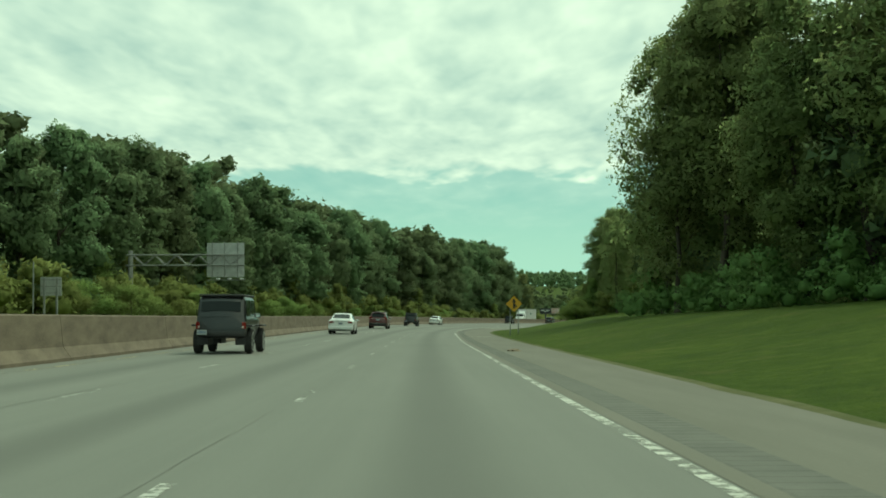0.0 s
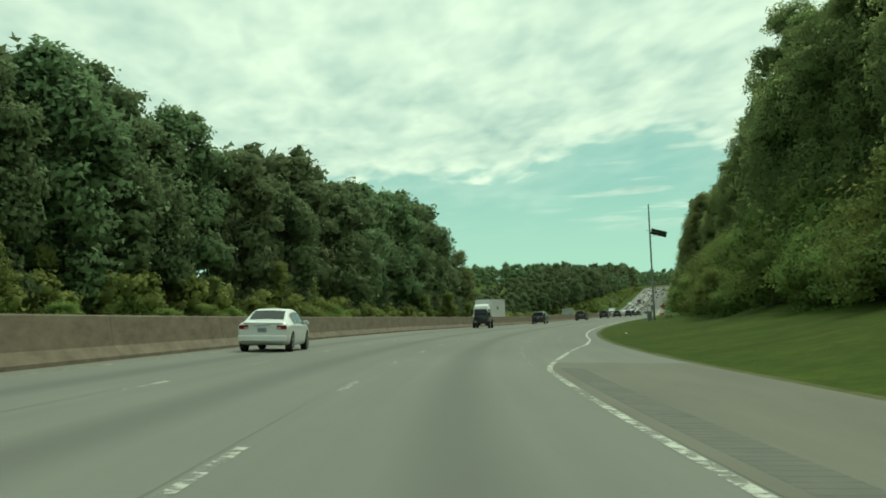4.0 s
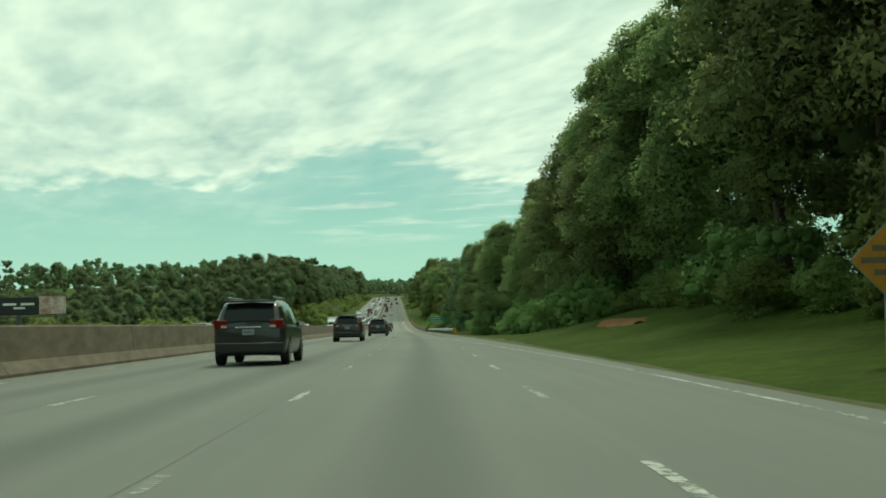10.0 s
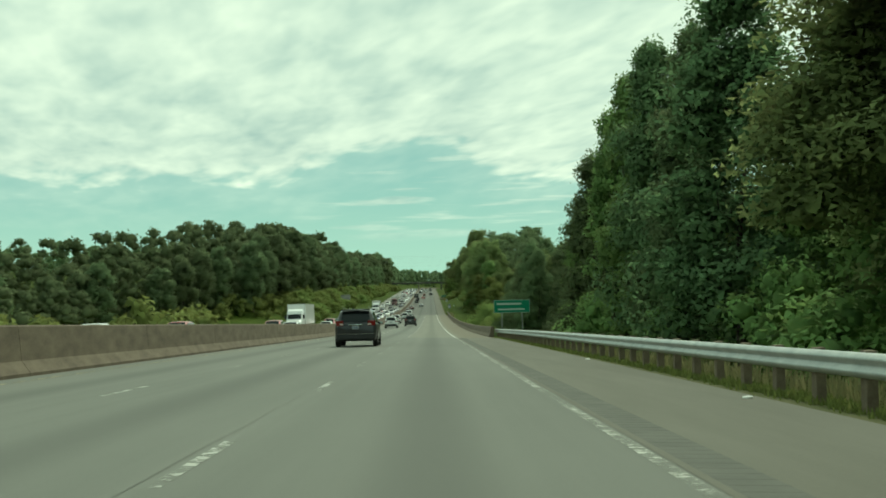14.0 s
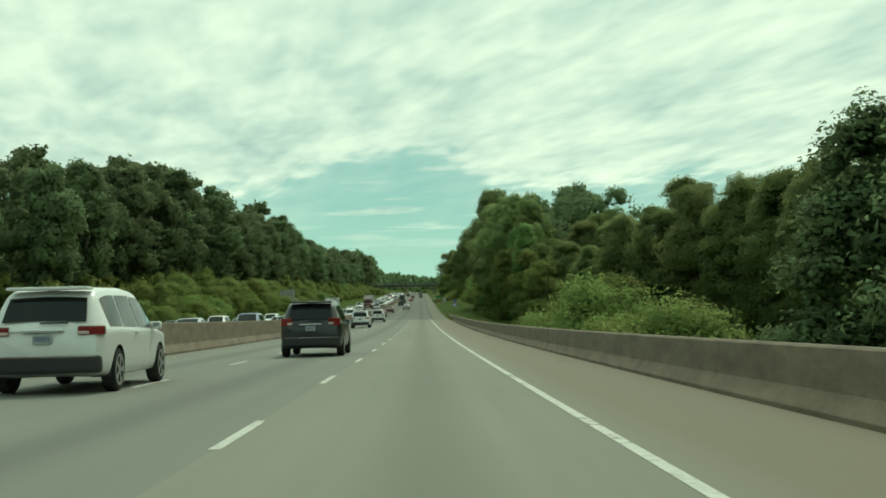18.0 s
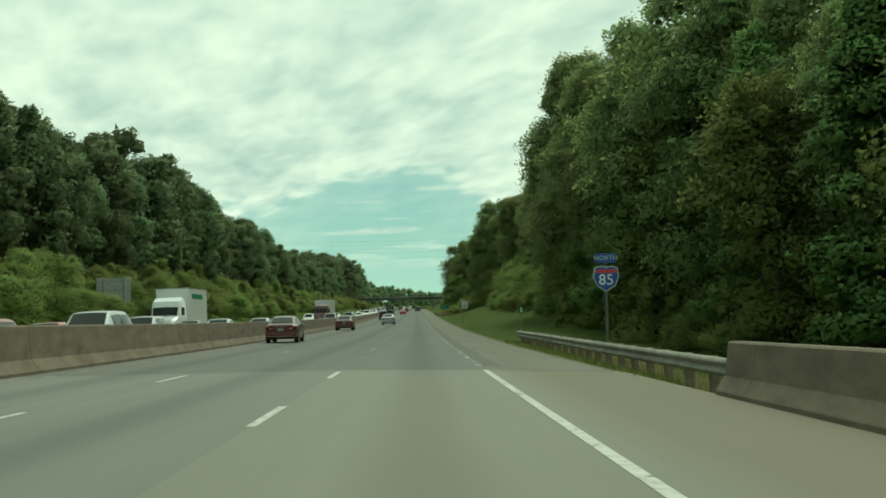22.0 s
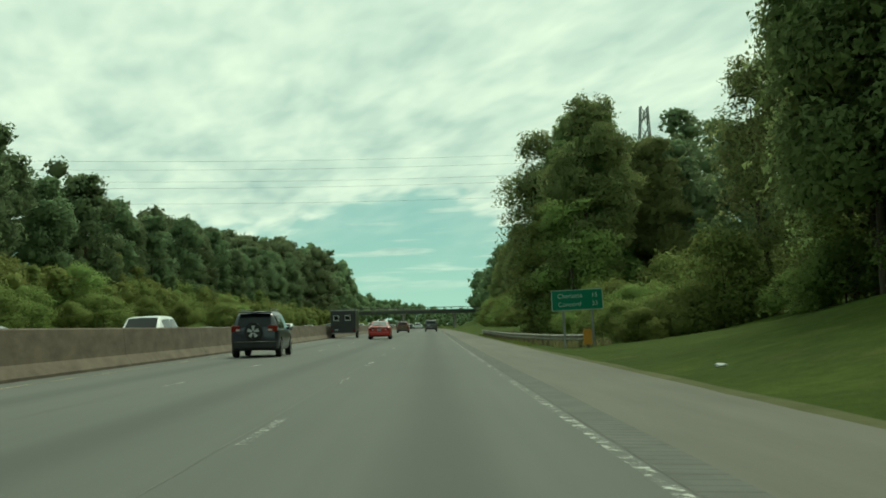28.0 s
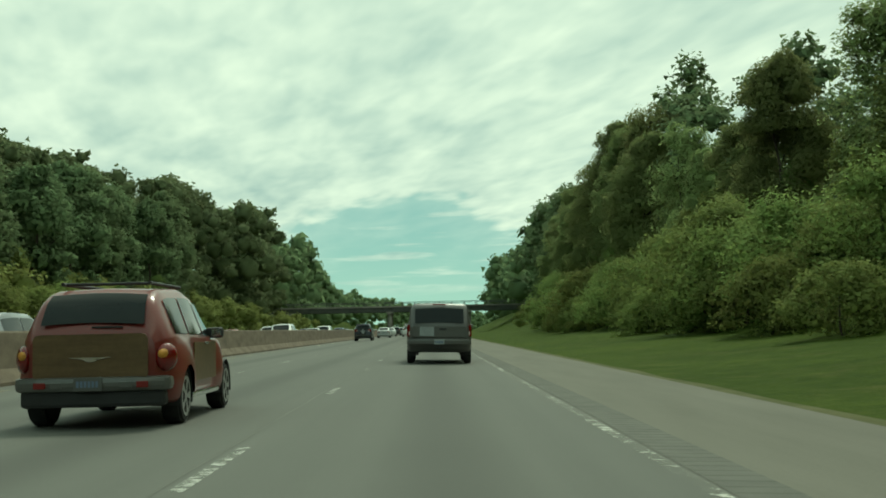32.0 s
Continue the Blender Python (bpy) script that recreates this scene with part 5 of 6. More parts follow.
part("catwalk", slab(-2.8, 6.6, -0.7, -0.2, 4.3, 4.4), M_GIRDER, bb)

# road bridge over the motorway, far ahead
S_BRIDGE = 1517.0
base = at(S_BRIDGE, -9.6)
br = structure(new("overbridge"), "dark steel girder bridge on concrete piers across the motorway", "bridge")
br.matrix_basis = pose(base[0], base[1], base[2], 0, 0, yaw_at(S_BRIDGE))
for y in (-4.0, -1.4, 1.4, 4.0):
    part("girder", slab(-60, 60, y - 0.2, y + 0.2, 5.6, 6.6), M_GIRDER, br)
part("deck", slab(-60, 60, -4.8, 4.8, 6.6, 6.95), M_PIER, br)
for y in (-4.7, 4.7):
    part("bridge_rail", slab(-60, 60, y - 0.05, y + 0.05, 7.75, 7.88), M_GIRDER, br)
    for i in range(41):
        part("rail_post", slab(-60 + i * 3 - 0.08, -60 + i * 3 + 0.08, y - 0.06, y + 0.06, 6.95, 7.75), M_GIRDER, br)
for x in (-24, 0, 19):
    for y in (-3.5, 0, 3.5):
        part("pier", rod((x, y, -2), (x, y, 5.1), 0.55, None, 12), M_PIER, br)
    part("pier_cap", slab(x - 0.7, x + 0.7, -4.6, 4.6, 5.0, 5.6, 0.05), M_PIER, br)

# transmission tower and its wires
base = ground_at(1248, 31)
tw = thing("transmission_tower", "grey lattice steel transmission tower above the trees", "pylon", pose(base[0], base[1], base[2] - 4.0, 0, 0, yaw_at(1248)))
H = 28.8


def leg(k, sx, sy):
    w = 2.6 * (1 - k) ** 1.3 + 0.5
    return Vector((sx * w, sy * w, H * k))


LEVELS = [0, 0.17, 0.33, 0.47, 0.6, 0.71, 0.81, 0.9, 1.0]
for sx, sy in ((1, 1), (-1, 1), (-1, -1), (1, -1)):
    for a, b in zip(LEVELS, LEVELS[1:]):
        part("leg", rod(leg(a, sx, sy), leg(b, sx, sy), 0.11, None, 6), M_DULL_STEEL, tw)
        nx, ny = -sy, sx
        part("diagonal", rod(leg(a, sx, sy), leg(b, nx, ny), 0.05, None, 5), M_DULL_STEEL, tw)
        part("diagonal", rod(leg(b, sx, sy), leg(a, nx, ny), 0.05, None, 5), M_DULL_STEEL, tw)
for k in (0.7, 0.82, 0.94):
    z = H * k
    part("cross_arm", rod((0, -1.9, z), (0, 1.9, z), 0.12, None, 6), M_DULL_STEEL, tw)
    part("arm_tie", rod((0, -1.9, z), (0, 0, z + 1.2), 0.05, None, 5), M_DULL_STEEL, tw)
    part("arm_tie", rod((0, 1.9, z), (0, 0, z + 1.2), 0.05, None, 5), M_DULL_STEEL, tw)
# power lines that cross the motorway between tall timber poles hidden in the woods
S_WIRE = 1248.0
wires = structure(new("power_lines"), "thin dark power lines crossing high over the motorway", "power lines")
ENDS = [(-150.0, at(S_WIRE - 6, -150.0)), (110.0, at(S_WIRE + 6, 110.0))]
over = at(S_WIRE, 0)[2]
for k, z in enumerate((18.5, 20.7, 21.6, 23.3, 24.5)):
    a, b = (Vector((e[1][0], e[1][1], over + z + 6)) for e in ENDS)
    bm = bmesh.new()
    pts = []
    for i in range(27):
        f = i / 26
        pts.append(a.lerp(b, f) + Vector((0, 0, -6 * (1 - (2 * f - 1) ** 2) + 0.25 * f)))
    for p0, p1 in zip(pts, pts[1:]):
        tube(bm, p0, p1, 0.013, None, 5)
    bmesh.ops.remove_doubles(bm, verts=bm.verts, dist=0.004)
    part("wire", bm, M_BLACK, wires)
for u, e in ENDS:
    g = ground_at(S_WIRE, u)
    part("timber_pole", rod((e[0], e[1], g[2] - 2), (e[0], e[1], over + 31.5), 0.22, 0.16), M_WOOD_POST, wires)

pp = thing("solar_post", "dark post with a small tilted solar panel on the verge", "pole", spot(1388, 15))
part("post", rod((0, 0, -0.5), (0, 0, 4.2), 0.12, 0.1), M_BLACK, pp)
part("panel", slab(-0.2, 1.3, -0.5, 0.5, -0.03, 0.03), M_SIGN_BACK, pp).matrix_basis = pose(0, 0, 4.3, -20, 25, 0)

# litter and branches on the verge
for s, u, size in ((42, 3.1, 0.5), (560, 4.6, 0.14), (380, 7.0, 0.22), (912, 5.6, 0.35), (1047, 7.6, 0.2), (1112, 6.4, 0.3), (236, 8.0, 0.16), (578, 4.7, 0.15)):
    li = thing("litter", "scrap of litter lying on the verge", "litter", spot(s, u, 0.03, 40))
    bm = bmesh.new()
    bmesh.ops.create_icosphere(bm, subdivisions=2, radius=size / 2)
    for v in bm.verts:
        v.co *= 1 + 0.5 * noise.noise(v.co * 9 + Vector((s, u, 0)))
        v.co.z *= 0.35
    part("scrap", bm, M_WOOD_POST if size > 0.4 else M_LITTER, li)


# shredded tyre on the road, drains along the bridge shoulder
ts = thing("tyre_scrap", "flat strip of shredded tyre lying on the asphalt", "debris", pose(*at(484, -1.9, 0.012), 0, 0, yaw_at(484) + 75))
bm = bmesh.new()
box(bm, -0.06, 0.06, -0.17, 0.17, 0, 0.03, 0.008)
bmesh.ops.subdivide_edges(bm, edges=[e for e in bm.edges if e.calc_length() > 0.5], cuts=4)
for v in bm.verts:
    v.co += Vector((0.07 * noise.noise(v.co * 4), 0, 0.02 * noise.noise(v.co * 7)))
part("strip", bm, M_BLACK, ts)
for s, u in ((769, 3.9), (764.5, 3.65), (757, 4.0), (666, 4.0), (852, 3.9), (700, 3.9), (730, 3.8)):
    dg = thing("drain_grate", "small dark drain slot in the bridge shoulder", "drain", pose(*at(s, u, 0.004), 0, 0, yaw_at(s)), "bridge drains")
    part("frame", slab(-0.24, 0.24, -0.1, 0.1, -0.05, 0.008), M_DULL_STEEL, dg)
    for k in range(4):
        part("slot", slab(-0.2 + k * 0.105, -0.12 + k * 0.105, -0.08, 0.08, 0.008, 0.011), M_BLACK, dg)


def tufts(name, label, spots, seed, mat, h0, h1, blades=5):
    """Grass tufts: thin bent blades, joined."""
    rng = np.random.default_rng(seed)
    n = len(spots)
    base = np.repeat(np.array(spots), blades, 0)
    k = len(base)
    base = base + np.stack([rng.normal(0, 0.07, k), rng.normal(0, 0.07, k), np.zeros(k)], -1)
    a, h = rng.uniform(0, 6.28, k), rng.uniform(h0, h1, k)
    side = np.stack([np.cos(a), np.sin(a), np.zeros(k)], -1) * rng.uniform(0.012, 0.03, (k, 1))
    lean = np.stack([-np.sin(a), np.cos(a), np.zeros(k)], -1) * (h * rng.uniform(0.1, 0.6, k))[:, None]
    up = np.stack([np.zeros(k), np.zeros(k), h], -1)
    v = np.stack([base - side, base + side, base + side * 0.7 + lean * 0.4 + up * 0.6, base - side * 0.7 + lean * 0.4 + up * 0.6, base + lean + up], 1).reshape(-1, 3)
    o = np.arange(k)[:, None] * 5
    faces = np.concatenate([o + [0, 1, 2, 3]], 1).tolist() + (o + [3, 2, 4]).tolist()
    return tagged(part(name, mesh_from(name, v, faces, mat), None), label, "grass", kind="stuff")


def verge_spots(s0, s1, per_m, u0, u1, seed, power=1.0):
    rng = np.random.default_rng(seed)
    n = int((s1 - s0) * per_m)
    s = rng.uniform(s0, s1, n)
    u = knots(PAVED, s) + u0 + (u1 - u0) * rng.uniform(0, 1, n) ** power
    return ground_at(s, u) - [0, 0, 0.03]


tufts("tall_weeds", "tall dry weeds behind the guardrails", np.concatenate([verge_spots(535, 644, 16, 1.15, 3.4, 5), verge_spots(874, 914, 14, 0.95, 2.4, 6), verge_spots(1139, 1206, 20, 1.4, 3.6, 7)]), 32, M_WEED, 0.18, 0.5)
tufts("rail_grass", "long green grass growing up under the guardrails", np.concatenate([verge_spots(528, 644, 42, 0.25, 1.0, 8), verge_spots(876, 916, 34, 0.3, 0.9, 9), verge_spots(1150, 1210, 34, 0.3, 1.0, 10)]), 33, M_LONG_GRASS, 0.07, 0.2)

# ---------------------------------------------------------------- vehicles
def car_paint(name, color, rough=0.3, metal=0.0, coat=0.35):
    m, nt, b = material(name, rough, metal, 0.5)
    c = coords(nt)
    k = noise_node(nt, c, 2.2, 4, 0.6)
    dust = noise_node(nt, c, 30, 3, 0.6)
    f = math_node(nt, "ADD", math_node(nt, "MULTIPLY", k, 0.6), math_node(nt, "MULTIPLY", dust, 0.4))
    nt.links.new(ramp_node(nt, f, [(0.35, color), (0.75, tuple(v * 0.85 + 0.02 for v in color))]), b.inputs["Base Color"])
    b.inputs["Coat Weight"].default_value, b.inputs["Coat Roughness"].default_value = coat, 0.12
    return m


def traffic_paint():
    """Paint that differs from car to car."""
    m, nt, b = material("traffic_paint", 0.32, 0.0, 0.5)
    o = nt.nodes.new("ShaderNodeObjectInfo")
    r = nt.nodes.new("ShaderNodeValToRGB")
    r.color_ramp.interpolation = "CONSTANT"
    stops = [(0.0, (0.7, 0.7, 0.68)), (0.3, (0.35, 0.36, 0.37)), (0.48, (0.03, 0.03, 0.035)), (0.66, (0.75, 0.75, 0.73)), (0.8, (0.12, 0.13, 0.15)), (0.88, (0.3, 0.03, 0.03)), (0.94, (0.05, 0.08, 0.18))]
    while len(r.color_ramp.elements) < len(stops):
        r.color_ramp.elements.new(0.5)
    for e, (p, c) in zip(r.color_ramp.elements, stops):
        e.position, e.color = p, (*c, 1)
    nt.links.new(o.outputs["Random"], r.inputs[0])
    nt.links.new(r.outputs[0], b.inputs["Base Color"])
    b.inputs["Coat Weight"].default_value = 0.7
    return m


M_GLASS_DARK = plain("tinted_glass", (0.01, 0.012, 0.012), 0.08, 0, 0, 0.28)
M_GLASS_SKY = plain("sloping_glass", (0.02, 0.025, 0.025), 0.05, 0, 1.0, 1.0)
M_TYRE = grainy("tyre_rubber", (0.012, 0.012, 0.012), (0.03, 0.03, 0.029), 6, 50, 0.85, 0, 0.2, 0.004)
M_RIM = grainy("alloy_rim", (0.4, 0.41, 0.42), (0.6, 0.6, 0.6), 4, 30, 0.35, 0.8, 0.05, 0.002)
M_TRIM = plain("black_plastic", (0.02, 0.02, 0.021), 0.6)
M_CHROME = plain("chrome", (0.75, 0.76, 0.76), 0.15, 1.0)
M_TAIL = plain("red_lens", (0.16, 0.006, 0.006), 0.2, 0, 0.4)
M_CLEAR = plain("clear_lens", (0.55, 0.45, 0.42), 0.15, 0, 0.6)
M_PLATE = plain("plate_white", (0.3, 0.32, 0.33), 0.5)
M_PLATE_INK = plain("plate_ink", (0.12, 0.16, 0.24), 0.6)


def ring(st):
    """Half outline of a cross-section, from the keel up to the crown."""
    y, zb, zs, zr, ws, wr = st
    mid = zb + (zs - zb) * 0.5
    up = zs + (zr - zs) * 0.86
    side = ws * 0.97 + (wr - ws * 0.97) * 0.86
    return [(0, zb), (ws * 0.86, zb), (ws * 0.965, zb + 0.07), (ws, mid), (ws * 0.985, zs - 0.03), (ws * 0.97, zs), (side, up), (wr * 0.93, zr - (zr - up) * 0.12), (wr * 0.75, zr), (0, zr + 0.015)]


def corner_cut(line):
    """Rounds an open line by cutting its corners once."""
    out = [line[0]]
    for (x0, z0), (x1, z1) in zip(line, line[1:]):
        out += [(x0 * 0.75 + x1 * 0.25, z0 * 0.75 + z1 * 0.25), (x0 * 0.25 + x1 * 0.75, z0 * 0.25 + z1 * 0.75)]
    return out + [line[-1]]


def smooth_stations(stations, count=72):
    """Cross-sections at even steps, eased into one another."""
    a = np.array(stations)
    y = np.linspace(a[0, 0], a[-1, 0], count)
    out = np.stack([np.interp(y, a[:, 0], a[:, k]) for k in range(6)], -1)
    for _ in range(3):
        pad = np.concatenate([out[:1], out, out[-1:]])
        out[1:-1] = (pad[:-2] * 0.25 + pad[1:-1] * 0.5 + pad[2:] * 0.25)[1:-1]
    out[:, 0] = y
    return [tuple(r) for r in out]


def plan_curve(x, y, y0, y1, half):
    """Pulls the corners of the tail and the nose in, as seen from above."""
    k = min(1.2, abs(x) / half) ** 3
    return y + 0.13 * k * max(0.0, 1 - (y - y0) / 0.5) - 0.25 * k * max(0.0, 1 - (y1 - y) / 0.6)


def loft_body(stations, mat, wheels=None, flare=0.0):
    """A body skin through the cross-sections, with round wheel openings (y, r) and flared fenders."""
    half, y0, y1 = max(s[4] for s in stations), stations[0][0], stations[-1][0]
    verts, faces = [], []
    n = 0
    for st in stations:
        h = corner_cut(ring(st)) if wheels else ring(st)
        row = h + [(-x, z) for x, z in h[1:-1]][::-1]
        n = len(row)
        verts += [[x, plan_curve(x, st[0], y0, y1, half) if wheels else st[0], z] for x, z in row]
    inside = set()
    for wy, r in wheels or ():
        big = r * 1.16
        for i, v in enumerate(verts):
            if abs(v[0]) < half * 0.6:
                continue
            dy, dz = v[1] - wy, v[2] - r
            d = math.hypot(dy, dz)
            if flare and d < big * 2.0 and v[2] < 0.98:
                v[0] += math.copysign(flare * min(1.0, max(0.0, 2.0 - d / big)) ** 0.7, v[0])
            if d < big and v[2] > 0.05:
                inside.add(i)
                if dz < 0:
                    v[1] = wy + math.copysign(math.sqrt(max(0.0, big * big - dz * dz)), dy or 1)
                else:
                    v[1], v[2] = wy + dy * big / max(d, 1e-3), r + dz * big / max(d, 1e-3)
    for i in range(len(stations) - 1):
        for k in range(n):
            j = (k + 1) % n
            f = (i * n + k, (i + 1) * n + k, (i + 1) * n + j, i * n + j)
            if not all(q in inside for q in f):
                faces.append(f)
    faces.append(tuple(range(n)))
    faces.append(tuple((len(stations) - 1) * n + k for k in range(n))[::-1])
    me = mesh_from("body", verts, faces, mat, True)
    me.set_sharp_from_angle(angle=radians(38))
    return me


def between(stations, y):
    ys = [s[0] for s in stations]
    return [float(np.interp(y, ys, [s[k] for s in stations])) for k in range(1, 6)]


def side_glass(stations, y0, y1, sign, low=0.04, high=0.80, proud=0.010, cols=5):
    vs = []
    for y in np.linspace(y0, y1, cols):
        zb, zs, zr, ws, wr = between(stations, y)
        for k in (low, high):
            f = k
            x = ws * 0.97 + (wr - ws * 0.97) * f + proud
            vs.append((sign * x, y, zs + (zr - zs) * f))
    fs = [(2 * i, 2 * i + 2, 2 * i + 3, 2 * i + 1) for i in range(cols - 1)]
    return mesh_from("side_window", vs, fs, M_GLASS_DARK, True)


def end_glass(stations, ya, yb, fa, fb, spread, lift, name, mat):
    """Glass lying on the sloping end of the cabin between stations ya (low) and yb (high)."""
    vs = []
    for f in (fa, (fa + fb) / 2, fb):
        y = ya + (yb - ya) * f
        zb, zs, zr, ws, wr = between(stations, y)
        for k in (-1, -0.5, 0, 0.5, 1):
            vs.append((k * wr * spread, y + lift[0], zr + lift[1] + 0.015 * (1 - abs(k)) - 0.01 * (abs(k) == 1)))
    fs = [(r * 5 + c, r * 5 + c + 1, r * 5 + c + 6, r * 5 + c + 5) for r in range(2) for c in range(4)]
    return mesh_from(name, vs, fs, mat, True)


def wheel(parent, x, y, r, width, sign, rim_mat=None, simple=False):
    bm = bmesh.new()
    m = Matrix.Translation((x, y, r)) @ pose(0, 0, 0, 0, 90, 0)
    bmesh.ops.create_cone(bm, cap_ends=True, segments=14 if simple else 24, radius1=r, radius2=r, depth=width, matrix=m)
    if simple:
        part("wheel", bm, M_TYRE, parent)
        return
    bmesh.ops.bevel(bm, geom=[e for e in bm.edges if abs(e.calc_face_angle(0)) > 1.0], offset=0.03, segments=2, affect="EDGES")
    w = part("wheel", bm, M_TYRE, parent, "black tyre on a metal rim")
    bm = bmesh.new()
    xo = x + sign * (width / 2 + 0.004)
    mm = Matrix.Translation((xo, y, r)) @ pose(0, 0, 0, 0, 90, 0)
    bmesh.ops.create_circle(bm, cap_ends=True, segments=20, radius=r * 0.2, matrix=mm)
    part("hub", bm, rim_mat or M_RIM, w)
    vs, fs = [], []
    for i in range(5):
        a = i * 2 * math.pi / 5
        o = len(vs)
        for rr, da in ((0.12, -0.5), (0.66, -0.22), (0.66, 0.22), (0.12, 0.5)):
            vs.append((xo + sign * 0.004, y + r * rr * math.cos(a + da), r + r * rr * math.sin(a + da)))
        fs.append((o, o + 1, o + 2, o + 3))
    part("spokes", mesh_from("spokes", vs, fs, rim_mat or M_RIM), None, w)
    vs, fs = [], []
    for i in range(24):
        a = i * 2 * math.pi / 24
        for rr in (0.62, 0.74):
            vs.append((xo + sign * 0.003, y + r * rr * math.cos(a), r + r * rr * math.sin(a)))
    fs = [(2 * i, 2 * ((i + 1) % 24), 2 * ((i + 1) % 24) + 1, 2 * i + 1) for i in range(24)]
    part("rim", mesh_from("rim", vs, fs, rim_mat or M_RIM), None, w)


def arch(parent, x, y, r, sign):
    """The dark inner housing above a wheel: a half drum closed on its inner side."""
    vs, fs, n = [], [], 14
    for i in range(n + 1):
        a = -0.25 + (math.pi + 0.5) * i / n
        for xx in (x - sign * 0.03, x - sign * 0.36):
            vs.append((xx, y + r * math.cos(a), r * 0.86 + r * math.sin(a)))
    fs = [(2 * i, 2 * i + 1, 2 * i + 3, 2 * i + 2) for i in range(n)]
    fs.append(tuple(2 * i + 1 for i in range(n + 1)))
    part("wheel_housing", mesh_from("wheel_housing", vs, fs, M_TRIM), None, parent)


def wrap(bm, shape):
    """Bends a flat-built part round the tail of its car."""
    half, y0, y1 = max(s[4] for s in shape), shape[0][0], shape[-1][0]
    bmesh.ops.subdivide_edges(bm, edges=[e for e in bm.edges if abs(e.verts[0].co.x - e.verts[1].co.x) > 0.25], cuts=6)
    for v in bm.verts:
        v.co.y = plan_curve(v.co.x, v.co.y, y0, y1, half)
    return bm


def build_car(name, label, shape, paint, wheels=0.33, windows=(), rear=(0, 1, 0.08, 0.9), lights=None, bumper=None, front=(0, 1), simple=False, track=None, flare=0.0, mirrors=None, glass=None):
    """A car lofted from cross-sections along its length; origin on the ground under its middle, nose to +y."""
    root = tagged(new(name), label, "car")
    half = max(s[4] for s in shape)
    y0, y1 = shape[0][0], shape[-1][0]
    length = y1 - y0
    (ya, yb), (fa, fb) = (shape[rear[0]][0], shape[rear[1]][0]), (shape[front[0]][0], shape[front[1]][0])
    if simple:
        part("body", loft_body(shape, paint), None, root)
    else:
        shape = smooth_stations(shape)
        part("body", loft_body(shape, paint, [(y0 + length * k, wheels) for k in (0.185, 0.80)], flare), None, root)
    tr = track or half - 0.12
    for y in (y0 + length * 0.185, y0 + length * 0.80):
        for sg in (1, -1):
            if not simple:
                arch(root, sg * (half + flare * 0.7), y, wheels * 1.15, sg)
            wheel(root, sg * (tr + 0.02 * simple), y, wheels, 0.225, sg, None, simple)
    for a, b in windows:
        for sg in (1, -1):
            part("side_window", side_glass(shape, a, b, sg), None, root, "tinted side window")
    part("rear_window", end_glass(shape, ya, yb, rear[2], rear[3], 0.86, (-0.02, 0.014), "rear_window", glass or M_GLASS_DARK), None, root, "tinted rear window")
    part("windscreen", end_glass(shape, fa, fb, 0.06, 0.92, 0.88, (0.02, 0.014), "windscreen", M_GLASS_DARK), None, root)
    if lights:
        x0, x1, z0, z1, depth = lights
        for sg in (1, -1):
            lt = part("tail_light", wrap(slab(min(sg * x0, sg * x1), max(sg * x0, sg * x1), y0 - 0.02, y0 + depth, z0, z1, 0.025), shape), M_TAIL, root, "red tail light")
            w = abs(x1 - x0)
            if simple:
                continue
            part("reversing_lens", wrap(slab(min(sg * x0, sg * (x0 + w * 0.45)), max(sg * x0, sg * (x0 + w * 0.45)), y0 - 0.028, y0, z0 + (z1 - z0) * 0.12, z0 + (z1 - z0) * 0.42, 0.006), shape), M_CLEAR, lt)
    if bumper:
        z0, z1, mat = bumper
        w = between(shape, y0 + 0.1)[3]
        part("rear_bumper", wrap(slab(-w * 0.985, w * 0.985, y0 - 0.05, y0 + 0.2, z0, z1, 0.06), shape), mat, root)
    for sg in (1, -1):
        if simple:
            break
        zb, zs, zr, ws, wr = between(shape, fa - 0.35)
        mi = part("mirror", slab(sg * ws - (0.08 if sg > 0 else 0.15), sg * ws + (0.15 if sg > 0 else 0.08), fa - 0.5, fa - 0.38, zs + 0.0, zs + 0.14, 0.045), mirrors or paint, root)
        part("mirror_glass", slab(sg * ws + (0.0 if sg > 0 else -0.13), sg * ws + (0.13 if sg > 0 else 0.0), fa - 0.506, fa - 0.5, zs + 0.02, zs + 0.12), M_CHROME, mi)
    return root


def number_plate(root, y, z, x=0.0, w=0.31, mat=None):
    p = part("number_plate", slab(x - w / 2, x + w / 2, y - 0.012, y, z, z + 0.15, 0.004), mat or M_PLATE, root)
    for i in range(6):
        part("plate_bar", slab(x - w * 0.4 + i * w * 0.135, x - w * 0.4 + i * w * 0.135 + w * 0.09, y - 0.015, y - 0.012, z + 0.04, z + 0.11), M_PLATE_INK, p)


def put(root, s, u, z=0.0):
    p, size = at(s, u, z), root.scale.copy()
    root.matrix_basis = pose(p[0], p[1], p[2], pitch_at(s), roll_at(s, u), yaw_at(s))
    root.scale = size
    return root


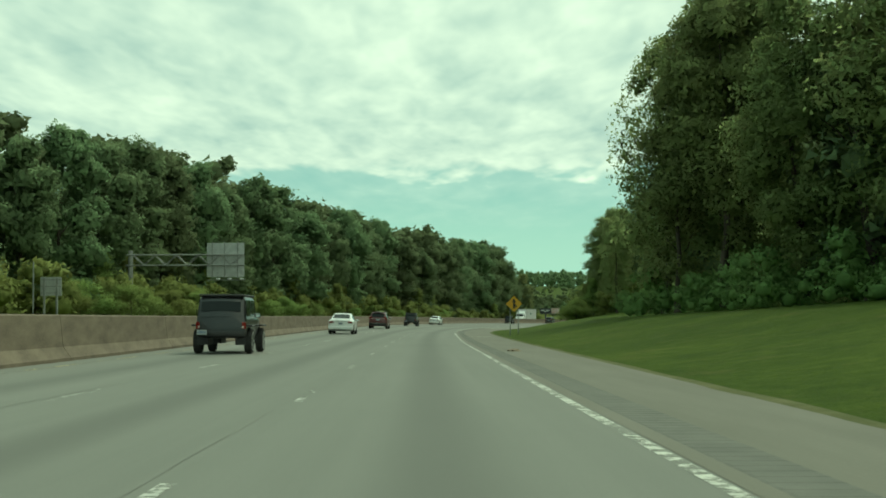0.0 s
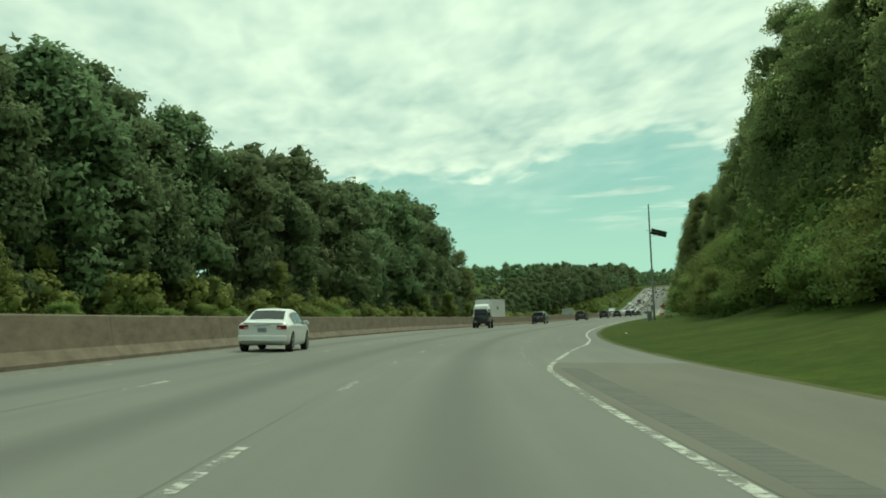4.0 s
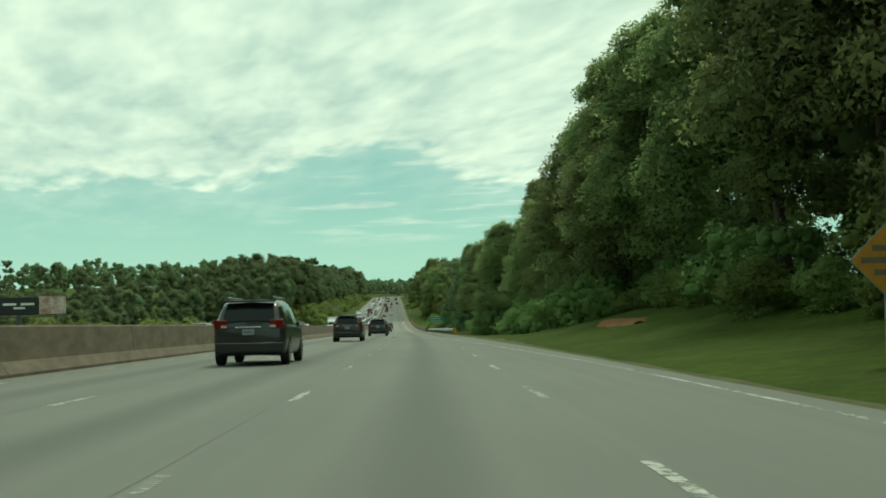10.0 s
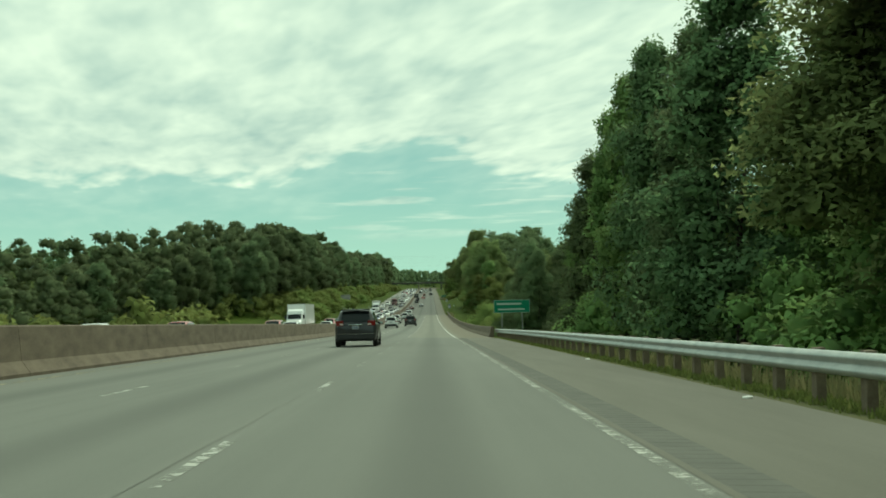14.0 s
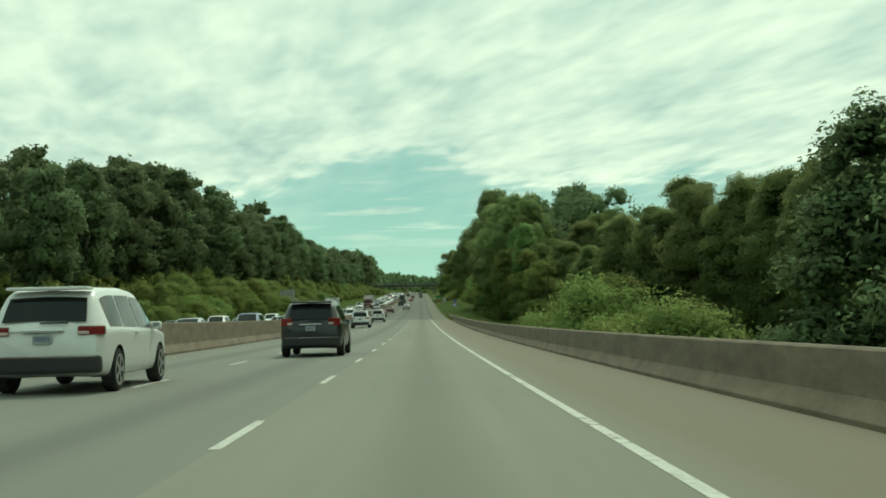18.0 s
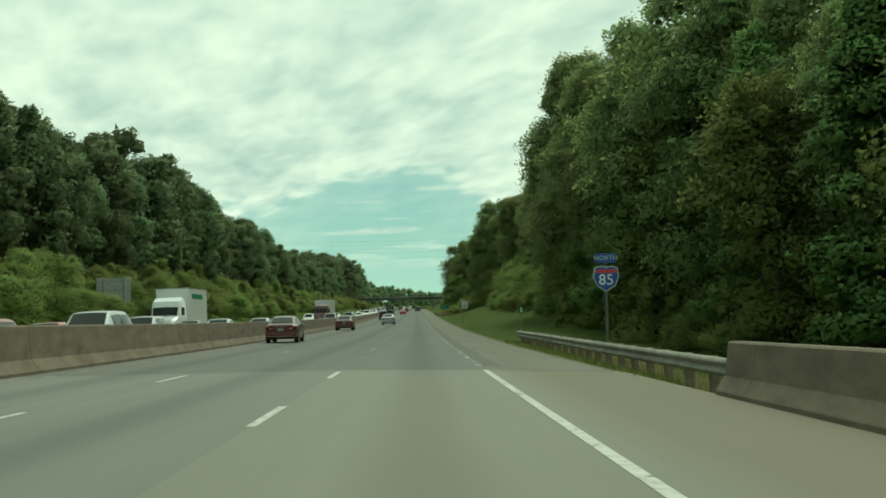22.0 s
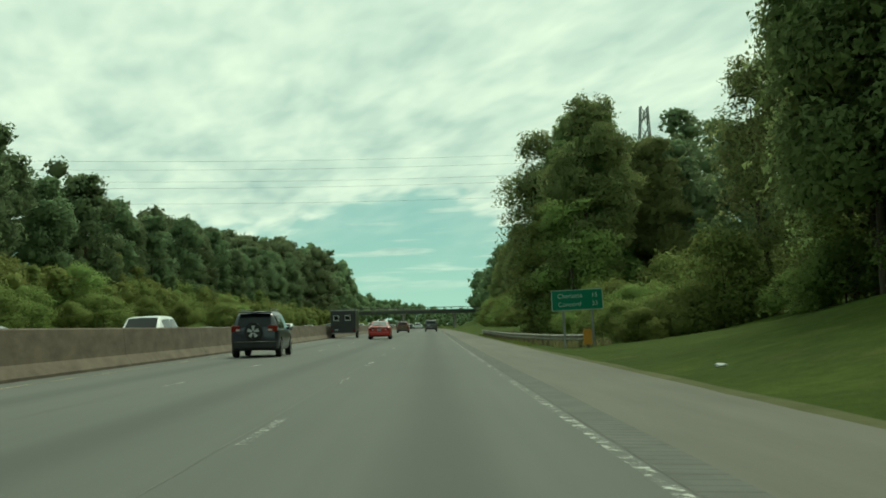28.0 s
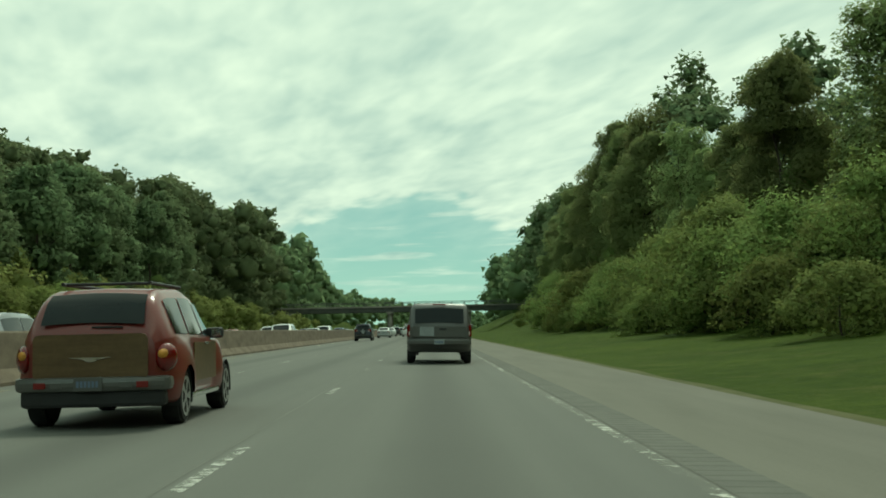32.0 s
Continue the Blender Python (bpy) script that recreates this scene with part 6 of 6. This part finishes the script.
SEDAN = [(-2.32, 0.42, 0.82, 0.88, 0.80, 0.66), (-2.26, 0.28, 0.89, 0.98, 0.87, 0.73), (-1.72, 0.22, 0.93, 1.06, 0.89, 0.70), (-0.95, 0.20, 0.94, 1.40, 0.90, 0.60), (-0.35, 0.20, 0.93, 1.47, 0.90, 0.62),
         (0.35, 0.20, 0.92, 1.44, 0.90, 0.60), (1.22, 0.20, 0.90, 0.99, 0.89, 0.72), (2.0, 0.22, 0.78, 0.86, 0.85, 0.64), (2.28, 0.30, 0.62, 0.70, 0.72, 0.5)]
SUV = [(-2.5, 0.55, 0.98, 1.02, 0.84, 0.78), (-2.44, 0.36, 1.04, 1.10, 0.93, 0.82), (-2.12, 0.28, 1.06, 1.64, 0.98, 0.70), (-1.7, 0.26, 1.06, 1.74, 0.99, 0.72), (-0.4, 0.25, 1.04, 1.77, 0.99, 0.72),
       (0.55, 0.25, 1.03, 1.72, 0.99, 0.70), (1.35, 0.26, 1.01, 1.12, 0.98, 0.78), (2.2, 0.28, 0.92, 1.0, 0.94, 0.70), (2.52, 0.40, 0.72, 0.80, 0.8, 0.6)]
BOXY = [(-2.75, 0.62, 1.10, 1.15, 0.92, 0.86), (-2.72, 0.42, 1.12, 1.20, 0.98, 0.88), (-2.52, 0.36, 1.14, 1.80, 1.0, 0.86), (-2.3, 0.35, 1.14, 1.86, 1.0, 0.85), (-0.4, 0.35, 1.13, 1.88, 1.0, 0.83),
        (0.6, 0.35, 1.12, 1.85, 1.0, 0.78), (1.2, 0.36, 1.10, 1.18, 1.0, 0.86), (2.5, 0.38, 1.04, 1.10, 0.98, 0.8), (2.75, 0.5, 0.85, 0.92, 0.9, 0.7)]
CRUISER = [(-2.12, 0.50, 0.95, 1.0, 0.70, 0.64), (-2.06, 0.34, 1.0, 1.10, 0.80, 0.70), (-1.86, 0.26, 1.02, 1.44, 0.84, 0.63), (-1.5, 0.24, 1.02, 1.56, 0.85, 0.62), (-0.4, 0.24, 1.0, 1.60, 0.85, 0.62),
           (0.35, 0.24, 0.98, 1.52, 0.85, 0.58), (0.95, 0.24, 0.96, 1.08, 0.83, 0.6), (1.8, 0.26, 0.88, 0.96, 0.66, 0.42), (2.16, 0.36, 0.7, 0.78, 0.5, 0.36)]
OFFROAD = [(-1.95, 0.62, 1.12, 1.16, 0.76, 0.72), (-1.92, 0.5, 1.14, 1.22, 0.78, 0.74), (-1.80, 0.5, 1.15, 1.78, 0.79, 0.70), (-1.6, 0.48, 1.15, 1.83, 0.79, 0.71), (-0.2, 0.48, 1.15, 1.84, 0.79, 0.71),
           (0.35, 0.48, 1.14, 1.80, 0.79, 0.69), (0.62, 0.48, 1.13, 1.17, 0.79, 0.72), (1.7, 0.5, 1.08, 1.13, 0.70, 0.6), (1.95, 0.56, 0.9, 1.0, 0.66, 0.55)]

P_WHITE = car_paint("white_paintwork", (0.72, 0.73, 0.72))
P_BLACK = car_paint("black_paintwork", (0.012, 0.012, 0.014))
P_MATT = car_paint("matt_black_top", (0.02, 0.02, 0.02), 0.7, 0, 0.1)
P_PEWTER = car_paint("pewter_paintwork", (0.1, 0.098, 0.092), 0.4, 0.2, 0.4)
P_RED = car_paint("red_paintwork", (0.36, 0.012, 0.01))
P_MAROON = car_paint("maroon_paintwork", (0.09, 0.012, 0.014))
P_RUST = car_paint("copper_red_paintwork", (0.17, 0.02, 0.015))
P_WOODY = grainy("woodgrain_panel", (0.09, 0.055, 0.026), (0.15, 0.095, 0.045), 1.5, 18, 0.35, 0, 0.05, 0.002, "Object", (1, 8, 8))
P_SILVER = car_paint("silver_paintwork", (0.42, 0.43, 0.43), 0.3, 0.5)
P_NAVY = car_paint("dark_blue_paintwork", (0.012, 0.016, 0.03))
P_TRAFFIC = traffic_paint()

W_SEDAN = ((-1.25, -0.82), (-0.75, 0.02), (0.09, 0.85))
W_SUV = ((-2.0, -1.25), (-1.15, -0.25), (-0.17, 1.0))

# ---- pewter estate in the driven lane, ahead of where the drive ends
c = build_car("estate_car", "boxy pewter grey estate car with a white patch on its tailgate", BOXY, P_PEWTER, 0.38, ((-2.4, -1.3), (-1.2, -0.2), (-0.12, 0.95)), (1, 2, 0.03, 0.97), (0.9, 0.99, 0.84, 1.2, 0.1), (0.58, 0.78, P_PEWTER), (6, 5))
part("tailgate_panel", slab(-0.82, 0.82, -2.765, -2.74, 0.82, 1.16, 0.01), P_PEWTER, c)
part("white_patch", slab(-0.6, -0.16, -2.772, -2.76, 0.86, 1.14, 0.004), M_PLATE, c, "dull white patch on the tailgate")
part("tailgate_handle", slab(0.0, 0.22, -2.785, -2.76, 1.04, 1.1, 0.01), M_TRIM, c)
part("tow_hitch", rod((0, -2.95, 0.5), (0, -2.6, 0.5), 0.04), M_TRIM, c)
part("brake_light", slab(-0.2, 0.2, -2.56, -2.5, 1.8, 1.84, 0.01), M_TAIL, c)
number_plate(c, -2.85, 0.6)
part("step_bumper", wrap(slab(-0.98, 0.98, -2.86, -2.74, 0.6, 0.74, 0.03), BOXY), P_PEWTER, c, "dull grey step bumper")
put(c, 1274.2, 0.15)

# ---- copper-red retro car with woodgrain panels
c = build_car("retro_hatchback", "copper red retro hatchback with woodgrain tailgate and doors", CRUISER, P_RUST, 0.315, ((-1.6, -0.95), (-0.86, -0.1), (-0.02, 0.7)), (1, 3, 0.05, 0.62), None, None, (6, 5), track=0.76, flare=0.085, mirrors=M_TRIM)
part("tailgate_panel", flat(rounded(1.26, 0.5, 0.07, 0, 0.8), -2.135, 0.02), P_WOODY, c, "brown woodgrain tailgate panel")
for sg in (1, -1):
    bm = bmesh.new()
    bmesh.ops.create_icosphere(bm, subdivisions=3, radius=1.0, matrix=pose(sg * 0.79, -1.93, 0.78, 12, 0, -sg * 28) @ Matrix.Diagonal((0.085, 0.16, 0.16, 1)))
    tl = part("tail_light", bm, M_TAIL, c, "red teardrop tail light")
    bm = bmesh.new()
    bmesh.ops.create_icosphere(bm, subdivisions=2, radius=1.0, matrix=pose(sg * 0.775, -2.02, 0.82, 12, 0, -sg * 28) @ Matrix.Diagonal((0.05, 0.08, 0.06, 1)))
    part("amber_lens", bm, M_ORANGE, tl)
    part("door_panel", slab(sg * 0.852 - 0.006, sg * 0.852 + 0.006, -0.72, 0.68, 0.46, 0.93, 0.003), P_WOODY, c, "brown woodgrain door panel")
    part("running_board", slab(sg * 0.84 - 0.05, sg * 0.84 + 0.05, -0.95, 0.7, 0.27, 0.34, 0.02), M_CHROME, c)
    part("door_handle", slab(sg * 0.87 - 0.01, sg * 0.87 + 0.01, -0.1, 0.06, 0.9, 0.93, 0.006), M_CHROME, c)
    part("roof_rail", rod((sg * 0.5, -1.5, 1.63), (sg * 0.5, 0.1, 1.63), 0.022), M_TRIM, c)
part("rear_bumper", wrap(slab(-0.86, 0.86, -2.22, -1.9, 0.42, 0.58, 0.06), CRUISER), P_PEWTER, c, "dull grey bumper")
part("lower_bumper", wrap(slab(-0.8, 0.8, -2.16, -1.95, 0.25, 0.43, 0.04), CRUISER), M_TRIM, c)
for x in (-0.6, -0.42, 0.34, 0.52):
    part("bumper_lens", slab(x, x + 0.13, -2.215, -2.19, 0.46, 0.53, 0.008), M_TAIL if abs(x + 0.06) > 0.5 else P_PEWTER, c)
part("wing_badge", flat([(-0.25, 0.795), (0.25, 0.795), (0.08, 0.772), (0.035, 0.745), (-0.035, 0.745), (-0.08, 0.772)][::-1], -2.142, 0.006), M_CHROME, c)
part("rear_wiper", slab(0.0, 0.34, -2.075, -2.06, 1.115, 1.135), M_TRIM, c)
part("cross_rail", rod((-0.5, -1.4, 1.63), (0.5, -1.4, 1.63), 0.018), M_TRIM, c)
number_plate(c, -2.222, 0.43, 0, 0.31, P_PEWTER)
put(c, 1251.0, -3.85)

# ---- red saloon
c = build_car("red_saloon", "bright red saloon with a chrome boot strip", SEDAN, P_RED, 0.335, W_SEDAN, (2, 3, 0.1, 0.95), (0.42, 0.8, 0.74, 0.9, 0.16), (0.30, 0.58, P_RED), (6, 5), mirrors=M_TRIM, glass=M_GLASS_SKY)
part("boot_strip", slab(-0.42, 0.42, -2.345, -2.32, 0.90, 0.935, 0.006), M_CHROME, c)
part("badge", slab(-0.07, 0.07, -2.30, -2.27, 0.985, 1.02, 0.006), M_CHROME, c)
part("boot_lip", wrap(slab(-0.66, 0.66, -2.31, -2.2, 0.955, 0.985, 0.012), SEDAN), P_RED, c)
part("aerial", rod((0, -1.05, 1.42), (0, -1.2, 1.62), 0.01), M_TRIM, c)
part("exhaust", rod((0.5, -2.36, 0.27), (0.5, -2.1, 0.27), 0.035), M_CHROME, c)
for sg in (1, -1):
    part("door_handle", slab(sg * 0.905 - 0.012, sg * 0.905 + 0.012, -0.62, -0.45, 0.86, 0.89, 0.006), P_RED, c)
number_plate(c, -2.335, 0.68)
put(c, 1179.6, -4.05)

# ---- black box trailer beyond the red saloon
tr = tagged(new("box_trailer"), "black enclosed box trailer with two white-framed rear windows", "trailer")
part("body", slab(-1.15, 1.15, -2.6, 2.6, 0.5, 2.55, 0.06), P_BLACK, tr)
part("roof_trim", slab(-1.17, 1.17, -2.62, 2.62, 2.5, 2.58, 0.02), M_DULL_STEEL, tr)
for x in (-0.62, 0.42):
    fr = part("window_frame", flat(rounded(0.5, 0.48, 0.05, x, 1.85), -2.62, 0.02), M_SIGN_WHITE, tr, "white window frame")
    part("pane", flat(rounded(0.43, 0.41, 0.05, x, 1.85), -2.626, 0.006), M_GLASS_DARK, fr)
for sg in (1, -1):
    part("tail_light", slab(sg * 1.0 - 0.08, sg * 1.0 + 0.08, -2.63, -2.6, 0.62, 0.8, 0.01), M_TAIL, tr)
    for y in (-0.45, 0.45):
        wheel(tr, sg * 1.12, y, 0.33, 0.2, sg)
    part("fender", slab(sg * 1.2 - 0.1, sg * 1.2 + 0.1, -0.95, 0.95, 0.7, 0.74, 0.01), M_DULL_STEEL, tr)
number_plate(tr, -2.61, 0.7, -0.6)
part("drawbar", slab(-0.06, 0.06, 2.6, 3.6, 0.45, 0.55), M_TRIM, tr)
part("lower_sill", slab(-1.12, 1.12, -2.64, -2.5, 0.42, 0.5, 0.01), M_DULL_STEEL, tr)
put(tr, 1194.8, -8.0)


def suv(name, label, paint, rails=True, lights=(0.56, 0.92, 0.98, 1.22, 0.14), low=M_TRIM):
    k = build_car(name, label, SUV, paint, 0.36, W_SUV, (1, 2, 0.10, 0.9), lights, (0.34, 0.62, low), (6, 5))
    part("boot_strip", slab(-0.34, 0.34, -2.53, -2.48, 1.0, 1.04, 0.008), M_CHROME, k)
    part("spoiler", slab(-0.66, 0.66, -2.3, -1.95, 1.69, 1.74, 0.02), paint, k)
    part("rear_wiper", slab(-0.05, 0.4, -2.49, -2.46, 1.14, 1.165), M_TRIM, k)
    part("bumper_strip", wrap(slab(-0.84, 0.84, -2.56, -2.545, 0.6, 0.615), SUV), M_CHROME, k)
    for sg in (1, -1):
        part("door_handle", slab(sg * 0.995 - 0.012, sg * 0.995 + 0.012, -0.5, -0.32, 0.95, 0.99, 0.006), paint, k)
        if rails:
            part("roof_rail", slab(sg * 0.6 - 0.025, sg * 0.6 + 0.025, -1.9, 0.3, 1.80, 1.84, 0.01), M_CHROME, k)
    number_plate(k, -2.515, 0.82)
    return k


# ---- black and white sport utility cars
black_suv = put(suv("black_suv", "black sport utility car with chrome roof rails", P_BLACK), 372.6, -4.75)
white_suv = put(suv("white_suv", "white sport utility car with a dark lower bumper", P_WHITE, False, (0.55, 0.95, 0.95, 1.1, 0.16)), 772.6, -7.0)
dark_suv = put(suv("dark_suv", "dark maroon sport utility car", P_MAROON, False), 122.6, -6.4)


def saloon(name, label, paint):
    k = build_car(name, label, SEDAN, paint, 0.33, W_SEDAN, (2, 3, 0.1, 0.95), (0.48, 0.8, 0.76, 0.9, 0.16), (0.34, 0.56, paint), (6, 5))
    part("boot_strip", slab(-0.3, 0.3, -2.345, -2.32, 0.89, 0.91, 0.005), M_CHROME, k)
    part("boot_lip", wrap(slab(-0.66, 0.66, -2.31, -2.2, 0.955, 0.98, 0.012), SEDAN), paint, k)
    part("lower_strip", wrap(slab(-0.74, 0.74, -2.38, -2.365, 0.36, 0.38), SEDAN), M_CHROME, k)
    for sg in (1, -1):
        part("door_handle", slab(sg * 0.905 - 0.012, sg * 0.905 + 0.012, -0.62, -0.45, 0.86, 0.89, 0.006), paint, k)
    number_plate(k, -2.335, 0.66)
    return k


maroon_saloon = put(saloon("maroon_saloon", "dark maroon saloon in the far lane", P_MAROON), 919.0, -7.5)
put(saloon("white_saloon", "white saloon with red tail lights", P_WHITE), 83.0, -6.3)
silver_saloon = put(saloon("silver_saloon", "silver saloon beside the concrete barrier", P_SILVER), 640.0, -6.8)
put(saloon("white_saloon", "white saloon behind a dark off-road car", P_WHITE), 195.7, -7.0)


def spare_wheel(k, y, z):
    bm = bmesh.new()
    bmesh.ops.create_cone(bm, cap_ends=True, segments=24, radius1=0.35, radius2=0.35, depth=0.2, matrix=Matrix.Translation((0, y, z)) @ pose(0, 0, 0, 90, 0, 0))
    bmesh.ops.bevel(bm, geom=[e for e in bm.edges if abs(e.calc_face_angle(0)) > 1.0], offset=0.03, segments=2, affect="EDGES")
    sw = part("spare_wheel", bm, M_TYRE, k, "spare wheel on the tailgate")
    vs, fs = [], []
    for i in range(5):
        a = i * 2 * math.pi / 5 + 0.3
        o = len(vs)
        for rr, da in ((0.05, -0.6), (0.24, -0.3), (0.24, 0.3), (0.05, 0.6)):
            vs.append((rr * math.cos(a + da), y - 0.106, z + rr * math.sin(a + da)))
        fs.append((o, o + 1, o + 2, o + 3))
    part("spare_rim", mesh_from("spare_rim", vs, fs, M_RIM), None, sw)


def offroad(name, label, paint, top=None):
    k = build_car(name, label, OFFROAD, paint, 0.40, ((-1.62, -0.75), (-0.66, 0.3)), (1, 2, 0.12, 0.9), (0.66, 0.78, 0.78, 1.0, 0.08), (0.55, 0.72, M_TRIM), (6, 5), track=0.80)
    for sg in (1, -1):
        for y in (-1.23, 1.17):
            part("fender_flare", slab(sg * 0.86 - 0.09, sg * 0.86 + 0.09, y - 0.5, y + 0.5, 0.86, 0.92, 0.03), M_TRIM, k)
    if top:
        part("soft_top", slab(-0.71, 0.71, -1.82, 0.36, 1.80, 1.87, 0.03), top, k, "black fabric top")
    number_plate(k, -2.05, 0.6, -0.55)
    return k


soft_top_car = put(offroad("offroad_car", "black off-road car with a fabric top and wide fenders", P_BLACK, P_MATT), 38.0, -6.5)
spare_car = suv("spare_wheel_car", "dark blue sport utility car with a spare wheel on its tailgate", P_NAVY)
spare_wheel(spare_car, -2.62, 0.98)
spare_car.scale = (0.93, 0.93, 0.98)
put(spare_car, 1131.5, -6.6)


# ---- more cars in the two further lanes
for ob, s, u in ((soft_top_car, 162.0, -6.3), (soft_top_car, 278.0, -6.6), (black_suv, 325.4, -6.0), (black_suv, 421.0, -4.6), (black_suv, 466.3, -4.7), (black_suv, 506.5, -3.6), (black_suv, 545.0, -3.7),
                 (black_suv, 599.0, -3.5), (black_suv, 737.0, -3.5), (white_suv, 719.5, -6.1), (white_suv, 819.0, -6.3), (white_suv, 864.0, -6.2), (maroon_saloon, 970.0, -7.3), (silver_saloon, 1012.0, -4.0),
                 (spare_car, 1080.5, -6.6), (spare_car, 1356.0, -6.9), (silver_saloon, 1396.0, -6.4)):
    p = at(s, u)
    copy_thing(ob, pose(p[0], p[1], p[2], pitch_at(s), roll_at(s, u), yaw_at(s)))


# ---- lorries on the opposite carriageway
def lorry(label, cab_paint, s, u, length=13.0, box_mat=None, bands=None):
    k = tagged(new("lorry"), label, "lorry")
    box_mat = box_mat or P_WHITE
    shape = [(-1.3, 0.7, 2.0, 3.0, 1.2, 1.1), (-0.6, 0.65, 2.0, 3.3, 1.22, 1.12), (0.4, 0.6, 1.9, 3.0, 1.22, 1.05), (1.0, 0.55, 1.75, 1.85, 1.15, 0.95), (2.2, 0.5, 1.45, 1.6, 1.0, 0.75), (2.5, 0.55, 1.1, 1.2, 0.85, 0.6)]
    me = loft_body(shape, cab_paint)
    part("cab", me, None, k)
    part("windscreen", end_glass(shape, 1.0, 0.4, 0.05, 0.6, 0.95, (0.02, 0.02), "windscreen", M_GLASS_DARK), None, k)
    for sg in (1, -1):
        part("side_window", side_glass(shape, -0.4, 0.5, sg, 0.02, 0.55), None, k)
        part("mirror", slab(sg * 1.3 - 0.12, sg * 1.3 + 0.12, 0.6, 0.7, 1.9, 2.5, 0.03), M_TRIM, k)
        part("headlight", slab(sg * 0.75 - 0.14, sg * 0.75 + 0.14, 2.3, 2.45, 0.95, 1.15, 0.03), M_CLEAR, k)
        for y in (1.6, -1.9, -3.1, -length + 0.2, -length + 1.4):
            wheel(k, sg * 1.08, y, 0.5, 0.3, sg)
    part("grille", slab(-0.5, 0.5, 2.44, 2.5, 0.75, 1.15, 0.02), M_CHROME, k)
    part("trailer_box", slab(-1.28, 1.28, -length - 1.4, -1.9, 1.15, 4.05, 0.04), box_mat, k, "pale box trailer")
    part("trailer_frame", slab(-0.5, 0.5, -length - 1.2, -0.8, 0.85, 1.15), M_TRIM, k)
    part("roof_edge", slab(-1.3, 1.3, -length - 1.42, -1.88, 4.0, 4.07, 0.01), M_DULL_STEEL, k)
    for z, h, y0, y1 in bands or ():
        part("livery_bar", slab(1.28, 1.285, y0, y1, z, z + h), M_GREEN, k)
        part("livery_bar", slab(-1.285, -1.28, y0, y1, z, z + h), M_GREEN, k)
    p = at(s, u)
    k.matrix_basis = pose(p[0], p[1], p[2], -pitch_at(s), -roll_at(s, u), yaw_at(s) + 180)
    return k


lorry("white articulated lorry with a plain box trailer", P_WHITE, 330, -15.6, 13.0, None, [(2.4, 0.5, -8.0, -6.5)])
lorry("white box lorry on the far carriageway", P_WHITE, 706.6, -19.2, 13.0)
lorry("red-cabbed lorry with a white box trailer", P_MAROON, 1045, -15.8, 12.0)
lorry("white lorry with lettered panels on its side", P_WHITE, 942, -19.0, 8.0, None, [(3.2, 0.4, -7.5, -3.0)])

# ---- distant traffic, built once and copied
low_sedan = build_car("traffic_car", "distant saloon in queued traffic", SEDAN, P_TRAFFIC, 0.33, ((-1.25, -0.4), (-0.32, 0.85)), (2, 3, 0.1, 0.95), (0.48, 0.8, 0.76, 0.9, 0.16), None, (6, 5), True)
low_suv = build_car("traffic_car", "distant sport utility car in queued traffic", SUV, P_TRAFFIC, 0.36, ((-2.0, -0.8), (-0.7, 1.0)), (1, 2, 0.1, 0.9), (0.56, 0.92, 0.98, 1.22, 0.14), None, (6, 5), True)
TR = random.Random(5)
first = {"low_sedan": True, "low_suv": True}


def stop_at(s, u, away):
    key = "low_suv" if TR.random() < 0.45 else "low_sedan"
    ob = low_suv if key == "low_suv" else low_sedan
    tagged(ob, group="traffic on the motorway")
    p = at(s, u)
    turn = 0 if away else 180
    m = pose(p[0], p[1], p[2], pitch_at(s) * (1 if away else -1), roll_at(s, u) * (1 if away else -1), yaw_at(s) + turn)
    if first[key]:
        ob.matrix_basis = m
        first[key] = False
    else:
        copy_thing(ob, m)


for u, gap in ((-12.4, 26), (-15.8, 22), (-19.2, 30)):
    s = (560 if u > -19 else 480) + TR.uniform(0, 20)
    while s < 1560:
        dense = 0.75 if 700 < s < 930 else (1.9 if s < 1300 else 0.8)
        clear = (285 < s < 325 or 1030 < s < 1062) and u == -15.8 or ((930 < s < 958 or 692 < s < 740) and u == -19.2)
        if not clear:
            stop_at(s, u + TR.uniform(-0.3, 0.3), False)
        s += gap * dense * TR.uniform(0.7, 1.5)
for s, u in ((1418, -3.4), (1436, -6.8), (1452, 0.1), (1465, -6.8), (1478, -3.4), (1490, 0), (1500, -6.8), (1512, -3.4), (1530, 0.1), (1540, -6.8)):
    stop_at(s, u, True)
